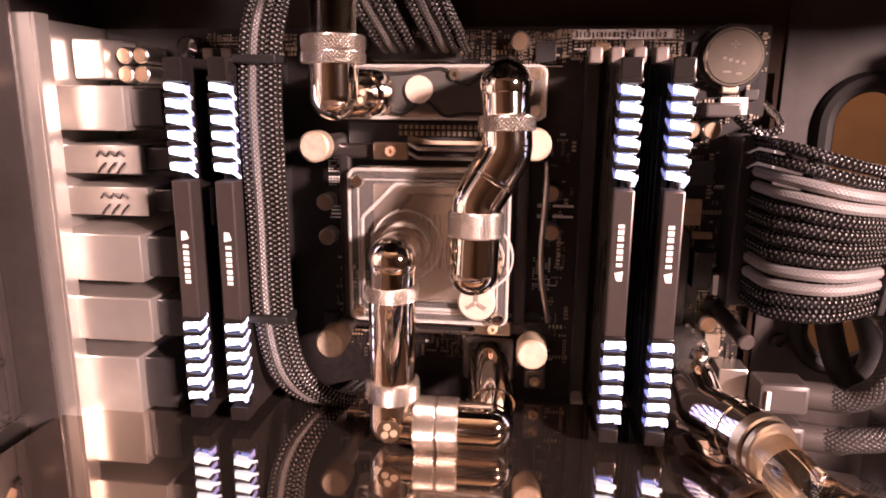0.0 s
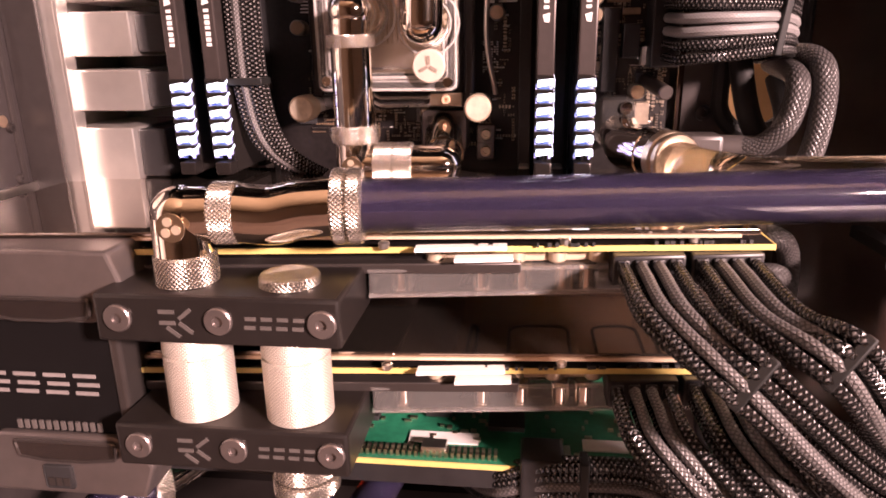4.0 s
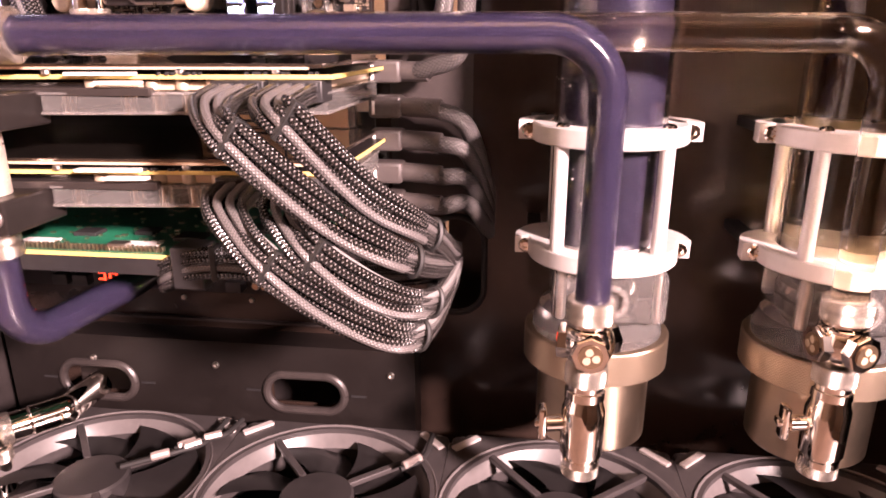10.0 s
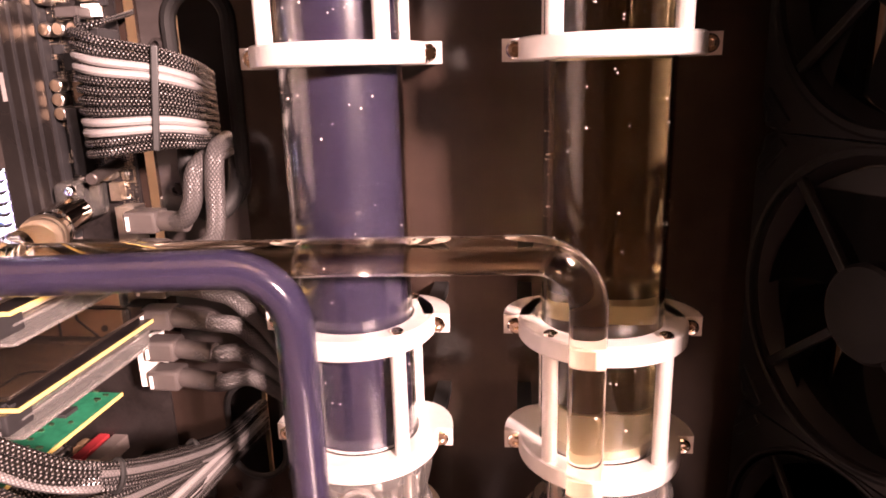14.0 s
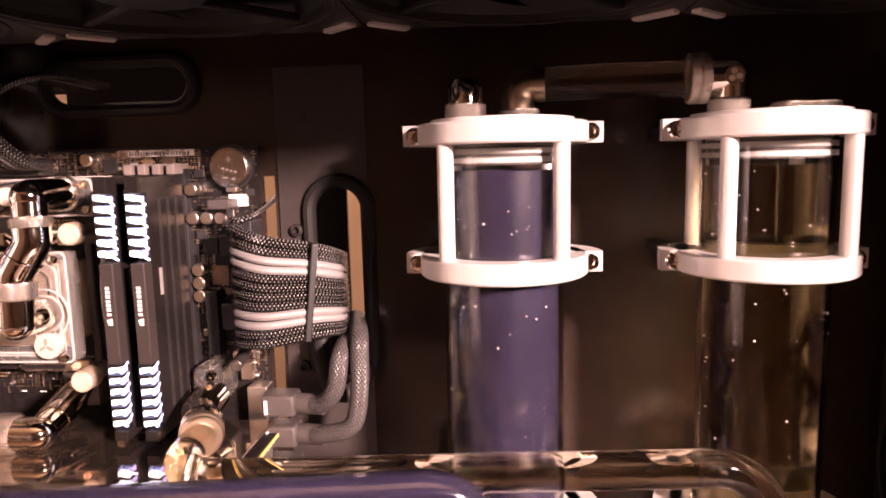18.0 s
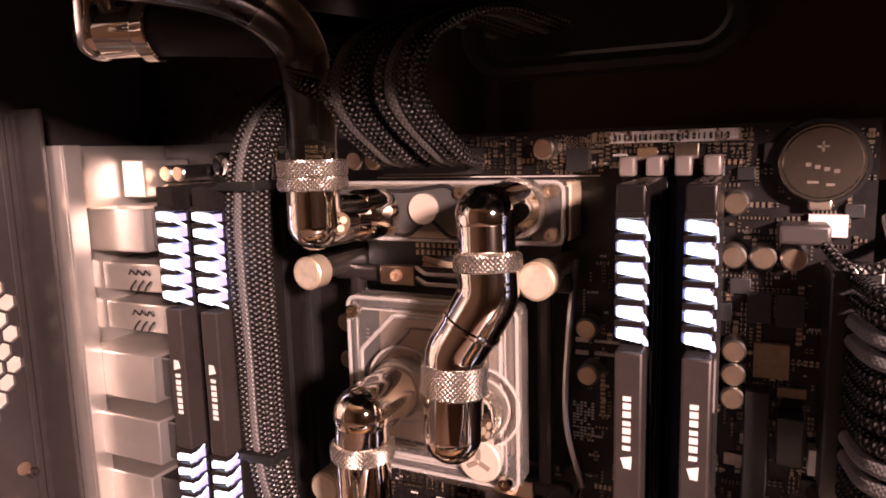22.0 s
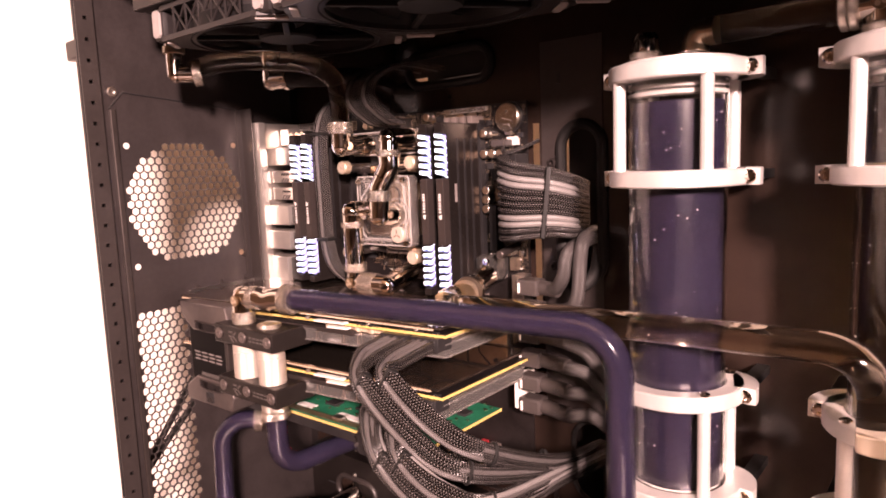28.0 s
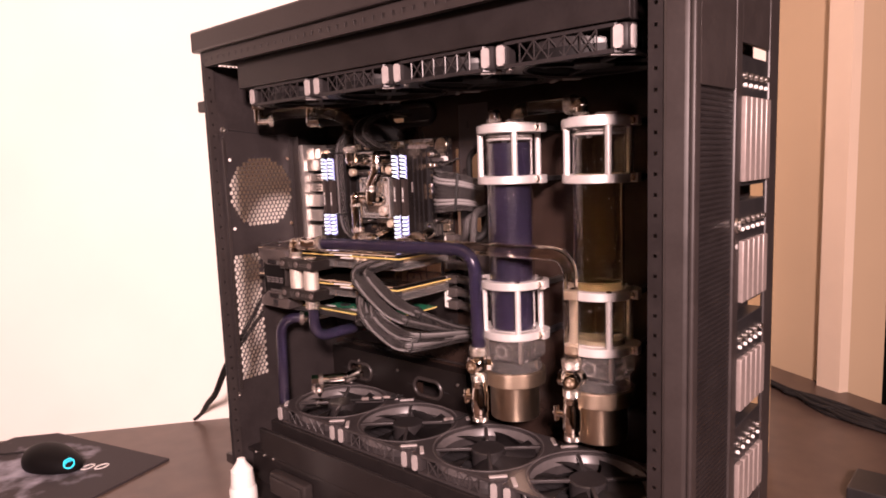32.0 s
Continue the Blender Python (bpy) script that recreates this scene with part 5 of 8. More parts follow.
DIMM_Z = 0.4610
first = memory_module(False)
first.location = (0.0543, 0.2230, DIMM_Z)
copy_thing(first, pose(0.0703, 0.2230, DIMM_Z))
other = memory_module(True)
other.location = (-0.0983, 0.2205, DIMM_Z)
copy_thing(other, pose(-0.0822, 0.2205, DIMM_Z))


# ---- fittings ----
def ring(parent, p0, p1, r, mat=None, name="knurled_ring"):
    bm = B()
    d = Vector(p1) - Vector(p0)
    n = d.length
    lathe(bm, p0, d, [(0, r - 0.0010), (0, r - 0.0006), (0.0006, r), (n - 0.0006, r), (n, r - 0.0006), (n, r - 0.0010)], 40)
    bmesh.ops.holes_fill(bm, edges=bm.edges[:], sides=0)
    return part(name, bm, mat or KNURL, parent)


def pipe(parent, pts, r, mat=None, name="elbow", seg=24):
    bm = B()
    sweep(bm, pts, r, seg)
    return part(name, bm, mat or CHROME, parent)


def elbow(parent, a, corner, b, r, bend=0.008, name="elbow"):
    """A polished right-angle fitting: two straight barrels that meet in a rounded dome."""
    a, corner, b = Vector(a), Vector(corner), Vector(b)
    bm = B()
    cyl(bm, a, corner, r, 32, 0.0003)
    part(name, bm, CHROME, parent)
    bm = B()
    cyl(bm, corner, b, r * 0.94, 32, 0.0003)
    part("neck", bm, CHROME, parent)
    bm = B()
    bmesh.ops.create_uvsphere(bm, u_segments=32, v_segments=20, radius=r * 1.003, matrix=Matrix.Translation(corner))
    for f in bm.faces:
        f.smooth = True
    part("dome", bm, CHROME, parent)


def clear_pipe(parent, pts):
    """A clear tube full of clear coolant."""
    bm = B()
    sweep(bm, pts, 0.0056, 20)
    part("coolant", bm, TUBE_INNER, parent, "clear coolant")
    bm = B()
    sweep(bm, pts, 0.0080, 28)
    part("tube_wall", bm, TUBE_SOLID, parent, "clear tube wall").visible_shadow = False


def logo_disc(parent, at, out, r=0.0042):
    bm = B()
    lathe(bm, at, out, [(0, 0), (0, r), (0.0006, r), (0.0006, 0)], 24)
    part("badge", bm, BADGE_BRONZE, parent, "plain bronze badge")
    for k in range(3):
        bm = B()
        o = Vector(out).normalized()
        side = o.orthogonal().normalized()
        c = Vector(at) + o * 0.0007 + (side * math.cos(2.1 * k) + o.cross(side) * math.sin(2.1 * k)) * r * 0.45
        lathe(bm, c, o, [(0, 0), (0, r * 0.33), (0.0003, r * 0.33), (0.0003, 0)], 12)
        part("badge_dot", bm, PALE_METAL, parent)


# CPU block
BX0, BX1, BZ0, BZ1 = -0.0460, 0.0170, 0.4275, 0.4885
block = thing("cpu_water_block", ((BX0 + BX1) / 2, MY, (BZ0 + BZ1) / 2), "clear acrylic processor water block with metal frame", "water block")
bm = B()
box(bm, BX0 + 0.0085, BX1 - 0.0075, 0.2640, MY, BZ0 + 0.008, BZ1 - 0.0075, 0.002)
part("cold_plate", bm, NICKEL_PLATE, block)
bm = B()
box(bm, BX0, BX1, 0.2480, 0.2605, BZ0, BZ1, 0.0030)
part("acrylic_top", bm, BLOCK_CLEAR, block)
bm = B()
box(bm, BX0 + 0.0080, BX1 - 0.0070, 0.2608, 0.2636, BZ0 + 0.0075, BZ1 - 0.0070, 0.001)
part("jet_plate", bm, PLATE_PALE, block)


def eight_sides(inset, cut):
    a, b, c, d = BX0 + inset, BX1 - inset, BZ0 + inset, BZ1 - inset
    return [(a + 0.004, c), (b - 0.004, c), (b, c + 0.004), (b, d - 0.004), (b - 0.004, d), (a + cut, d), (a, d - cut), (a, c + 0.004)]


def eight_plate(inset, cut, y0, y1):
    bm = B()
    pts = eight_sides(inset, cut)
    v0 = [bm.verts.new((x, y0, z)) for x, z in pts]
    v1 = [bm.verts.new((x, y1, z)) for x, z in pts]
    bm.faces.new(v0)
    bm.faces.new(v1)
    for i in range(8):
        bm.faces.new((v0[i], v0[(i + 1) % 8], v1[(i + 1) % 8], v1[i]))
    bmesh.ops.recalc_face_normals(bm, faces=bm.faces)
    bevelled(bm, [e for e in bm.edges if all(abs(v.co.y - y0) < 1e-6 for v in e.verts)], 0.0010)
    return bm


for inset, cut, rad, mat in ((0.0060, 0.013, 0.0008, FROST), (0.0100, 0.016, 0.0006, PLUG_MARK)):
    loop = [Vector((x, 0.2478, z)) for x, z in eight_sides(inset, cut)]
    bm = B()
    sweep(bm, bent_path([(loop[0] + loop[-1]) / 2, *loop, (loop[0] + loop[-1]) / 2], 0.003, 5), rad, 8)
    part("seal_groove", bm, mat, block)
def rim(parent, x0, x1, z0, z1, y, r=0.0007):
    """A pale bright rim along the edge of an acrylic plate."""
    pts = [Vector((x, y, z)) for x, z in ((x0, z0), (x1, z0), (x1, z1), (x0, z1))]
    start = (pts[0] + pts[-1]) / 2
    bm = B()
    sweep(bm, bent_path([start, *pts, start], 0.003, 5), r, 8)
    part("acrylic_rim", bm, FROST, parent)


for px, pz, pr in ((-0.0220, 0.4600, 0.0135), (0.0052, 0.4560, 0.0135)):
    for r0 in (pr, pr - 0.0035):
        bm = B()
        lathe(bm, (px, 0.2452, pz), (0, -1, 0), [(0, r0 - 0.0008), (0, r0), (0.0008, r0), (0.0008, r0 - 0.0008), (0, r0 - 0.0008)], 36)
        part("port_ring", bm, FROST, block)
rim(block, BX0 + 0.0008, BX1 - 0.0008, BZ0 + 0.0008, BZ1 - 0.0008, 0.2486)
rim(block, BX0 + 0.0045, BX1 - 0.0045, BZ0 + 0.0045, BZ1 - 0.0045, 0.2482, 0.0004)
part("inner_window", eight_plate(0.0095, 0.015, 0.2450, 0.2474), CLEAR, block, "raised clear window")
bm = B()
v = [(BX0 + 0.012, BZ1 - 0.024), (BX0 + 0.012, BZ1 - 0.034), (BX0 + 0.034, BZ1 - 0.012), (BX0 + 0.024, BZ1 - 0.012)]
f0 = [bm.verts.new((x, 0.2606, z)) for x, z in v]
f1 = [bm.verts.new((x, 0.2598, z)) for x, z in v]
bm.faces.new(f0)
bm.faces.new(f1)
for i in range(4):
    bm.faces.new((f0[i], f0[(i + 1) % 4], f1[(i + 1) % 4], f1[i]))
part("gold_chamfer", bm, GOLD, block)
for k in range(9):
    bm = B()
    x = -0.0245 + k * 0.0022
    box(bm, x, x + 0.0009, 0.2594, 0.2607, 0.4480, 0.4700)
    part("fin", bm, NICKEL_PLATE, block)
for x, z in ((BX0 + 0.005, BZ1 - 0.005), (BX0 + 0.005, BZ0 + 0.005), (BX1 - 0.005, BZ1 - 0.004), (BX1 - 0.004, BZ0 + 0.004)):
    screw(block, (x, 0.2455, z), (0, -1, 0), 0.0024, CHROME)
bm = B()
lathe(bm, (0.0050, 0.2455, 0.4385), (0, -1, 0), [(-0.006, 0), (-0.006, 0.0066), (0, 0.0066), (0, 0.0072), (0.0018, 0.0072), (0.0024, 0.0066), (0.0024, 0)], 32)
plug = part("port_plug", bm, PLUG_PALE, block, "round pale port plug")
for a in (30, 150, 270):
    bm = B()
    m = Matrix.Translation((0.0050, 0.2430, 0.4385)) @ Matrix.Rotation(math.radians(a), 4, "Y")
    box(bm, 0.0006, 0.0042, -0.0004, 0.0002, -0.0007, 0.0007, 0, m)
    part("plug_mark", bm, PLUG_MARK, plug)
# metal frame arms and thumb nuts
for x0, x1, z0, z1 in ((-0.060, 0.030, 0.4905, 0.4965), (-0.056, 0.030, 0.4195, 0.4255), (0.0185, 0.0235, 0.424, 0.493), (-0.0530, -0.0480, 0.424, 0.493)):
    bm = B()
    box(bm, x0, x1, 0.262, 0.266, z0, z1, 0.0015)
    part("mounting_arm", bm, BRACKET, block)
for x0, x1, z0, z1 in ((-0.038, -0.024, 0.4905, 0.4975), (0.006, 0.016, 0.4905, 0.4975), (0.003, 0.018, 0.4200, 0.4262)):
    bm = B()
    box(bm, x0, x1, 0.2585, 0.2620, z0, z1, 0.0008)
    part("brass_clip", bm, GOLD, block)
    screw(block, ((x0 + x1) / 2, 0.2585, (z0 + z1) / 2), (0, -1, 0), 0.0022, COPPER)
for z in (0.4915, 0.4950, 0.4205, 0.4240):
    bm = B()
    sweep(bm, bent_path([(-0.024, 0.2600, z + 0.002), (-0.020, 0.2590, z), (0.002, 0.2590, z), (0.006, 0.2600, z + 0.002)], 0.002, 4), 0.0008, 6)
    part("spring_wire", bm, STEEL, block)
for x, z, y in ((-0.0560, 0.4965, 0.2405), (0.0250, 0.4985, 0.2400), (0.0265, 0.4210, 0.2370), (-0.0510, 0.4210, 0.2370)):
    bm = B()
    lathe(bm, (x, 0.2480, z), (0, -1, 0), disc_profile(0.2480 - y, 0.0058, 0.0005), 28)
    nut = part("thumb_nut", bm, PALE_METAL, block, "pale satin thumb nut")
    bm = B()
    lathe(bm, (x, y - 0.0001, z), (0, -1, 0), [(0, 0), (0, 0.0050), (0.0003, 0.0049), (0.0003, 0)], 24)
    part("nut_top", bm, NUT_TOP, nut)
    bm = B()
    cyl(bm, (x, MY, z), (x, 0.2480, z), 0.0036, 12)
    part("stud", bm, STEEL, block)
# lever wire
bm = B()
sweep(bm, smooth_path([(0.0300, 0.2700, 0.500), (0.0300, 0.2600, 0.480), (0.0290, 0.2600, 0.450), (0.0330, 0.2650, 0.425)], 8), 0.0012, 8)
part("lever", bm, STEEL, block)

# power stage block above it
VX0, VX1, VZ0, VZ1 = -0.0600, 0.0290, 0.5060, 0.5270
vrm = thing("power_stage_block", ((VX0 + VX1) / 2, MY, (VZ0 + VZ1) / 2), "low clear acrylic cooling block over a pale nickel base", "water block")
bm = B()
box(bm, VX0, VX1, 0.266, MY, VZ0 + 0.001, VZ1 - 0.001, 0.001)
part("cold_plate", bm, NICKEL_PLATE, vrm)
bm = B()
box(bm, VX0, VX1, 0.2590, 0.266, VZ0, VZ1, 0.003)
part("acrylic_top", bm, BLOCK_CLEAR, vrm)
rim(vrm, VX0 + 0.0008, VX1 - 0.0008, VZ0 + 0.0008, VZ1 - 0.0008, 0.2594)
for side in (-1, 1):
    bm = B()
    zc = (VZ0 + VZ1) / 2
    sweep(bm, smooth_path([(-0.034, 0.2588, zc + side * 0.007), (-0.026, 0.2588, zc + side * (0.007 if side > 0 else 0.008)), (-0.018, 0.2588, zc + side * (0.008 if side > 0 else 0.003)),
                           (-0.010, 0.2588, zc + side * 0.0085), (-0.002, 0.2588, zc + side * (0.003 if side > 0 else 0.008)), (0.008, 0.2588, zc + side * 0.008), (0.018, 0.2588, zc + side * 0.008)], 6), 0.0007, 6)
    part("seal_groove", bm, RUBBER, vrm)
bm = B()
lathe(bm, (-0.0195, 0.2590, 0.5175), (0, -1, 0), [(0, 0), (0, 0.0052), (0.0016, 0.0052), (0.0016, 0)], 28)
part("port_plug", bm, PLUG_PALE, vrm, "round pale port plug")
for x, z in ((-0.0325, 0.5105), (-0.0060, 0.5230), (0.0245, 0.5235), (0.0245, 0.5100), (-0.0560, 0.5235)):
    screw(vrm, (x, 0.2590, z), (0, -1, 0), 0.0023, GOLD)
bm = B()
for z in (0.4985, 0.4960):
    sweep(bm, [(-0.026, 0.270, z), (-0.016, 0.270, z - 0.002), (0.004, 0.270, z - 0.002), (0.012, 0.270, z)], 0.0012, 6)
part("heat_pipe", bm, NICKEL_PLATE, vrm)

# S-shaped pair of fittings from the upper block to the CPU block
R = 0.0086
sfit = thing("s_bend_fitting", (0.012, 0.25, 0.49), "polished nickel S-shaped tube fitting with knurled rings", "tube fitting")
elbow(sfit, (0.0145, 0.2590, 0.5185), (0.0145, 0.2290, 0.5185), (0.0150, 0.2280, 0.5085), R, 0.009)
ring(sfit, (0.0152, 0.2275, 0.5085), (0.0154, 0.2272, 0.5035), 0.0097)
pipe(sfit, smooth_path([(0.0154, 0.2272, 0.5040), (0.0153, 0.2268, 0.4965), (0.0108, 0.2258, 0.4880), (0.0062, 0.2248, 0.4800), (0.0058, 0.2245, 0.4760)], 8), R)
ring(sfit, (0.0113, 0.2259, 0.4887), (0.0103, 0.2257, 0.4869), 0.00905, CHROME, "joint_ring")
ring(sfit, (0.0058, 0.2245, 0.4768), (0.0056, 0.2240, 0.4680), 0.0097)
elbow(sfit, (0.0056, 0.2240, 0.4690), (0.0052, 0.2235, 0.4560), (0.0052, 0.2455, 0.4560), R, 0.009)
ring(sfit, (0.0145, 0.2590, 0.5185), (0.0145, 0.2530, 0.5185), 0.0095)
ring(sfit, (0.0052, 0.2455, 0.4560), (0.0052, 0.2395, 0.4560), 0.0095)
logo_disc(sfit, (0.0135, 0.2270, 0.4570), (1, -0.3, 0), 0.0034)

# straight extender from the CPU block down to the lower block
down = thing("extender_fitting", (-0.022, 0.22, 0.43), "polished nickel extender with knurled rings", "tube fitting")
elbow(down, (-0.0220, 0.2455, 0.4600), (-0.0220, 0.2185, 0.4600), (-0.0224, 0.2185, 0.4490), R, 0.009)
ring(down, (-0.0220, 0.2455, 0.4600), (-0.0220, 0.2385, 0.4600), 0.0095)
ring(down, (-0.0224, 0.2185, 0.4515), (-0.0224, 0.2186, 0.4465), 0.0097)
pipe(down, [(-0.0224, 0.2186, 0.4470), (-0.0228, 0.2200, 0.4160)], 0.0082, name="extender")
ring(down, (-0.0228, 0.2200, 0.4160), (-0.0228, 0.2202, 0.4090), 0.0098)
elbow(down, (-0.0228, 0.2202, 0.4095), (-0.0229, 0.2205, 0.3995), (-0.0140, 0.2205, 0.3990), R, 0.006)
logo_disc(down, (-0.0225, 0.2112, 0.4000), (0, -1, 0), 0.0042)
ring(down, (-0.0150, 0.2205, 0.3992), (-0.0068, 0.2208, 0.3992), 0.0098)
ring(down, (-0.0066, 0.2208, 0.3992), (0.0012, 0.2210, 0.3992), 0.0098)
elbow(down, (0.0010, 0.2210, 0.3992), (0.0125, 0.2212, 0.3992), (0.0125, 0.2330, 0.4020), R, 0.008)
pipe(down, [(0.0125, 0.2320, 0.4020), (0.0090, 0.2620, 0.4090)], 0.0085, name="neck")

# small lower block
lowb = thing("chipset_block", (0.012, MY, 0.405), "small dark cooling block with brass screws", "water block")
bm = B()
box(bm, -0.002, 0.020, 0.262, MY, 0.398, 0.4185, 0.003)
part("body", bm, BRIDGE_GREY, lowb)
for x, z in ((0.000, 0.4165), (0.0285, 0.4065), (0.0285, 0.3985)):
    bm = B()
    box(bm, x - 0.0045, x + 0.0045, 0.266, 0.270, z - 0.0045, z + 0.0045, 0.0015)
    part("ear", bm, BRIDGE_GREY, lowb)
    screw(lowb, (x, 0.266, z), (0, -1, 0), 0.0026, GOLD)

# upper left: compression fitting, tube and elbow to the roof radiator
topfit = thing("elbow_fitting", (-0.045, 0.24, 0.52), "polished nickel elbow with a knurled double ring", "tube fitting")
ring(topfit, (-0.0450, 0.2320, 0.5350), (-0.0450, 0.2320, 0.5300), 0.0112)
ring(topfit, (-0.0450, 0.2320, 0.5298), (-0.0450, 0.2320, 0.5255), 0.0112)
elbow(topfit, (-0.0450, 0.2320, 0.5260), (-0.0450, 0.2320, 0.5150), (-0.0405, 0.2430, 0.5155), R, 0.007)
pipe(topfit, [(-0.0415, 0.2410, 0.5154), (-0.0360, 0.2600, 0.5165)], 0.0078, name="neck")
ring(topfit, (-0.0392, 0.2480, 0.5158), (-0.0372, 0.2555, 0.5163), 0.0088, CHROME)
logo_disc(topfit, (-0.0368, 0.2330, 0.5150), (0.8, -0.6, 0), 0.0036)
upper_tube = thing("upper_tube", (-0.045, 0.232, 0.55), "clear bent coolant tube below the roof", "coolant tube")
clear_pipe(upper_tube, smooth_path([(-0.0450, 0.2320, 0.5330), (-0.0450, 0.2320, 0.5560), (-0.0465, 0.2270, 0.5730), (-0.0560, 0.2130, 0.5830), (-0.0760, 0.1880, 0.5870), (-0.1000, 0.1570, 0.5860), (-0.1150, 0.1380, 0.5790)], 8))
roof_elbow = thing("roof_elbow", (-0.122, 0.128, 0.58), "nickel elbow fitting under the roof radiator", "tube fitting")
elbow(roof_elbow, (-0.1225, 0.1280, 0.5940), (-0.1225, 0.1280, 0.5765), (-0.1140, 0.1385, 0.5765), 0.0068, 0.007)
ring(roof_elbow, (-0.1140, 0.1390, 0.5765), (-0.1100, 0.1440, 0.5770), 0.0098)
ring(roof_elbow, (-0.1225, 0.1280, 0.5985), (-0.1225, 0.1280, 0.5925), 0.0086, GOLD)
pipe(roof_elbow, [(-0.1225, 0.1280, 0.6190), (-0.1225, 0.1280, 0.5980)], 0.0070, name="neck")
back_elbow = thing("roof_elbow", (-0.103, 0.210, 0.575), "nickel elbow fitting in the shade under the roof", "tube fitting")
elbow(back_elbow, (-0.1060, 0.2090, 0.5940), (-0.1060, 0.2090, 0.5755), (-0.0880, 0.2130, 0.5755), 0.0082, 0.006)
pipe(back_elbow, [(-0.1060, 0.2090, 0.6190), (-0.1060, 0.2090, 0.5930)], 0.0070, name="neck")
ring(back_elbow, (-0.0900, 0.2126, 0.5755), (-0.0850, 0.2138, 0.5755), 0.0094, CHROME)
pipe(back_elbow, smooth_path([(-0.0855, 0.2136, 0.5755), (-0.0740, 0.2170, 0.5750), (-0.0600, 0.2400, 0.5760), (-0.0560, 0.2885, 0.5800)], 6), 0.0078, RUBBER, "hose")

# right side: clear block, chrome elbow and the long clear tube
rfit = thing("clear_port_fitting", (0.088, 0.25, 0.41), "clear acrylic port with nickel elbow and amber tube", "tube fitting")
bm = B()
box(bm, 0.0790, 0.0950, 0.252, MY, 0.402, 0.4240, 0.004)
part("port_block", bm, CLEAR, rfit)
screw(rfit, (0.0905, 0.252, 0.4195), (0, -1, 0), 0.0028, CHROME)
pipe(rfit, bent_path([(0.0890, 0.2560, 0.4080), (0.0890, 0.2360, 0.4045), (0.0975, 0.2230, 0.4040)], 0.009, 8), 0.0090, name="elbow")
ring(rfit, (0.0955, 0.2262, 0.4040), (0.0980, 0.2215, 0.4040), 0.0104, CHROME)
pipe(rfit, [(0.0978, 0.2220, 0.4040), (0.1010, 0.2140, 0.4040)], 0.0100, CHROME, "collar")
ring(rfit, (0.1005, 0.2150, 0.4040), (0.1025, 0.2105, 0.4040), 0.0106, GOLD)
ring(rfit, (0.1027, 0.2100, 0.4040), (0.1040, 0.2070, 0.4040), 0.0100, GOLD)

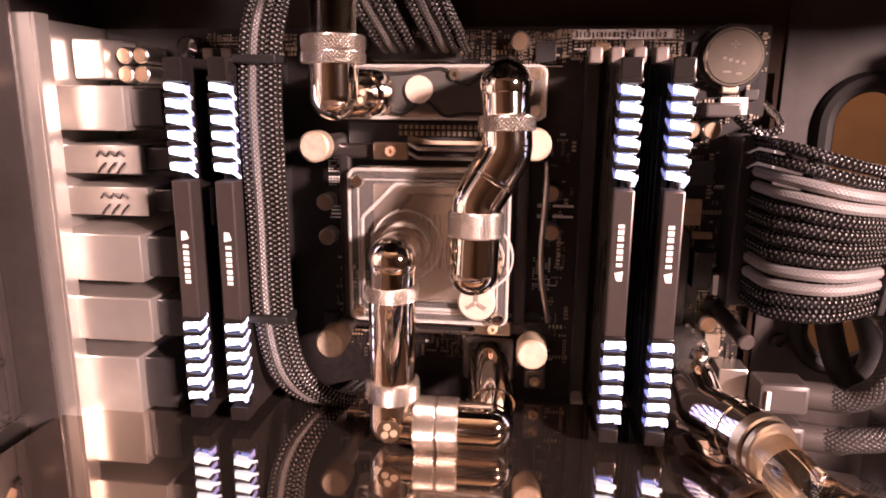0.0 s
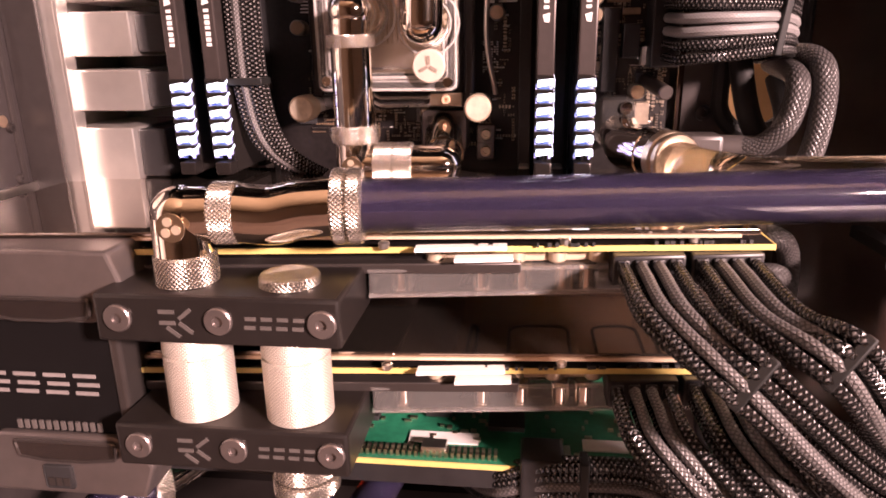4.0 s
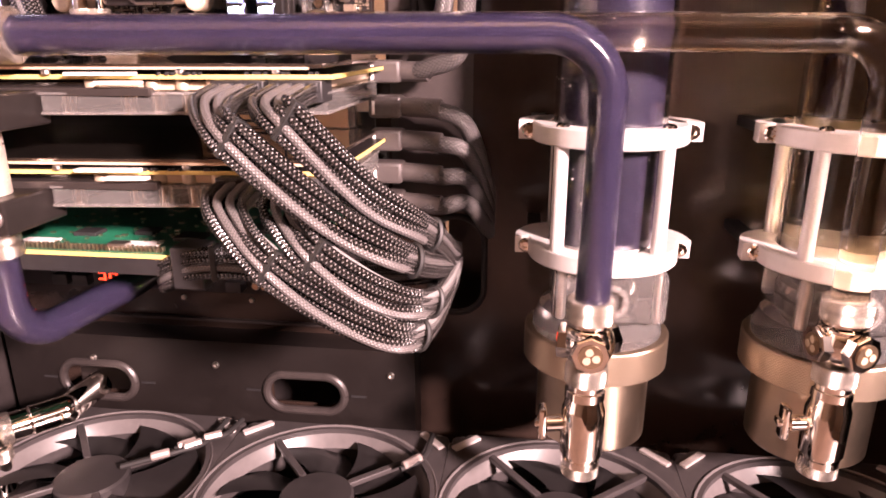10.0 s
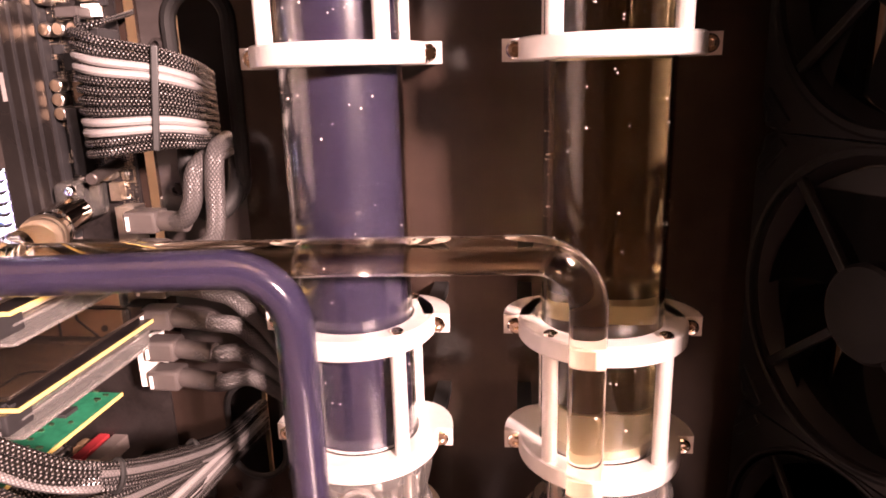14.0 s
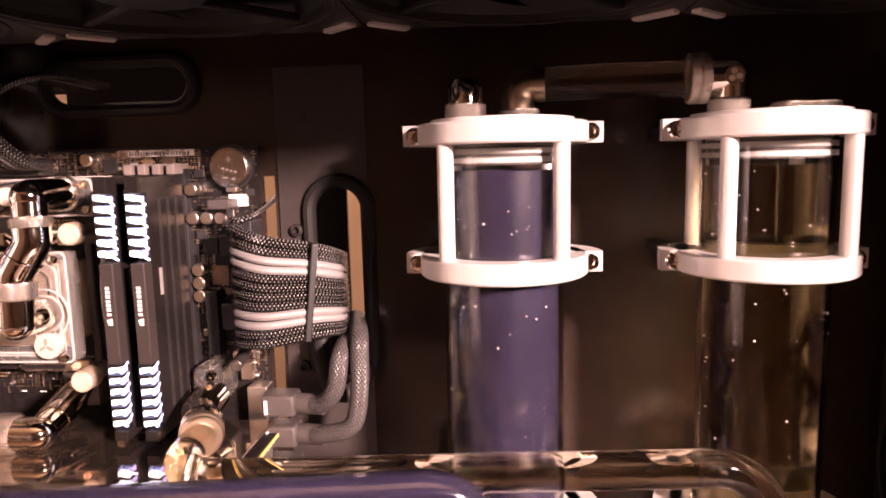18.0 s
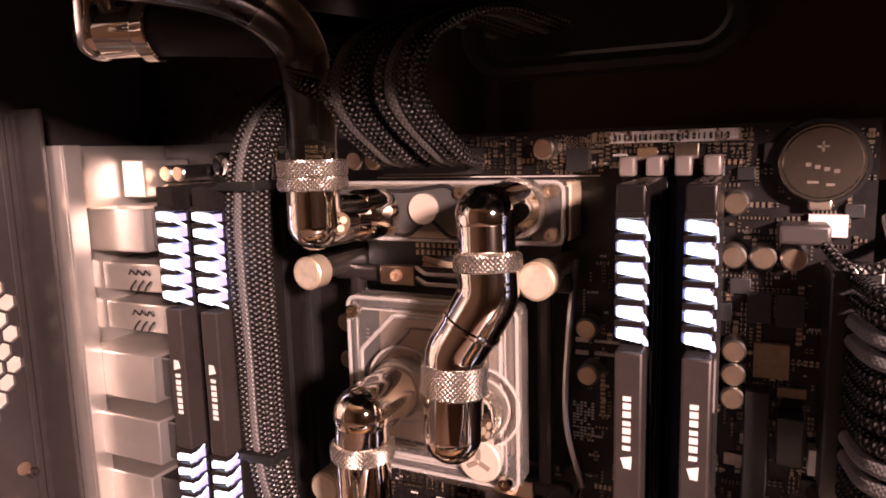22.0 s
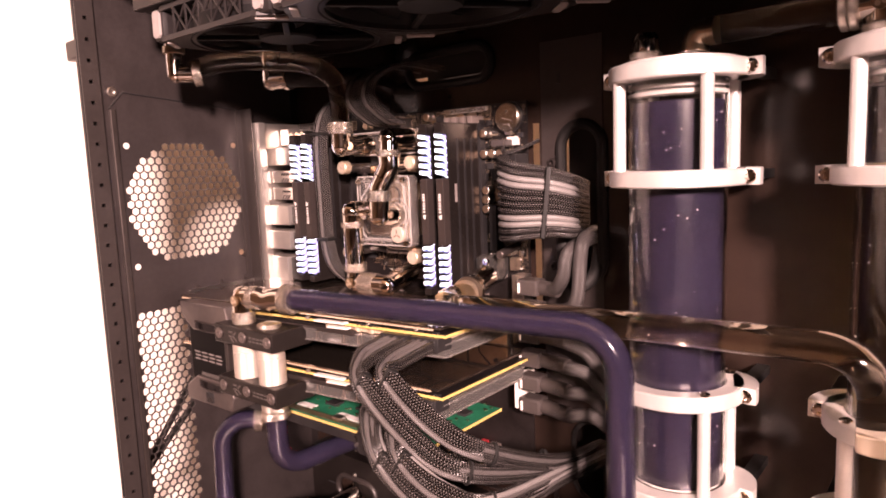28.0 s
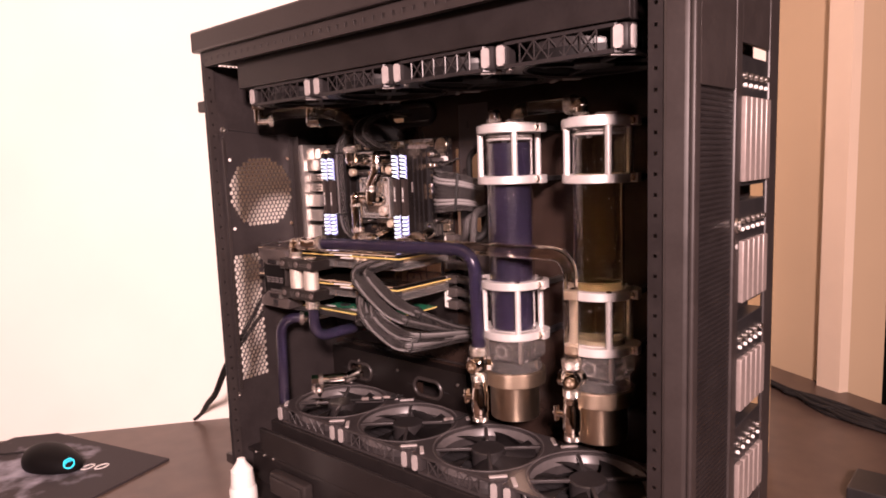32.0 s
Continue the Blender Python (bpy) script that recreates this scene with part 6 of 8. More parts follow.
# ---- graphics cards ----
def graphics_card(z, label, front, lean):
    """front: how near the long edge lies; lean: how much it recedes towards the case front."""
    card = thing("graphics_card", (-0.02, MY, z), label, "graphics card", "water-cooled graphics cards")
    X0, X1, Y0, Y1 = -0.160, 0.1240, front, 0.2640
    bm = B()
    box(bm, X0, X1, Y0 + 0.0006, Y1, z - 0.0008, z + 0.0008)
    part("board", bm, PCB, card)
    bm = B()
    box(bm, -0.128, X1 + 0.0005, Y0, Y0 + 0.0006, z - 0.0009, z + 0.0009)
    box(bm, X1, X1 + 0.0006, Y0, Y1, z - 0.0009, z + 0.0009)
    part("board_edge", bm, PCB_EDGE, card, "yellow cut edge of the board")
    bm = B()
    box(bm, X0 + 0.002, X1 - 0.004, Y0 + 0.002, Y1 - 0.004, z + 0.0034, z + 0.0054, 0.0005)
    part("backplate", bm, GLOSS, card, "mirror-black backplate")
    bm = B()
    box(bm, X0 + 0.005, X1 - 0.010, Y0 + 0.0012, Y0 + 0.003, z + 0.0030, z + 0.0040)
    part("backplate_edge", bm, NICKEL_PLATE, card)
    bm = B()
    box(bm, 0.020, X1 - 0.008, Y0 + 0.010, Y1 - 0.008, z - 0.0060, z - 0.0020, 0.0008)
    part("cold_plate", bm, NICKEL_PLATE, card)
    bm = B()
    box(bm, X0 + 0.03, 0.0195, Y0 + 0.010, Y1 - 0.008, z - 0.0060, z - 0.0020, 0.0008)
    part("shroud_plate", bm, GLOSS_BLACK, card)
    bm = B()
    box(bm, -0.002, X1 - 0.004, Y0 + 0.006, Y1 - 0.010, z - 0.0160, z - 0.0063, 0.0012)
    part("acrylic_top", bm, BLOCK_CLEAR, card)
    for a, b, c, d, e, f in ((-0.002, X1 - 0.004, Y0 + 0.0052, Y0 + 0.0066, z - 0.0160, z - 0.0146), (-0.002, X1 - 0.004, Y0 + 0.0052, Y0 + 0.0066, z - 0.0077, z - 0.0063),
                             (X1 - 0.0046, X1 - 0.0032, Y0 + 0.006, Y1 - 0.010, z - 0.0160, z - 0.0146), (X1 - 0.0046, X1 - 0.0032, Y0 + 0.006, Y1 - 0.010, z - 0.0077, z - 0.0063)):
        bm = B()
        box(bm, a, b, c, d, e, f, 0.0004)
        part("acrylic_edge", bm, ACRYLIC_EDGE, card, "pale machined acrylic edge")
    bm = B()
    box(bm, -0.10, 0.0465, Y0 + 0.0035, Y0 + 0.012, z - 0.0080, z - 0.0045, 0.0005)
    part("terminal_plate", bm, BRIDGE_GREY, card)
    for k, x in enumerate((0.008, 0.034, 0.047, 0.060, 0.068, 0.100)):
        bm = B()
        lathe(bm, (x, Y0 + 0.011, z - 0.0155), UP, disc_profile(0.008, 0.0034, 0.0005), 16)
        part("port_screw", bm, CHROME, card)
        bm = B()
        cyl(bm, (x + 0.011, Y0 + 0.010, z - 0.0060), (x + 0.011, Y0 + 0.010, z - 0.0012), 0.0030, 14)
        part("block_post", bm, PALE_METAL, card)
    for x in (0.004, 0.06, 0.10):
        bm = B()
        cyl(bm, (x, Y0 + 0.004, z + 0.0008), (x, Y0 + 0.004, z + 0.0034), 0.0018, 10)
        part("spacer", bm, STEEL, card)
    for x0, x1, dz in ((0.014, 0.042, 0.0014), (0.026, 0.044, -0.0022)):
        bm = B()
        box(bm, x0, x1, Y0 - 0.0006, Y0 + 0.004, z + dz - 0.0006, z + dz + 0.0006)
        part("white_connector", bm, WHITE_PLASTIC, card)
    bm = B()
    for k in range(26):
        x = rng.uniform(0.03, X1 - 0.004)
        w = rng.uniform(0.0006, 0.0016)
        box(bm, x, x + w, Y0 + 0.002, Y0 + 0.004, z + 0.0008, z + 0.0020)
    tagged(part("component_field", bm, CHIP, card), kind="stuff")
    for x0 in (0.0745, 0.0985):
        bm = B()
        box(bm, x0, x0 + 0.0222, Y0 - 0.003, Y0 + 0.014, z - 0.0105, z - 0.0012, 0.0008)
        part("power_socket", bm, PLASTIC, card)
        for k in range(4):
            bm = B()
            box(bm, x0 + 0.0012 + k * 0.0053, x0 + 0.0048 + k * 0.0053, Y0 - 0.0045, Y0 - 0.0029, z - 0.0058, z - 0.0022, 0.0004)
            part("plug_pin", bm, CHIP, card)
    # embossed coolant channels seen through the acrylic
    for x, w in ((0.026, 0.003), (0.042, 0.024), (0.076, 0.018), (0.100, 0.010)):
        bm = B()
        yy = Y0 + 0.02
        sweep(bm, bent_path([(x, yy, z - 0.0162), (x + w, yy, z - 0.0162), (x + w, yy + 0.05, z - 0.0162), (x, yy + 0.05, z - 0.0162), (x, yy + 0.001, z - 0.0162)], 0.006, 5), 0.0008, 6)
        part("channel_seal", bm, RUBBER, card)
    # rear bracket
    bm = B()
    box(bm, XR + 0.001, XR + 0.0025, 0.150, 0.270, z - 0.030, z + 0.006)
    part("slot_bracket", bm, STEEL, card)
    for ob in card.children:
        if ob.name.startswith("slot_bracket"):
            continue
        for v in ob.data.vertices:
            v.co.y += lean * max(v.co.x, -0.03) * -v.co.y / (MY - front)
    return card


graphics_card(0.3855, "upper graphics card with mirror-black backplate and clear water block", 0.1365, 0.14)
graphics_card(0.3455, "lower graphics card with clear water block", 0.1340, 0.12)

green = thing("expansion_card", (-0.02, MY, 0.308), "green circuit board with a yellow edge and metal pins", "circuit board")
GX0, GX1, GY0, GY1, GZ = -0.150, 0.1055, 0.1500, 0.2450, 0.3050
bm = B()
box(bm, GX0, GX1, GY0 + 0.0006, GY1, GZ - 0.0008, GZ + 0.0008)
part("board", bm, PCB_GREEN, green)
bm = B()
box(bm, GX0, GX1, GY0, GY0 + 0.0006, GZ - 0.0010, GZ + 0.0010)
box(bm, GX1, GX1 + 0.0006, GY0, GY1, GZ - 0.0010, GZ + 0.0010)
part("board_edge", bm, PCB_EDGE, green, "yellow cut edge of the board")
bm = B()
for i in range(62):
    for k in range(2):
        x = -0.096 + i * 0.0022
        box(bm, x, x + 0.0011, GY0 + 0.003 + k * 0.003, GY0 + 0.0045 + k * 0.003, GZ + 0.0008, GZ + 0.0030)
tagged(part("solder_field", bm, SOLDER, green), kind="stuff")
for x, y, w, d in ((0.035, 0.172, 0.014, 0.012), (0.010, 0.180, 0.010, 0.010), (-0.02, 0.175, 0.012, 0.010), (0.065, 0.19, 0.012, 0.014), (0.085, 0.215, 0.008, 0.010)):
    bm = B()
    box(bm, x, x + w, y, y + d, GZ + 0.0008, GZ + 0.0028, 0.0003)
    part("chip", bm, CHIP, green)
bm = B()
for _ in range(160):
    x, y = rng.uniform(-0.05, 0.098), rng.uniform(0.158, 0.25)
    w = rng.uniform(0.0008, 0.003)
    box(bm, x, x + w, y, y + rng.uniform(0.0008, 0.002), GZ + 0.0008, GZ + 0.0016)
tagged(part("component_field", bm, SOLDER, green), kind="stuff")
bm = B()
box(bm, GX0 + 0.004, 0.0460, GY0 + 0.0015, GY0 + 0.010, GZ - 0.0098, GZ - 0.0012, 0.0006)
part("edge_rail", bm, PLASTIC, green)
for x, w in ((0.006, 0.026), (-0.040, 0.018), (0.070, 0.016)):
    bm = B()
    box(bm, x, x + w, GY0 + 0.012, GY0 + 0.019, GZ + 0.0008, GZ + 0.0014)
    part("printed_label", bm, WHITE_INK, green)
for x in (0.012, 0.056):
    bm = B()
    box(bm, x, x + 0.009, GY0 + 0.004, GY0 + 0.010, GZ + 0.0008, GZ + 0.0044, 0.0004)
    part("metal_can", bm, STEEL, green)
bm = B()
box(bm, -0.02, 0.0, GY1, MY - 0.009, GZ - 0.0008, GZ + 0.0008)
part("edge_contacts", bm, GOLD, green)
bm = B()
box(bm, 0.0475, 0.0625, 0.146, 0.162, GZ - 0.014, GZ + 0.006, 0.0012)
part("ribbon_plug", bm, PLASTIC, green)

def dash_mark(parent, mat, x, y, z, w, h, n):
    """A small plain shape of thin level bars, lying on a face that looks along -y."""
    t = h / (2.4 * n - 1.4)
    for k in range(n):
        bm = B()
        box(bm, x + 0.12 * w * (k % 2), x + w - 0.10 * w * ((k + 1) % 2), y - 0.0004, y, z + k * 2.4 * t, z + k * 2.4 * t + t)
        part("mark", bm, mat, parent)


# ---- terminal bridge between the cards ----
term = thing("terminal_bridge", (-0.039, 0.135, 0.35), "pair of dark metal port bars joined by knurled nickel cylinders", "port block")
for z0, z1 in ((0.3650, 0.3800), (0.3230, 0.3378)):
    bm = B()
    box(bm, -0.0765, -0.0030, 0.1150, 0.1520, z0, z1, 0.0012)
    bar = part("port_bar", bm, BAR_DARK, term)
    for x in (-0.0690, -0.0385, -0.0082):
        bm = B()
        lathe(bm, (x, 0.1152, (z0 + z1) / 2 + 0.0003), (0, -1, 0), [(0, 0), (0, 0.0042), (0.0010, 0.0042), (0.0014, 0.0038), (0.0014, 0.0016), (0.0004, 0.0014), (0.0004, 0)], 24)
        part("bolt", bm, CAP_METAL, bar, "round hex-socket bolt")
    zc = (z0 + z1) / 2
    for dx, dz, tilt in ((-0.0560, 0.0026, 0), (-0.0560, -0.0008, 0), (-0.0505, 0.0020, -38), (-0.0505, -0.0022, 38), (-0.0545, -0.0036, 38)):
        bm = B()
        box(bm, -0.0024, 0.0024, -0.0003, 0.0003, -0.0006, 0.0006, 0, Matrix.Translation((dx + 0.002, 0.1150, zc + dz)) @ Matrix.Rotation(math.radians(tilt), 4, "Y"))
        part("mark", bm, PRINT_DIM, bar)
    for k in range(4):
        dash_mark(bar, PRINT_DIM, -0.0310 + k * 0.0047, 0.1151, zc - 0.0020, 0.0036, 0.0038, 2)
for x in (-0.0525, -0.0210):
    bm = B()
    lathe(bm, (x, 0.1270, 0.3375), UP, [(0, 0), (0, 0.0098), (0.0006, 0.0104), (0.0205, 0.0104), (0.0208, 0.0097), (0.0214, 0.0097), (0.0217, 0.0104), (0.0274, 0.0100), (0.0276, 0)], 48)
    part("link_cylinder", bm, KNURL_FINE, term, "knurled nickel link")
for x, z0, z1, r in ((-0.0525, 0.3800, 0.3895, 0.0092), (-0.0210, 0.3800, 0.3835, 0.0090), (-0.0525, 0.3205, 0.3230, 0.0080), (-0.0210, 0.3165, 0.3230, 0.0102), (-0.0210, 0.3105, 0.3160, 0.0108)):
    ring(term, (x, 0.1270, z0), (x, 0.1270, z1), r)

gpu_fit = thing("rotary_elbow_fitting", (-0.045, 0.127, 0.40), "polished nickel rotary elbow with knurled rings on the port bar", "tube fitting")
elbow(gpu_fit, (-0.0525, 0.1270, 0.3890), (-0.0525, 0.1275, 0.4005), (-0.0430, 0.1290, 0.4005), 0.0086, 0.006)
logo_disc(gpu_fit, (-0.0510, 0.1185, 0.3990), (0, -1, 0), 0.0042)
ring(gpu_fit, (-0.0430, 0.1290, 0.4008), (-0.0355, 0.1300, 0.4008), 0.0093)
pipe(gpu_fit, smooth_path([(-0.0358, 0.1300, 0.4008), (-0.0260, 0.1310, 0.4000), (-0.0180, 0.1322, 0.4015), (-0.0080, 0.1335, 0.4022)], 6), 0.0088, name="body")
ring(gpu_fit, (-0.0082, 0.1335, 0.4022), (-0.0042, 0.1340, 0.4022), 0.0112)
ring(gpu_fit, (-0.0038, 0.1340, 0.4022), (0.0005, 0.1345, 0.4022), 0.0112)

# ---- the two long tubes ----
def coolant_tube(owner, pts):
    bm = B()
    sweep(bm, pts, 0.0066, 20)
    part("coolant", bm, PURPLE, owner, "purple coolant")
    bm = B()
    sweep(bm, pts, 0.0080, 24)
    wall = part("tube_wall", bm, WALL_CLEAR, owner, "clear tube wall")
    wall.visible_shadow = False


purple_tube = thing("purple_coolant_tube", (0.12, 0.15, 0.402), "glossy purple bent coolant tube", "coolant tube")
coolant_tube(purple_tube, bent_path([(-0.002, 0.1342, 0.4022), (0.2390, 0.1660, 0.4030), (0.2385, 0.1700, 0.2820)], 0.026, 16))
clear_tube = thing("clear_coolant_tube", (0.25, 0.19, 0.403), "clear bent coolant tube", "coolant tube")
clear_pipe(clear_tube, bent_path([(0.1030, 0.2100, 0.4040), (0.1075, 0.1660, 0.4040), (0.3560, 0.1860, 0.4030), (0.3560, 0.1860, 0.2840)], 0.024, 14))
for at, pts in ((-0.021, [(-0.0210, 0.1270, 0.3150), (-0.0215, 0.1285, 0.2680), (-0.0080, 0.1900, 0.2720), (0.0050, 0.2780, 0.2800)]),):
    t = thing("purple_coolant_tube", (at, 0.13, 0.29), "short purple tube bending to the back", "coolant tube")
    coolant_tube(t, bent_path(pts, 0.020, 14))
left_tube = thing("purple_coolant_tube", (-0.115, 0.14, 0.2), "purple tube running down beside the rear panel", "coolant tube")
coolant_tube(left_tube, bent_path([(-0.0975, 0.1640, 0.2800), (-0.1195, 0.1400, 0.2820), (-0.1160, 0.1330, 0.0780)], 0.022, 14))
ring(left_tube, (-0.0955, 0.1662, 0.2798), (-0.1000, 0.1612, 0.2802), 0.0110)
pipe(left_tube, [(-0.0960, 0.1656, 0.2800), (-0.0820, 0.1900, 0.2830), (-0.0780, 0.2803, 0.2870)], 0.0075, CHROME, "neck")

floor_fit = thing("floor_fitting", (-0.1, 0.21, 0.17), "row of polished nickel fittings above the lower radiator", "tube fitting")
pipe(floor_fit, [(-0.1175, 0.1985, 0.1260), (-0.1175, 0.1985, 0.1600)], 0.0088, name="stem")
ring(floor_fit, (-0.1175, 0.1985, 0.1490), (-0.1175, 0.1985, 0.1575), 0.0104)
p, q = Vector((-0.1195, 0.1960, 0.1675)), Vector((-0.0890, 0.2300, 0.1685))
d = (q - p).normalized()
bm = B()
lathe(bm, p - d * 0.005, d, [(0, 0), (0, 0.0088), (0.0010, 0.0100), (0.0110, 0.0100), (0.0120, 0.0088), (0.0120, 0)], 8)
part("hex_nut", bm, CHROME, floor_fit)
bm = B()
bmesh.ops.create_uvsphere(bm, u_segments=28, v_segments=18, radius=0.0098, matrix=Matrix.Translation((-0.1175, 0.1985, 0.1640)))
for f in bm.faces:
    f.smooth = True
part("dome", bm, CHROME, floor_fit)
ring(floor_fit, p + d * 0.0080, p + d * 0.0145, 0.0104)
pipe(floor_fit, [p + d * 0.0140, p + d * 0.0240, p + d * 0.0250], [0.0092, 0.0092, 0.0084], name="body")
ring(floor_fit, p + d * 0.0250, p + d * 0.0300, 0.0098, CHROME, "collar_ring")
elbow(floor_fit, p + d * 0.0290, q, q + Vector((0.0030, 0.0330, 0.0020)), 0.0096)
logo_disc(floor_fit, q + Vector((0.0010, -0.0096, 0.0)), (0.1, -1, 0), 0.0040)

# ---- reservoirs on their pumps ----
def rod_ring(parent, c, z, th, name="clamp_ring"):
    """A round clamp with two ears that hold the bracket screws."""
    bm = B()
    n, ro, ri = 48, 0.0392, 0.0290
    lo, hi = z - th / 2, z + th / 2
    lathe(bm, (c[0], c[1], lo), UP, [(0, ri), (0, ro - 0.0008), (0.0008, ro), (th - 0.0008, ro), (th, ro - 0.0008), (th, ri), (0, ri)], n)
    r = part(name, bm, ALU, parent, "white aluminium clamp ring")
    for s in (-1, 1):
        bm = B()
        plan_ear = [(0.0340, -0.0005), (0.0462, -0.0005)] + [(0.0250 + 0.0212 * math.cos(a * math.pi / 16), 0.0020 + 0.0270 * math.sin(a * math.pi / 16)) for a in range(9)]
        f0 = [bm.verts.new((c[0] + s * x, c[1] + y, lo)) for x, y in plan_ear]
        f1 = [bm.verts.new((c[0] + s * x, c[1] + y, hi)) for x, y in plan_ear]
        bm.faces.new(f0)
        bm.faces.new(f1)
        for i in range(len(f0)):
            j = (i + 1) % len(f0)
            bm.faces.new((f0[i], f0[j], f1[j], f1[i]))
        part("ear", bm, ALU, r)
        bm = B()
        lathe(bm, (c[0] + s * 0.0405, c[1] - 0.0005, z), (0, -1, 0), [(0, 0), (0, 0.0040), (0.0018, 0.0040), (0.0026, 0.0032), (0.0028, 0.0018), (0.0012, 0.0015), (0.0012, 0)], 20)
        part("ear_screw", bm, CHROME, r)
        bm = B()
        box(bm, c[0] + s * 0.0360 - 0.004, c[0] + s * 0.0360 + 0.004, c[1] + 0.0150, YT, lo + 0.002, hi - 0.002)
        part("bracket_leg", bm, COMB, r)
    return r


def reservoir(cx, cy, liquid, label, cage_zs):
    res = thing("reservoir", (cx, cy, 0.29), label, "reservoir", "tall coolant reservoirs")
    top, c2, c1, low = cage_zs
    c = (cx, cy)
    for z in cage_zs:
        rod_ring(res, c, z, 0.0095)
    for z0, z1 in ((c2, top), (low, c1)):
        for a in (45, 135, 225, 315):
            x, y = cx + 0.0352 * math.cos(math.radians(a)), cy + 0.0352 * math.sin(math.radians(a))
            bm = B()
            cyl(bm, (x, y, z0 + 0.004), (x, y, z1 - 0.004), 0.0036, 20)
            part("rod", bm, ALU, res, "white aluminium rod")
            if z1 == c1:
                bm = B()
                lathe(bm, (x, y, z1 + 0.0047), UP, [(0, 0), (0, 0.0034), (0.0010, 0.0032), (0.0019, 0.0020), (0.0020, 0.0010), (0.0010, 0.0010), (0.0010, 0)], 20)
                part("rod_screw", bm, CHROME, res)
    bm = B()
    lathe(bm, (cx, cy, low), UP, [(0, 0.0282), (0, 0.0260), (top - low, 0.0260), (top - low, 0.0282), (0, 0.0282)], 48)
    glass = part("glass_tube", bm, GLASSWALL, res, "clear glass tube")
    glass.visible_shadow = False
    fill = top - 0.0165
    bm = B()
    cyl(bm, (cx, cy, low + 0.005), (cx, cy, fill), 0.0257, 48, 0.0004)
    part("liquid", bm, liquid, res)
    for z in (top - 0.009, top - 0.013):
        bm = B()
        lathe(bm, (cx, cy, z), UP, [(0, 0.0240), (0, 0.0262), (0.0022, 0.0262), (0.0022, 0.0240)], 40)
        part("seal", bm, FROST, res)
    bm = B()
    lathe(bm, (cx, cy, top + 0.004), UP, [(0, 0), (0, 0.033), (0.0025, 0.033), (0.0025, 0)], 40)
    part("cap", bm, ALU, res)
    bm = B()
    lathe(bm, (cx, cy, top - 0.014), UP, [(0, 0.0), (0, 0.0253), (0.0176, 0.0253), (0.0176, 0)], 40)
    part("cap_insert", bm, HEAD_CLEAR, res, "clear acrylic plug in the tube's end")
    bm = B()
    lathe(bm, (cx, cy, low + 0.004), UP, [(0, 0), (0, 0.0256), (0.006, 0.0256), (0.006, 0)], 40)
    part("end_plug", bm, FROST, res)
    for dx in (0.0085, 0.020) if cx > 0.3 else (0.0085,):
        ring(res, (cx + dx, cy - 0.004, top + 0.006), (cx + dx, cy - 0.004, top + 0.0105), 0.0088)
    # pump head: clear block, knurled collar, metal can
    bm = B()
    box(bm, cx - 0.026, cx + 0.032, cy - 0.030, cy + 0.026, low - 0.0330, low - 0.0048, 0.004)
    head = part("pump_head", bm, HEAD_CLEAR, res, "clear acrylic pump head")
    bm = B()
    lathe(bm, (cx + 0.0035, cy - 0.0302, low - 0.0200), (0, -1, 0), [(0, 0.0060), (0, 0.0088), (0.0022, 0.0086), (0.0022, 0.0062), (0, 0.0060)], 28)
    part("port_ring", bm, ACRYLIC_EDGE, head)
    bm = B()
    lathe(bm, (cx, cy, low - 0.0300), UP, [(0, 0.0), (0, 0.0200), (0.010, 0.0205), (0.0215, 0.0120), (0.0215, 0.0)], 32)
    part("pump_chamber", bm, CLEAR, head)
    for sx, sy in ((-0.021, -0.024), (0.027, -0.024)):
        bm = B()
        cyl(bm, (cx + sx, cy + sy, low - 0.0320), (cx + sx, cy + sy, low - 0.0070), 0.0022, 12)
        part("head_bolt", bm, STEEL, head)
    bm = B()
    lathe(bm, (cx, cy, low - 0.0640), UP, [(0, 0.028), (0, 0.0385), (0.0008, 0.0393), (0.0172, 0.0393), (0.018, 0.0385), (0.018, 0.030)], 60)
    part("collar", bm, BRASS, res, "knurled gold collar")
    bm = B()
    lathe(bm, (cx, cy, low - 0.0458), UP, [(0, 0), (0, 0.0352), (0.0040, 0.0350), (0.0125, 0.0315), (0.0126, 0)], 48)
    part("flange", bm, HEAD_CLEAR, res, "clear acrylic flange")
    bm = B()
    lathe(bm, (cx, cy, low - 0.0500), UP, [(0, 0), (0, 0.0340), (0.0038, 0.0340), (0.0038, 0)], 40)
    part("pump_top", bm, PLASTIC, res)
    bm = B()
    lathe(bm, (cx, cy, low - 0.1080), UP, [(0, 0), (0, 0.0300), (0.001, 0.0308), (0.0445, 0.0308), (0.0445, 0)], 48)
    part("pump_can", bm, GOLD, res, "satin gold pump body")
    # bubbles that cling to the inside of the glass
    rng = random.Random(int(cx * 1e4))
    bm = B()
    for k in range(70):
        a = math.radians(rng.uniform(180, 360))
        z = rng.choice((rng.uniform(c2 + 0.006, fill - 0.002), rng.uniform(c1 + 0.006, c2 - 0.006), rng.uniform(low + 0.012, c1 - 0.006)))
        bmesh.ops.create_icosphere(bm, subdivisions=1, radius=rng.uniform(0.00025, 0.0006), matrix=Matrix.Translation((cx + 0.0260 * math.cos(a), cy + 0.0260 * math.sin(a), z)))
    tagged(part("bubble_film", bm, BUBBLE, res), kind="stuff")
    return res


ZS = (0.5430, 0.4830, 0.3560, 0.2940)
R1, R2 = (0.2475, 0.2300), (0.3665, 0.2300)
reservoir(*R1, LIQUID, "tall reservoir filled with purple coolant in white clamps", ZS)
reservoir(*R2, AMBER, "tall reservoir filled with clear amber coolant in white clamps", ZS)

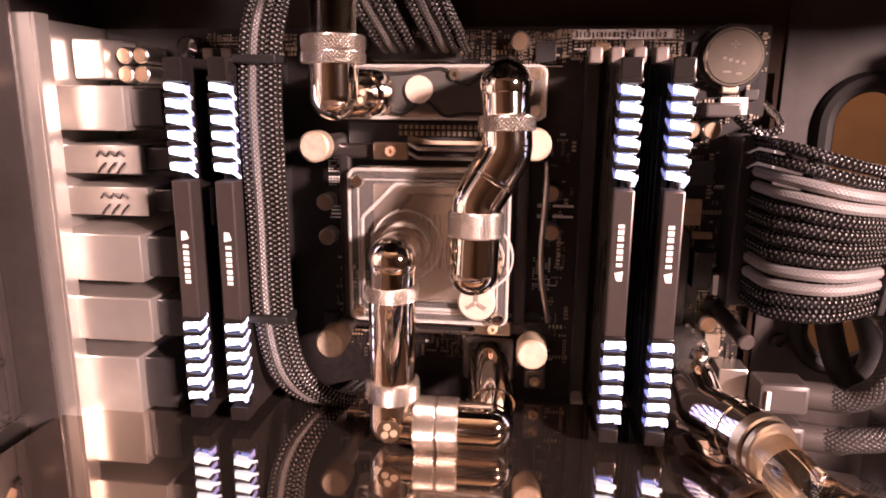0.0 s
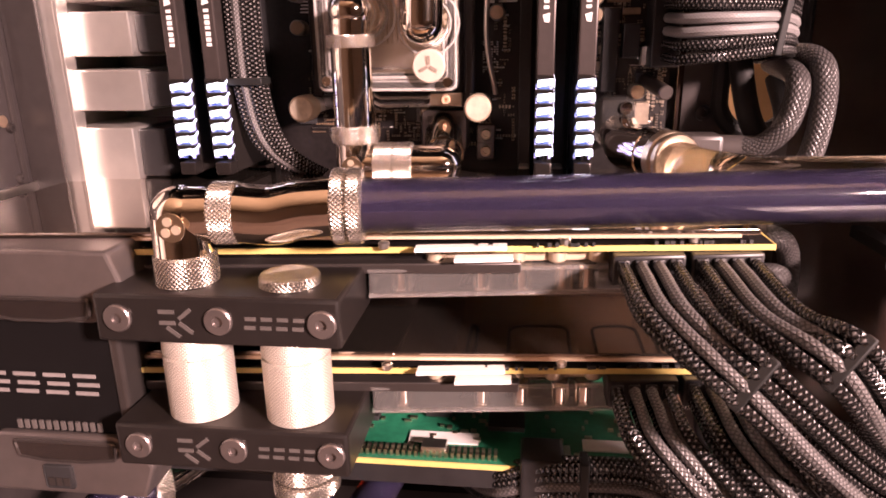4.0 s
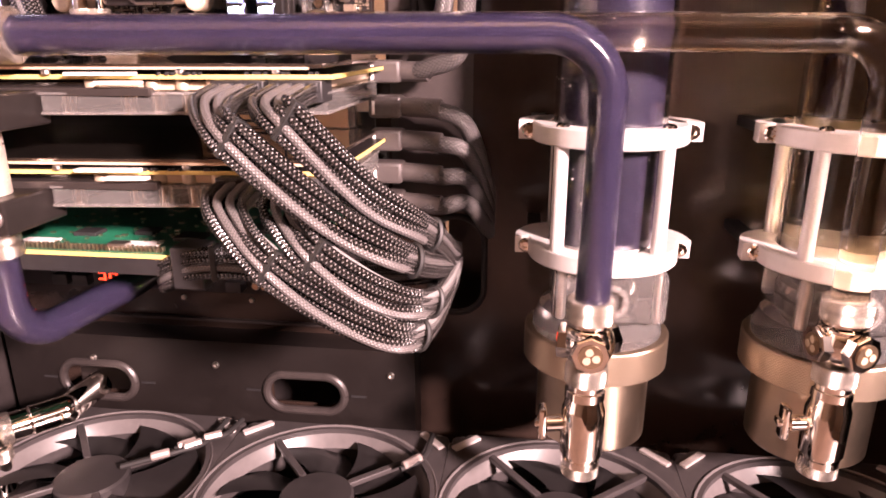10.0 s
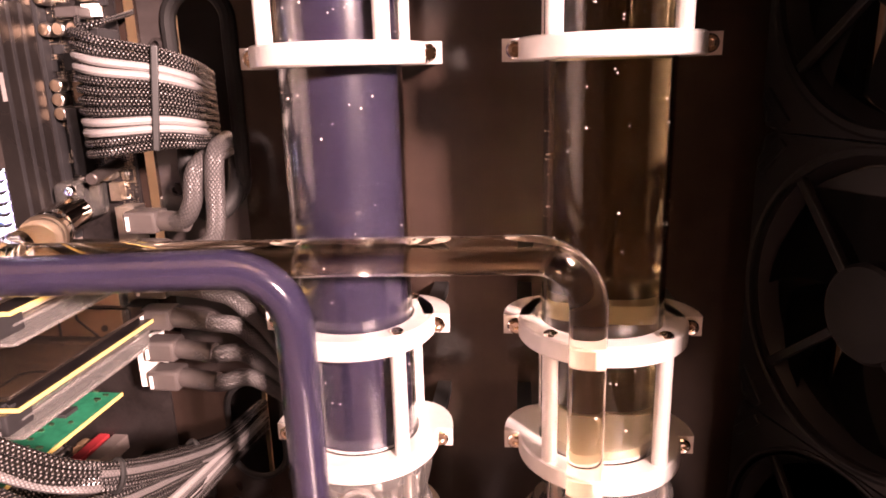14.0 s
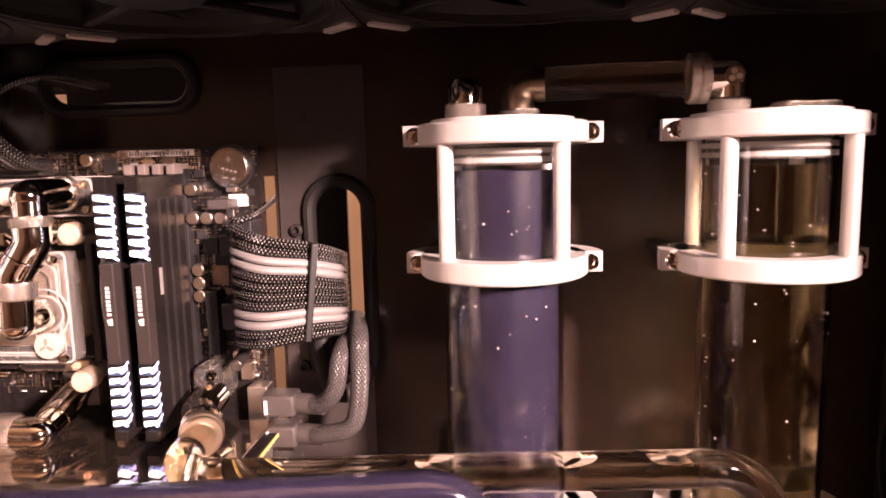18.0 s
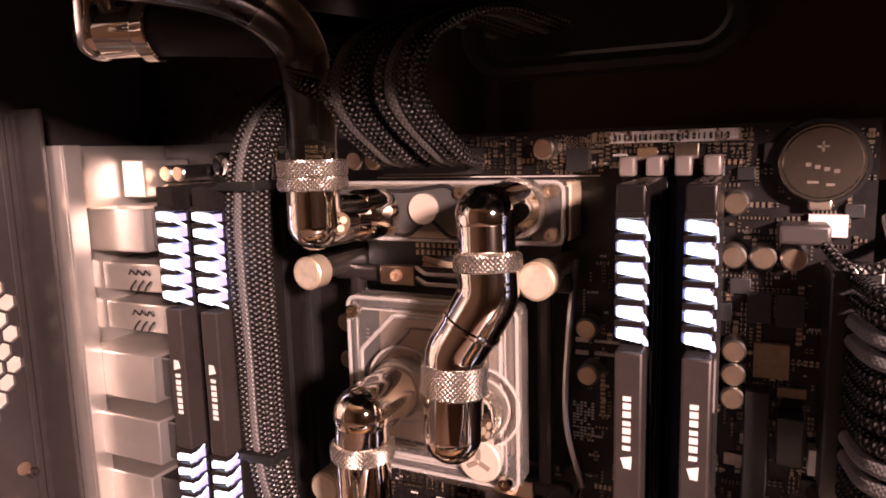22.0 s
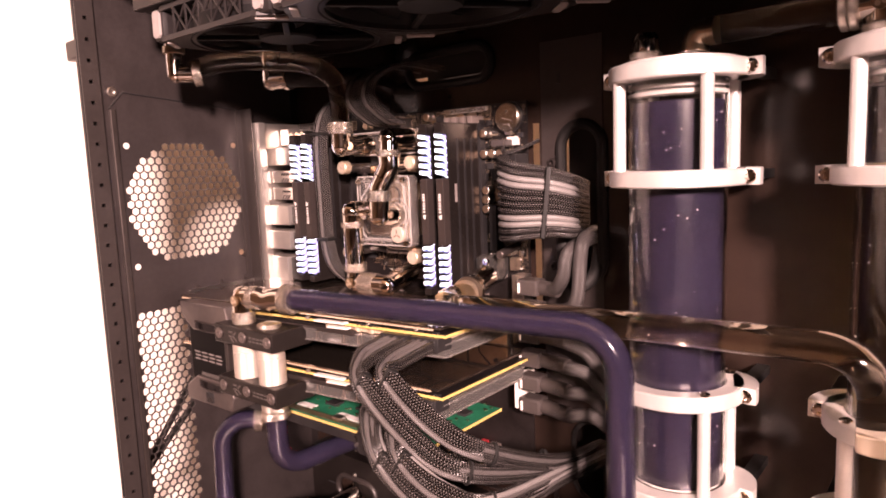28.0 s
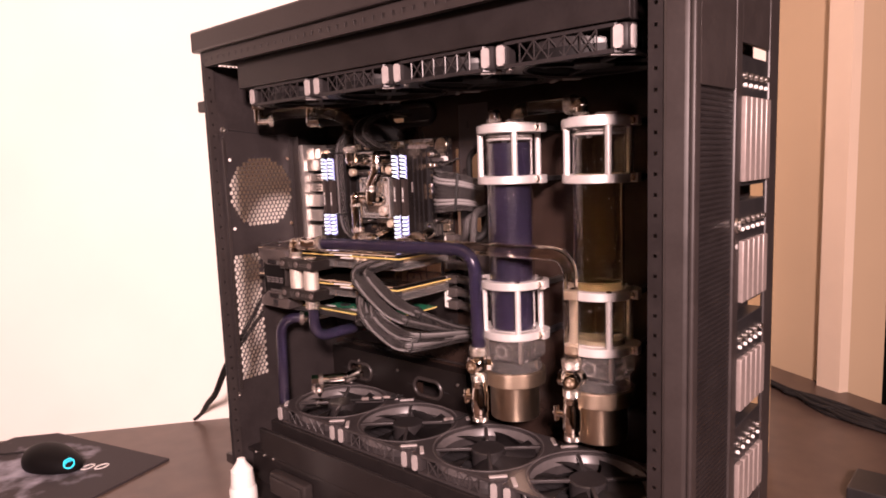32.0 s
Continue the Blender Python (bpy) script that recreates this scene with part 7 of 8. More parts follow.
link = thing("reservoir_link_tube", (0.3, 0.226, 0.565), "clear tube with nickel elbows joining the two reservoirs", "coolant tube")
bm = B()
lathe(bm, (0.2310, 0.2240, 0.5500), UP, [(0, 0), (0, 0.0080), (0.0130, 0.0080), (0.0150, 0.0076), (0.0172, 0.0060), (0.0180, 0.0040), (0.0182, 0)], 32)
part("fill_plug", bm, CHROME, link, "polished nickel fill plug")
ring(link, (0.2310, 0.2240, 0.5500), (0.2310, 0.2240, 0.5565), 0.0094)
ring(link, (0.2550, 0.2380, 0.5490), (0.2550, 0.2380, 0.5545), 0.0090)
pipe(link, bent_path([(0.2550, 0.2380, 0.5540), (0.2550, 0.2380, 0.5655), (0.2680, 0.2365, 0.5655)], 0.007, 8), 0.0076, GOLD)
clear_pipe(link, bent_path([(0.2640, 0.2370, 0.5655), (0.2900, 0.2335, 0.5655), (0.3310, 0.2280, 0.5650)], 0.02, 4))
ring(link, (0.3300, 0.2280, 0.5650), (0.3340, 0.2278, 0.5650), 0.0112)
ring(link, (0.3343, 0.2278, 0.5650), (0.3385, 0.2276, 0.5650), 0.0112)
elbow(link, (0.3380, 0.2276, 0.5650), (0.3480, 0.2270, 0.5650), (0.3480, 0.2270, 0.5560), 0.0078, 0.007)
ring(link, (0.3480, 0.2270, 0.5500), (0.3480, 0.2270, 0.5555), 0.0090)
logo_disc(link, (0.3475, 0.2190, 0.5650), (0, -1, 0), 0.0040)


# ---- drain valves below the long tubes ----
def valve(x, y, turn):
    v = thing("drain_valve", (x, y, 0.25), "polished nickel ball valve with knurled collars under the tube", "valve")
    ring(v, (x, y, 0.2865), (x, y, 0.2815), 0.0112)
    ring(v, (x, y, 0.2812), (x, y, 0.2760), 0.0112)
    for z in (0.2742, 0.2705):
        bm = B()
        lathe(bm, (x, y, z), UP, [(0, 0), (0, 0.0098), (0.0006, 0.0104), (0.0022, 0.0104), (0.0028, 0.0098), (0.0028, 0)], 32)
        part("collar_ring", bm, CHROME, v)
    bm = B()
    bmesh.ops.create_uvsphere(bm, u_segments=28, v_segments=18, radius=0.0125, matrix=Matrix.Translation((x, y, 0.2645)))
    for f in bm.faces:
        f.smooth = True
    part("ball_body", bm, CHROME, v)
    for out in ((0, -1, 0), (0.75, 0.65, 0), (-0.9, 0.2, 0)):
        o = Matrix.Rotation(math.radians(turn), 3, "Z") @ Vector(out)
        bm = B()
        lathe(bm, Vector((x, y, 0.2640)) + o * 0.009, o, [(0, 0.0090), (0.0050, 0.0090), (0.0056, 0.0084), (0.0056, 0)], 8)
        part("port_nut", bm, CHROME, v)
        logo_disc(v, Vector((x, y, 0.2640)) + o * 0.0147, o, 0.0056)
    ring(v, (x, y, 0.2530), (x, y, 0.2440), 0.0102)
    bm = B()
    lathe(bm, (x, y, 0.1990), UP, [(0, 0), (0, 0.0092), (0.004, 0.0092), (0.0045, 0.0085), (0.0065, 0.0085), (0.007, 0.0104), (0.031, 0.0104), (0.033, 0.0096), (0.037, 0.0088), (0.0375, 0.0096), (0.0415, 0.0096), (0.042, 0.0085), (0.0455, 0.0085)], 32)
    part("valve_body", bm, CHROME, v)
    ring(v, (x, y, 0.1935), (x, y, 0.2000), 0.0094)
    pipe(v, [(x - 0.008, y, 0.2210), (x - 0.0180, y - 0.002, 0.2210)], 0.0042, name="lever_stem", seg=12)
    bm = B()
    box(bm, x - 0.0215, x - 0.0175, y - 0.0050, y + 0.0030, 0.2120, 0.2300, 0.0015)
    part("lever", bm, CHROME, v)
    bm = B()
    box(bm, x - 0.0235, x - 0.0130, y - 0.0045, y + 0.0025, 0.2190, 0.2235, 0.0015)
    part("lever", bm, CHROME, v)
    return v


valve(0.2380, 0.1705, 0)
valve(0.3560, 0.1860, 22)

# ---- bridge cover across the cards ----
cover = thing("card_bridge", (-0.107, 0.135, 0.345), "dark bridge cover with pale grey caps joining the two cards", "card bridge")


def cap_piece(z0, z1, flip):
    bm = B()
    prof = [(-0.1430, z1), (-0.0765, z1), (-0.0720, z0 + 0.4 * (z1 - z0)), (-0.0760, z0), (-0.0850, z0 - 0.003), (-0.1250, z0 - 0.003), (-0.1330, z0 + 0.002), (-0.1420, z0 + 0.008)]
    if flip:
        prof = [(x, z0 + z1 - z) for x, z in prof]
    f = [bm.verts.new((x, 0.1245, z)) for x, z in prof]
    g = [bm.verts.new((x, 0.1560, z)) for x, z in prof]
    bm.faces.new(f)
    bm.faces.new(g)
    for i in range(len(prof)):
        j = (i + 1) % len(prof)
        bm.faces.new((f[i], f[j], g[j], g[i]))
    bmesh.ops.recalc_face_normals(bm, faces=bm.faces)
    bevelled(bm, bm.edges[:], 0.0012)
    return bm


def vent(zc, parent):
    bm = B()
    pts = [(-0.1200, zc + 0.0030), (-0.0840, zc + 0.0030), (-0.0850, zc - 0.0028), (-0.0960, zc - 0.0042), (-0.1100, zc - 0.0042), (-0.1190, zc - 0.0028)]
    loop = [Vector((x, 0.1240, z)) for x, z in pts]
    sweep(bm, bent_path([(loop[0] + loop[-1]) / 2, *loop, (loop[0] + loop[-1]) / 2], 0.001, 3), 0.0007, 6)
    part("vent_rim", bm, BRIDGE_GREY, parent)
    bm = B()
    f = [bm.verts.new((x, 0.1238, z)) for x, z in pts]
    g = [bm.verts.new((x, 0.1260, z)) for x, z in pts]
    bm.faces.new(f)
    bm.faces.new(g)
    for i in range(6):
        bm.faces.new((f[i], f[(i + 1) % 6], g[(i + 1) % 6], g[i]))
    part("vent", bm, GLOSS_BLACK, parent)


top_cap = part("end_cap", cap_piece(0.3690, 0.3895, False), CAP_METAL, cover, "pale grey metal cap")
low_cap = part("end_cap", cap_piece(0.3030, 0.3230, True), CAP_METAL, cover, "pale grey metal cap")
vent(0.3712, top_cap)
vent(0.3205, low_cap)
bm = B()
box(bm, -0.1345, -0.0790, 0.1265, 0.1550, 0.3215, 0.3690, 0.0015)
part("body", bm, BRIDGE_DARK, cover)
bm = B()
box(bm, -0.0815, -0.0775, 0.1255, 0.1540, 0.3215, 0.3690, 0.0012)
part("side_strip", bm, BRIDGE_GREY, cover)
for k in range(4):
    dash_mark(cover, INK_GREY, -0.1275 + k * 0.0105, 0.1266, 0.3400, 0.0086, 0.0075, 3)
for k in range(12):
    bm = B()
    x = -0.1190 + k * 0.0026
    box(bm, x, x + 0.0013, 0.1258, 0.1266, 0.3268, 0.3300)
    part("grille_bar", bm, PRINT_DIM, cover)
bm = B()
box(bm, -0.1115, -0.1010, 0.1238, 0.1246, 0.3055, 0.3145, 0.0008)
badge = part("badge", bm, CHIP, cover)
bars(badge, BRIDGE_GREY, (-0.1100, 0.1238, 0.3068), (1, 0, 0), (0, 0, 1), 0.0075, 0.0030, 3)
bm = B()
box(bm, -0.140, -0.075, 0.1550, 0.1620, 0.3440, 0.3470)
part("bridge_board", bm, PCB, cover)


# ---- cables ----
def cable(parent, pts, r, mat, n=7, seg=8, name="sleeved_wire"):
    bm = B()
    sweep(bm, smooth_path(pts, n), r, seg)
    return part(name, bm, mat, parent)


def comb(parent, c, a, b, wa, wb, th=0.003):
    """A cable comb: a small dark plate across the bundle."""
    a, b = Vector(a).normalized(), Vector(b).normalized()
    m = Matrix((a, b, a.cross(b))).transposed().to_4x4()
    m.translation = Vector(c)
    bm = B()
    box(bm, -wa / 2, wa / 2, -wb / 2, wb / 2, -th / 2, th / 2, 0.0006, m)
    part("cable_comb", bm, COMB, parent)


WR = 0.00178
# plug place, comb, tie
RUNS = ((0.3855, 0.0985, (0.124, 0.102, 0.373), (0.168, 0.143, 0.323)), (0.3855, 0.0745, (0.103, 0.101, 0.367), (0.163, 0.125, 0.317)),
        (0.3455, 0.0985, (0.130, 0.105, 0.323), (0.169, 0.138, 0.2945)), (0.3455, 0.0745, (0.112, 0.105, 0.318), (0.165, 0.128, 0.2835)))
for ri, (z, x0, comb_at, tie_at) in enumerate(RUNS):
    bundle = thing("power_cable", (x0 + 0.011, 0.1395, z - 0.006), "black and grey sleeved power cable plugged into a card", "power cable", "card power cables")
    comb_at, tie_at = Vector(comb_at), Vector(tie_at)
    across, flat, deep = Vector((0.55, 0.05, 0.83)).normalized(), Vector((0.12, 0.30, 0.95)).normalized(), Vector((0.35, 0.75, -0.45)).normalized()
    for row in range(2):
        for k in range(4):
            off = k - 1.5
            sx, sz = x0 + 0.003 + k * 0.0053, z - 0.0040 - row * 0.0042
            edge = (0.1365 + 0.14 * (sx + 0.02)) if ri < 2 else (0.1340 + 0.12 * (sx + 0.02))
            under = 1 - row if k == 2 else row
            c = comb_at + across * off * 0.0040 + deep * (under - 0.3) * 0.0038
            if row == 0 and k < 2:
                off = -1.6 if k else -0.5
            e = tie_at + flat * off * 0.0028 + deep * (under - 0.3) * 0.0034
            mid = (c + e) / 2 + Vector((0.002, -0.006, -0.0045)) + (across + flat) * off * 0.0004
            out = Vector((0.166, 0.225, 0.2860 - 0.004 * ri)) + flat * off * 0.0028 + Vector((0.0036, 0, 0)) * under
            first_bend = Vector((sx + 0.001, 0.1210, sz - 0.0025)).lerp(c, 0.12)
            pts = [(sx, edge - 0.004, sz), (sx + 0.0003, edge - 0.012, sz - 0.0004), tuple(first_bend), tuple(c), tuple(mid), tuple(e), tuple(out), (0.160 + 0.003 * under, 0.304, 0.262 + off * 0.003 + 0.003 * (1.5 - ri))]
            mat = SLEEVE_SILVER if row == 0 and k in (1, 2) else SLEEVE_BLACK
            if ri > 1 and row == 1 and k == 3:
                mat = SLEEVE_WHITE
            cable(bundle, pts, WR, mat)
    comb(bundle, comb_at + deep * 0.0008, across, deep, 0.0162, 0.0072, 0.0030)
    for n, (at, wa, wb) in enumerate(((tie_at, 0.0128, 0.0080), (tie_at.lerp(Vector((0.166, 0.225, 0.286 - 0.004 * ri)), 0.72), 0.0128, 0.0082))):
        run = (Vector((0.166, 0.225, 0.286 - 0.004 * ri)) - comb_at).normalized()
        side = run.cross(flat).normalized()
        bm = B()
        ringpts = []
        for i in range(25):
            a = 2 * math.pi * i / 24
            ringpts.append(at + deep * 0.0008 + flat * math.cos(a) * wa * 0.5 + side * math.sin(a) * wb * 0.5)
        sweep(bm, ringpts, 0.0011, 6, caps=False)
        part("cable_tie", bm, COMB, bundle)

main_cable = thing("main_power_cable", (0.11, 0.26, 0.468), "wide flat black and white sleeved main power cable", "power cable")
for k in range(12):
    z0 = 0.4395 + k * 0.0054
    for row in range(2):
        pts = [(0.1065, 0.2640 - row * 0.005, z0 + 0.001), (0.1110, 0.2500 - row * 0.006, z0), (0.1280, 0.2410 - row * 0.005, 0.4676 + (k - 5.5) * 0.0048),
               (0.1500, 0.2525 - row * 0.0045, 0.4660 + (k - 5.5) * 0.00415), (0.1600, 0.2680 - row * 0.003, 0.4620 + (k - 5.5) * 0.0038), (0.1560, 0.2950, 0.4580 + (k - 5.5) * 0.0036)]
        mat = SLEEVE_WHITE if k in (2, 3, 8, 9) and row == 1 else SLEEVE_BLACK
        cable(main_cable, pts, 0.00215, mat)
comb(main_cable, (0.1475, 0.2482, 0.4660), (0.12, 0, 1), (-0.45, 0.89, 0), 0.0510, 0.0135, 0.0034)

side_cable = thing("processor_power_cable", (-0.07, 0.235, 0.49), "flat sleeved cable running down beside the processor block", "power cable")
mats = (SLEEVE_BLACK, SLEEVE_SILVER, SLEEVE_BLACK, SLEEVE_BLACK)
for k in range(4):
    for row in range(2):
        x = -0.0765 + k * 0.0034
        y = 0.2290 + row * 0.0045
        cable(side_cable, [(x + 0.008, 0.2900, 0.574), (x + 0.003, y + 0.030, 0.562), (x + 0.001, y + 0.008, 0.546), (x, y, 0.520), (x + 0.0003, y, 0.470), (x + 0.0008, y + 0.001, 0.430), (x + 0.0060, y + 0.006, 0.405), (x + 0.0190, y + 0.022, 0.390), (x + 0.024, 0.2790, 0.386)],
              0.0019, mats[k] if row == 0 else SLEEVE_BLACK)
for z in (0.527, 0.4335):
    comb(side_cable, (-0.0713, 0.2310, z), (1, 0, 0), (0, 1, 0), 0.0160, 0.0110)

for n, x in enumerate((-0.0275, -0.0080)):
    eps = thing("upper_power_cable", (x, 0.266, 0.535), "dark sleeved cable arching up from the board's top edge", "power cable", "upper power cables")
    for k in range(4):
        for row in range(2):
            xx = x - 0.006 + k * 0.0039
            cable(eps, [(xx, 0.2670 - row * 0.004, 0.533), (xx - 0.001, 0.2540 - row * 0.004, 0.537), (xx - 0.007, 0.2390 - row * 0.004, 0.553), (xx - 0.004, 0.2420, 0.571), (xx + 0.008, 0.268, 0.582), (xx + 0.022, 0.2980, 0.579)],
                  0.0020, SLEEVE_SILVER if k == 1 else SLEEVE_BLACK)

# data cables at the board's right edge
for n, (z, col, kx, rise) in enumerate(((0.4010, SLEEVE_GREY, 0.158, 0.030), (0.3835, SLEEVE_GREY, 0.168, 0.052), (0.3640, SLEEVE_GREY, 0.166, 0.0), (0.3450, SLEEVE_GREY, 0.168, -0.004), (0.3260, SLEEVE_GREY, 0.170, -0.006), (0.3080, SLEEVE_GREY, 0.168, -0.008))):
    data = thing("data_cable", (0.12, 0.262, z), "grey sleeved data cable with a moulded plug", "data cable", "data cables at the board edge")
    bm = B()
    box(bm, 0.1150, 0.1340, 0.2550, 0.2700, z - 0.0062, z + 0.0062, 0.002)
    part("plug", bm, BOOT, data)
    bm = B()
    box(bm, 0.1175, 0.1190, 0.2540, 0.2555, z - 0.0040, z + 0.0035)
    part("plug_clip", bm, WHITE_PLASTIC, data)
    ring(data, (0.1330, 0.2620, z), (0.1500 if n < 2 else 0.1570, 0.2590, z - (0 if n < 2 else 0.001)), 0.0056, BOOT, "sleeve_end")
    pts = [(0.1400, 0.2610, z), (0.1500, 0.2560, z + 0.002), (kx, 0.2520, z + 0.012 if n < 2 else z), (kx + 0.003, 0.2560, z + rise), (0.1620, 0.2930, z + rise + 0.006)]
    if n > 1:
        pts = [(0.1400, 0.2610, z), (0.1560, 0.2590, z - 0.002), (0.1720, 0.2680, z - 0.010 + 0.004 * (n - 3)), (0.1850, 0.2950, 0.285 + 0.006 * (4 - n))]
    cable(data, pts, 0.0050, col, 8, 12)
hose = thing("grommet_hose", (0.150, 0.28, 0.43), "thick black cable hooked through the grommet", "cable")
cable(hose, [(0.1460, 0.2930, 0.470), (0.1440, 0.2800, 0.440), (0.1490, 0.2720, 0.412), (0.1590, 0.2740, 0.402), (0.1680, 0.2830, 0.412), (0.1660, 0.2950, 0.430)], 0.0052, RUBBER, 8, 12, "cable")
lead = thing("fan_lead", (0.103, 0.27, 0.505), "thin black sleeved lead with a grey plug", "cable")
cable(lead, [(0.0980, 0.2700, 0.510), (0.1050, 0.2600, 0.503), (0.1150, 0.2640, 0.505), (0.1180, 0.2950, 0.513)], 0.0016, SLEEVE_BLACK)
bm = B()
box(bm, 0.0880, 0.1010, 0.2660, 0.2800, 0.5080, 0.5135, 0.001)
part("plug", bm, BOOT, lead)
stub = thing("capped_lead", (0.104, 0.265, 0.425), "short grey capped lead standing off the board", "cable")
bm = B()
cyl(bm, (0.1020, MY, 0.4300), (0.1060, 0.2480, 0.4260), 0.0032, 16)
part("cap", bm, BRIDGE_GREY, stub)

# bundle that crosses below the cards
low_bundle = thing("lower_cable", (0.07, 0.18, 0.295), "flat black sleeved cable crossing below the cards", "power cable")
for k in range(4):
    for row in range(2):
        o, b = 0.0036 * (k - 1.5), 0.004 * row
        cable(low_bundle, [(0.010, 0.250 + b, 0.268 + o), (0.022, 0.190 + b, 0.280 + o), (0.036, 0.156 + b, 0.2930 + o), (0.052, 0.148 + b, 0.3015 + o), (0.069, 0.146 + b, 0.3045 + o), (0.087, 0.148 + b, 0.3030 + o), (0.103, 0.152 + b, 0.2965 + o), (0.128, 0.190 + b, 0.286 + o), (0.150, 0.250 + b, 0.268 + o), (0.158, 0.305, 0.255 + o)],
              0.0019, SLEEVE_SILVER if k == 1 and row == 0 else SLEEVE_BLACK)
comb(low_bundle, (0.0690, 0.1480, 0.3045), (0, 0.0, 1), (0, 1, 0), 0.0160, 0.0088, 0.003)
comb(low_bundle, (0.1000, 0.1530, 0.2975), (0.2, 0.0, 1), (-0.5, 1, 0), 0.0160, 0.0088, 0.003)
# fan leads with small pale plugs lying on the lower fans
for pts in ([(0.012, 0.250, 0.156), (0.010, 0.222, 0.157), (-0.004, 0.209, 0.157), (-0.030, 0.194, 0.155)], [(0.022, 0.252, 0.156), (0.019, 0.232, 0.157), (0.006, 0.223, 0.157), (-0.006, 0.214, 0.156)],
            [(0.152, 0.250, 0.156), (0.150, 0.224, 0.157), (0.138, 0.212, 0.156)]):
    fl = thing("fan_lead", pts[0], "thin fan lead with pale plugs lying on the fans", "cable", "fan leads")
    cable(fl, pts, 0.0018, RUBBER, name="wire")
    for i in (1, 2):
        p, q2 = Vector(pts[i]), Vector(pts[i + 1] if i + 1 < len(pts) else pts[i - 1])
        d = (q2 - p).normalized()
        bm = B()
        cyl(bm, p + d * 0.002 + UP * 0.0012, p + d * 0.013 + UP * 0.0012, 0.0027, 8)
        part("plug", bm, SATIN_GREY, fl)

# ---- on the desk ----
mat_thing = thing("mouse_mat", (-0.50, -0.02, 0.0), "dark cloth mouse mat with a printed pattern", "mouse mat")
mc = Vector((-0.398, 0.078, 0))
mu, mv = (Vector((-0.754, -0.016, 0)) - mc).normalized(), (Vector((-0.360, -0.062, 0)) - mc).normalized()
quad = [mc, mc + mu * 0.37, mc + mu * 0.37 + mv * 0.30, mc + mv * 0.30]
part("mat", slab(quad, 0.0, 0.004), MAT_PRINT, mat_thing)
for at in ((-0.481, -0.027), (-0.463, -0.011)):
    bm = B()
    pts = [Vector((at[0] + 0.0075 * math.cos(a * math.pi / 8) * 0.8 - 0.004 * math.sin(a * math.pi / 8), at[1] + 0.0075 * math.cos(a * math.pi / 8) * 0.75 + 0.010 * math.sin(a * math.pi / 8), 0.0041)) for a in range(17)]
    sweep(bm, pts, 0.0014, 6, caps=False)
    part("printed_ring", bm, WHITE_INK, mat_thing, "white printed ring")

mouse = thing("computer_mouse", (-0.535, -0.062, 0.004), "dark grey computer mouse with a cyan glowing mark", "mouse")
bm = B()
bmesh.ops.create_uvsphere(bm, u_segments=28, v_segments=18, radius=1.0)
for v in bm.verts:
    z = max(v.co.z, -0.25)
    w = 1.0 - 0.12 * math.sin(v.co.x * 2.2)
    v.co = Vector((v.co.x * 0.062, v.co.y * 0.036 * w, (z + 0.25) * 0.030 * (1.0 - 0.25 * v.co.x)))
for f in bm.faces:
    f.smooth = True
MM = pose(-0.535, -0.062, 0.0045, 0, 0, 20)
bmesh.ops.transform(bm, matrix=MM, verts=bm.verts)
part("shell", bm, BRIDGE_DARK, mouse)
for k, (a, r) in enumerate(((0, 0.008), (120, 0.008), (240, 0.008), (60, 0.0045))):
    bm = B()
    m = MM @ pose(0.052, -0.012, 0.0165, 60, 0, 35) @ pose(0, 0, 0, 0, 0, a)
    pts = [m @ Vector((r * math.cos(t / 8 * 2), r * math.sin(t / 8 * 2), 0)) for t in range(9)]
    sweep(bm, pts, 0.0011, 6)
    part("glowing_mark", bm, CYAN_LED, mouse)
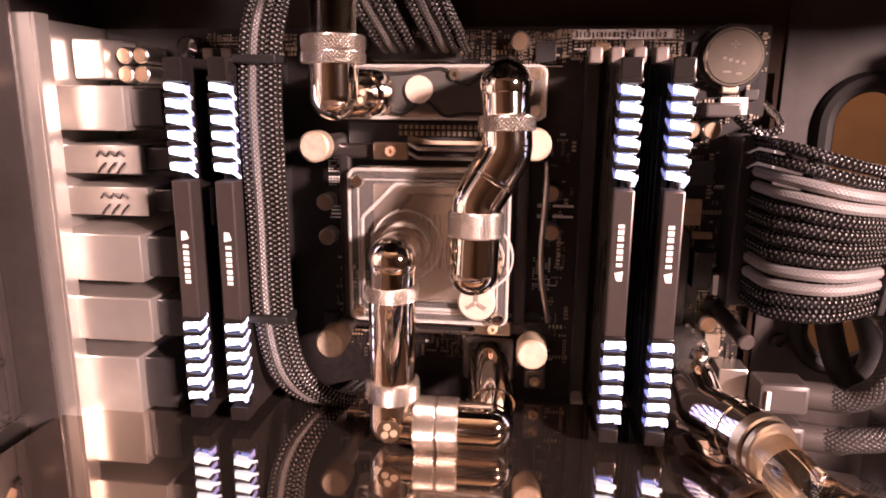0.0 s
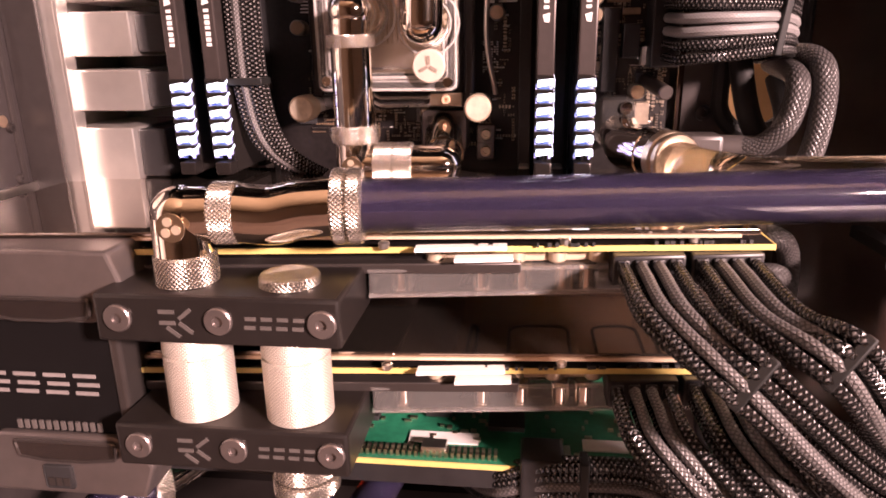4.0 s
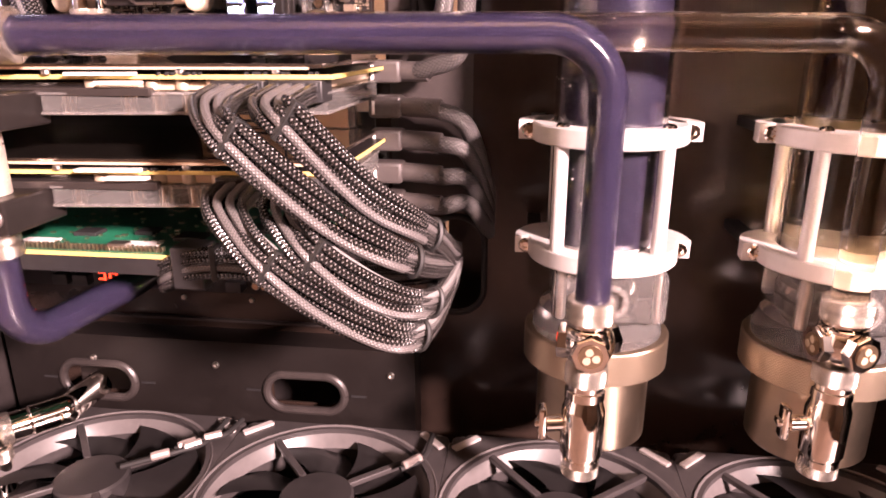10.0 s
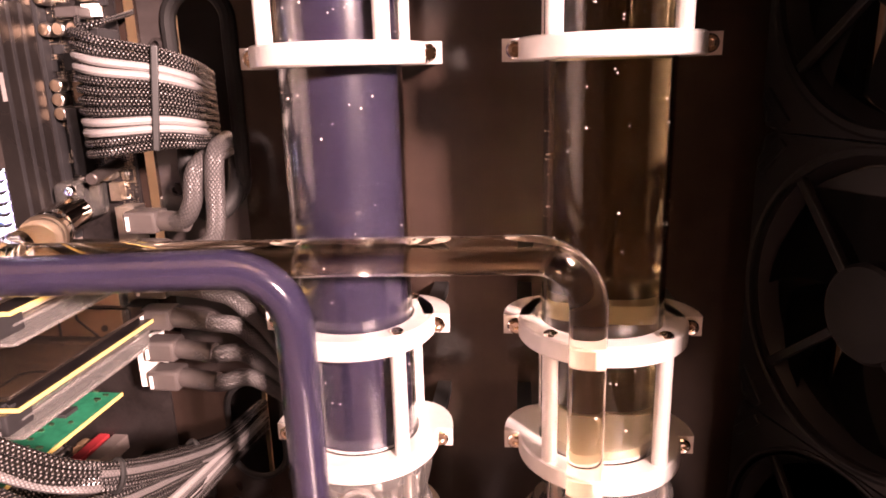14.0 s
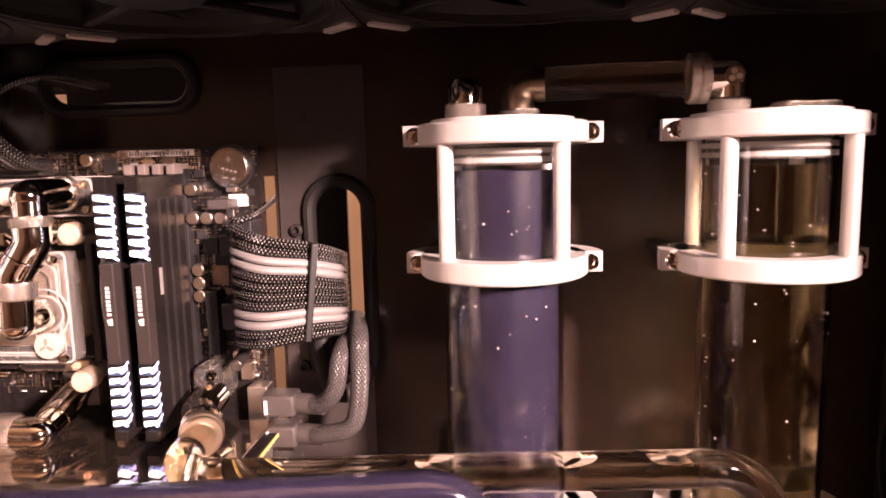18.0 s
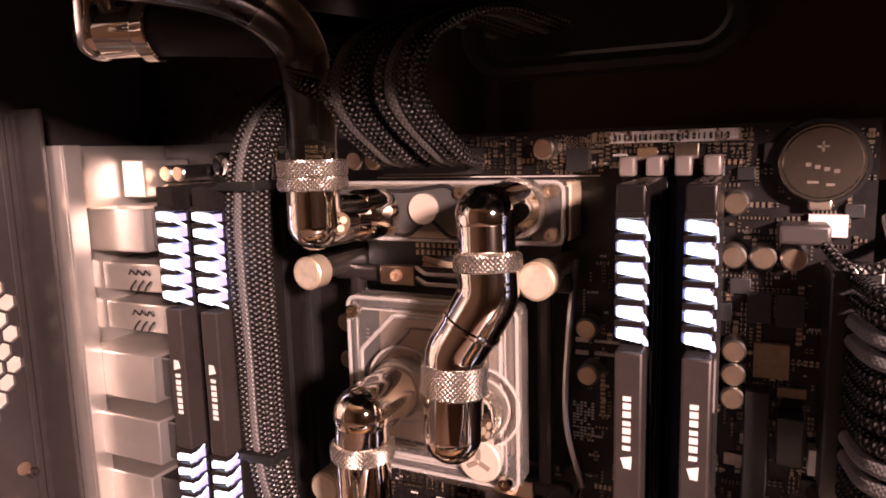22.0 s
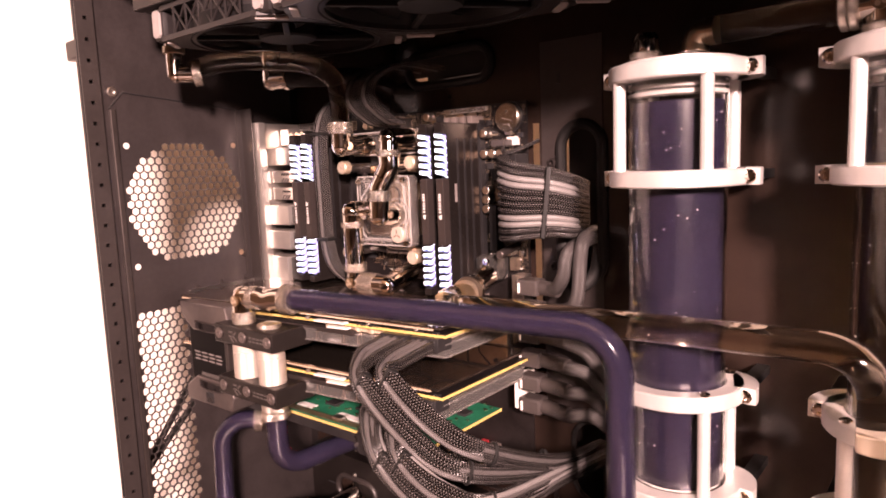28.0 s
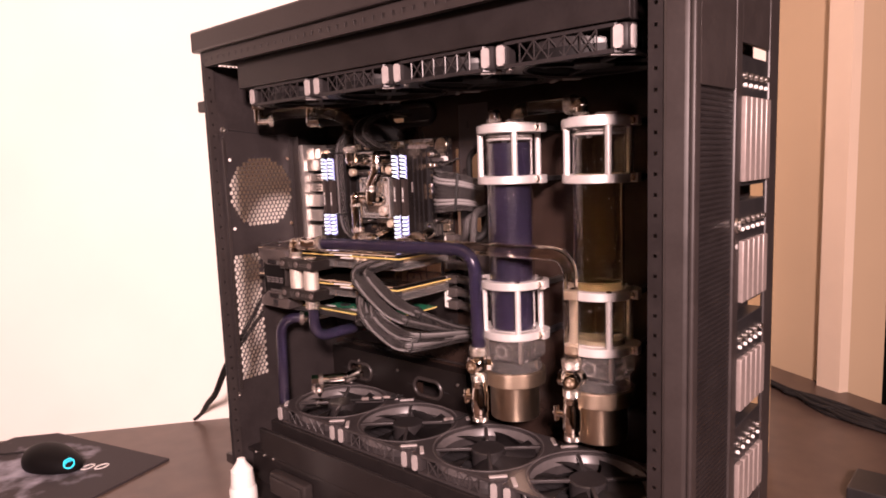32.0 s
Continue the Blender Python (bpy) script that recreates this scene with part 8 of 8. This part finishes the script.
cable(mouse, [MM @ Vector((-0.060, 0, 0.006)), MM @ Vector((-0.10, 0.02, 0.003)), MM @ Vector((-0.16, 0.0, 0.003)), MM @ Vector((-0.30, 0.06, 0.003))], 0.002, RUBBER, name="cord")

bottle = thing("dropper_bottle", (-0.085, 0.035, 0.0), "small white plastic dropper bottle standing on the desk", "bottle")
bm = B()
lathe(bm, (-0.0850, 0.035, 0.0), UP, [(0, 0), (0, 0.0180), (0.002, 0.0190), (0.062, 0.0190), (0.068, 0.0170)], 32)
part("body", bm, WHITE_PLASTIC, bottle)
bm = B()
lathe(bm, (-0.0850, 0.035, 0.068), UP, [(0, 0), (0, 0.0165), (0.022, 0.0150), (0.026, 0.012), (0.034, 0.0065), (0.038, 0.0055), (0.040, 0)], 32)
part("cap", bm, WHITE_PLASTIC, bottle)

for k in range(2):
    cord = thing("rear_cord", (-0.20, 0.26, 0.0), "black cord hanging from the back of the case to the desk", "cord", "cords behind the case")
    y = 0.20 + 0.012 * k
    o = 0.004 * k
    cable(cord, [(-0.186, 0.160 + o, 0.31 - 0.02 * k), (-0.215, 0.125 + o, 0.235 - o), (-0.260, 0.121 + o, 0.185 - o), (-0.350, 0.149 + o, 0.115 - o), (-0.440, 0.180 + o, 0.066 - o), (-0.520, 0.208 + o, 0.018), (-0.535, 0.200 + o, 0.004)], 0.0030, RUBBER, name="cord")
pile = thing("cable_pile", (0.42, 1.05, 0.0), "heap of black cables lying on the desk", "cables")
for k in range(14):
    c = Vector((0.36 + 0.016 * k, 1.06 - 0.012 * k, 0))
    pts = []
    for i in range(6):
        pts.append((c.x - 0.10 + 0.05 * i + rng.uniform(-0.012, 0.012), c.y + 0.05 - 0.028 * i + rng.uniform(-0.014, 0.014), 0.004 + 0.0025 * (k % 5)))
    cable(pile, pts, 0.0038, RUBBER, name="cord")
tray_box = thing("desk_gadget", (0.585, 0.66, 0.0), "small dark box lying on the desk", "box")
bm = B()
box(bm, 0.55, 0.66, 0.62, 0.70, 0.0, 0.02, 0.003)
part("body", bm, PLASTIC, tray_box)
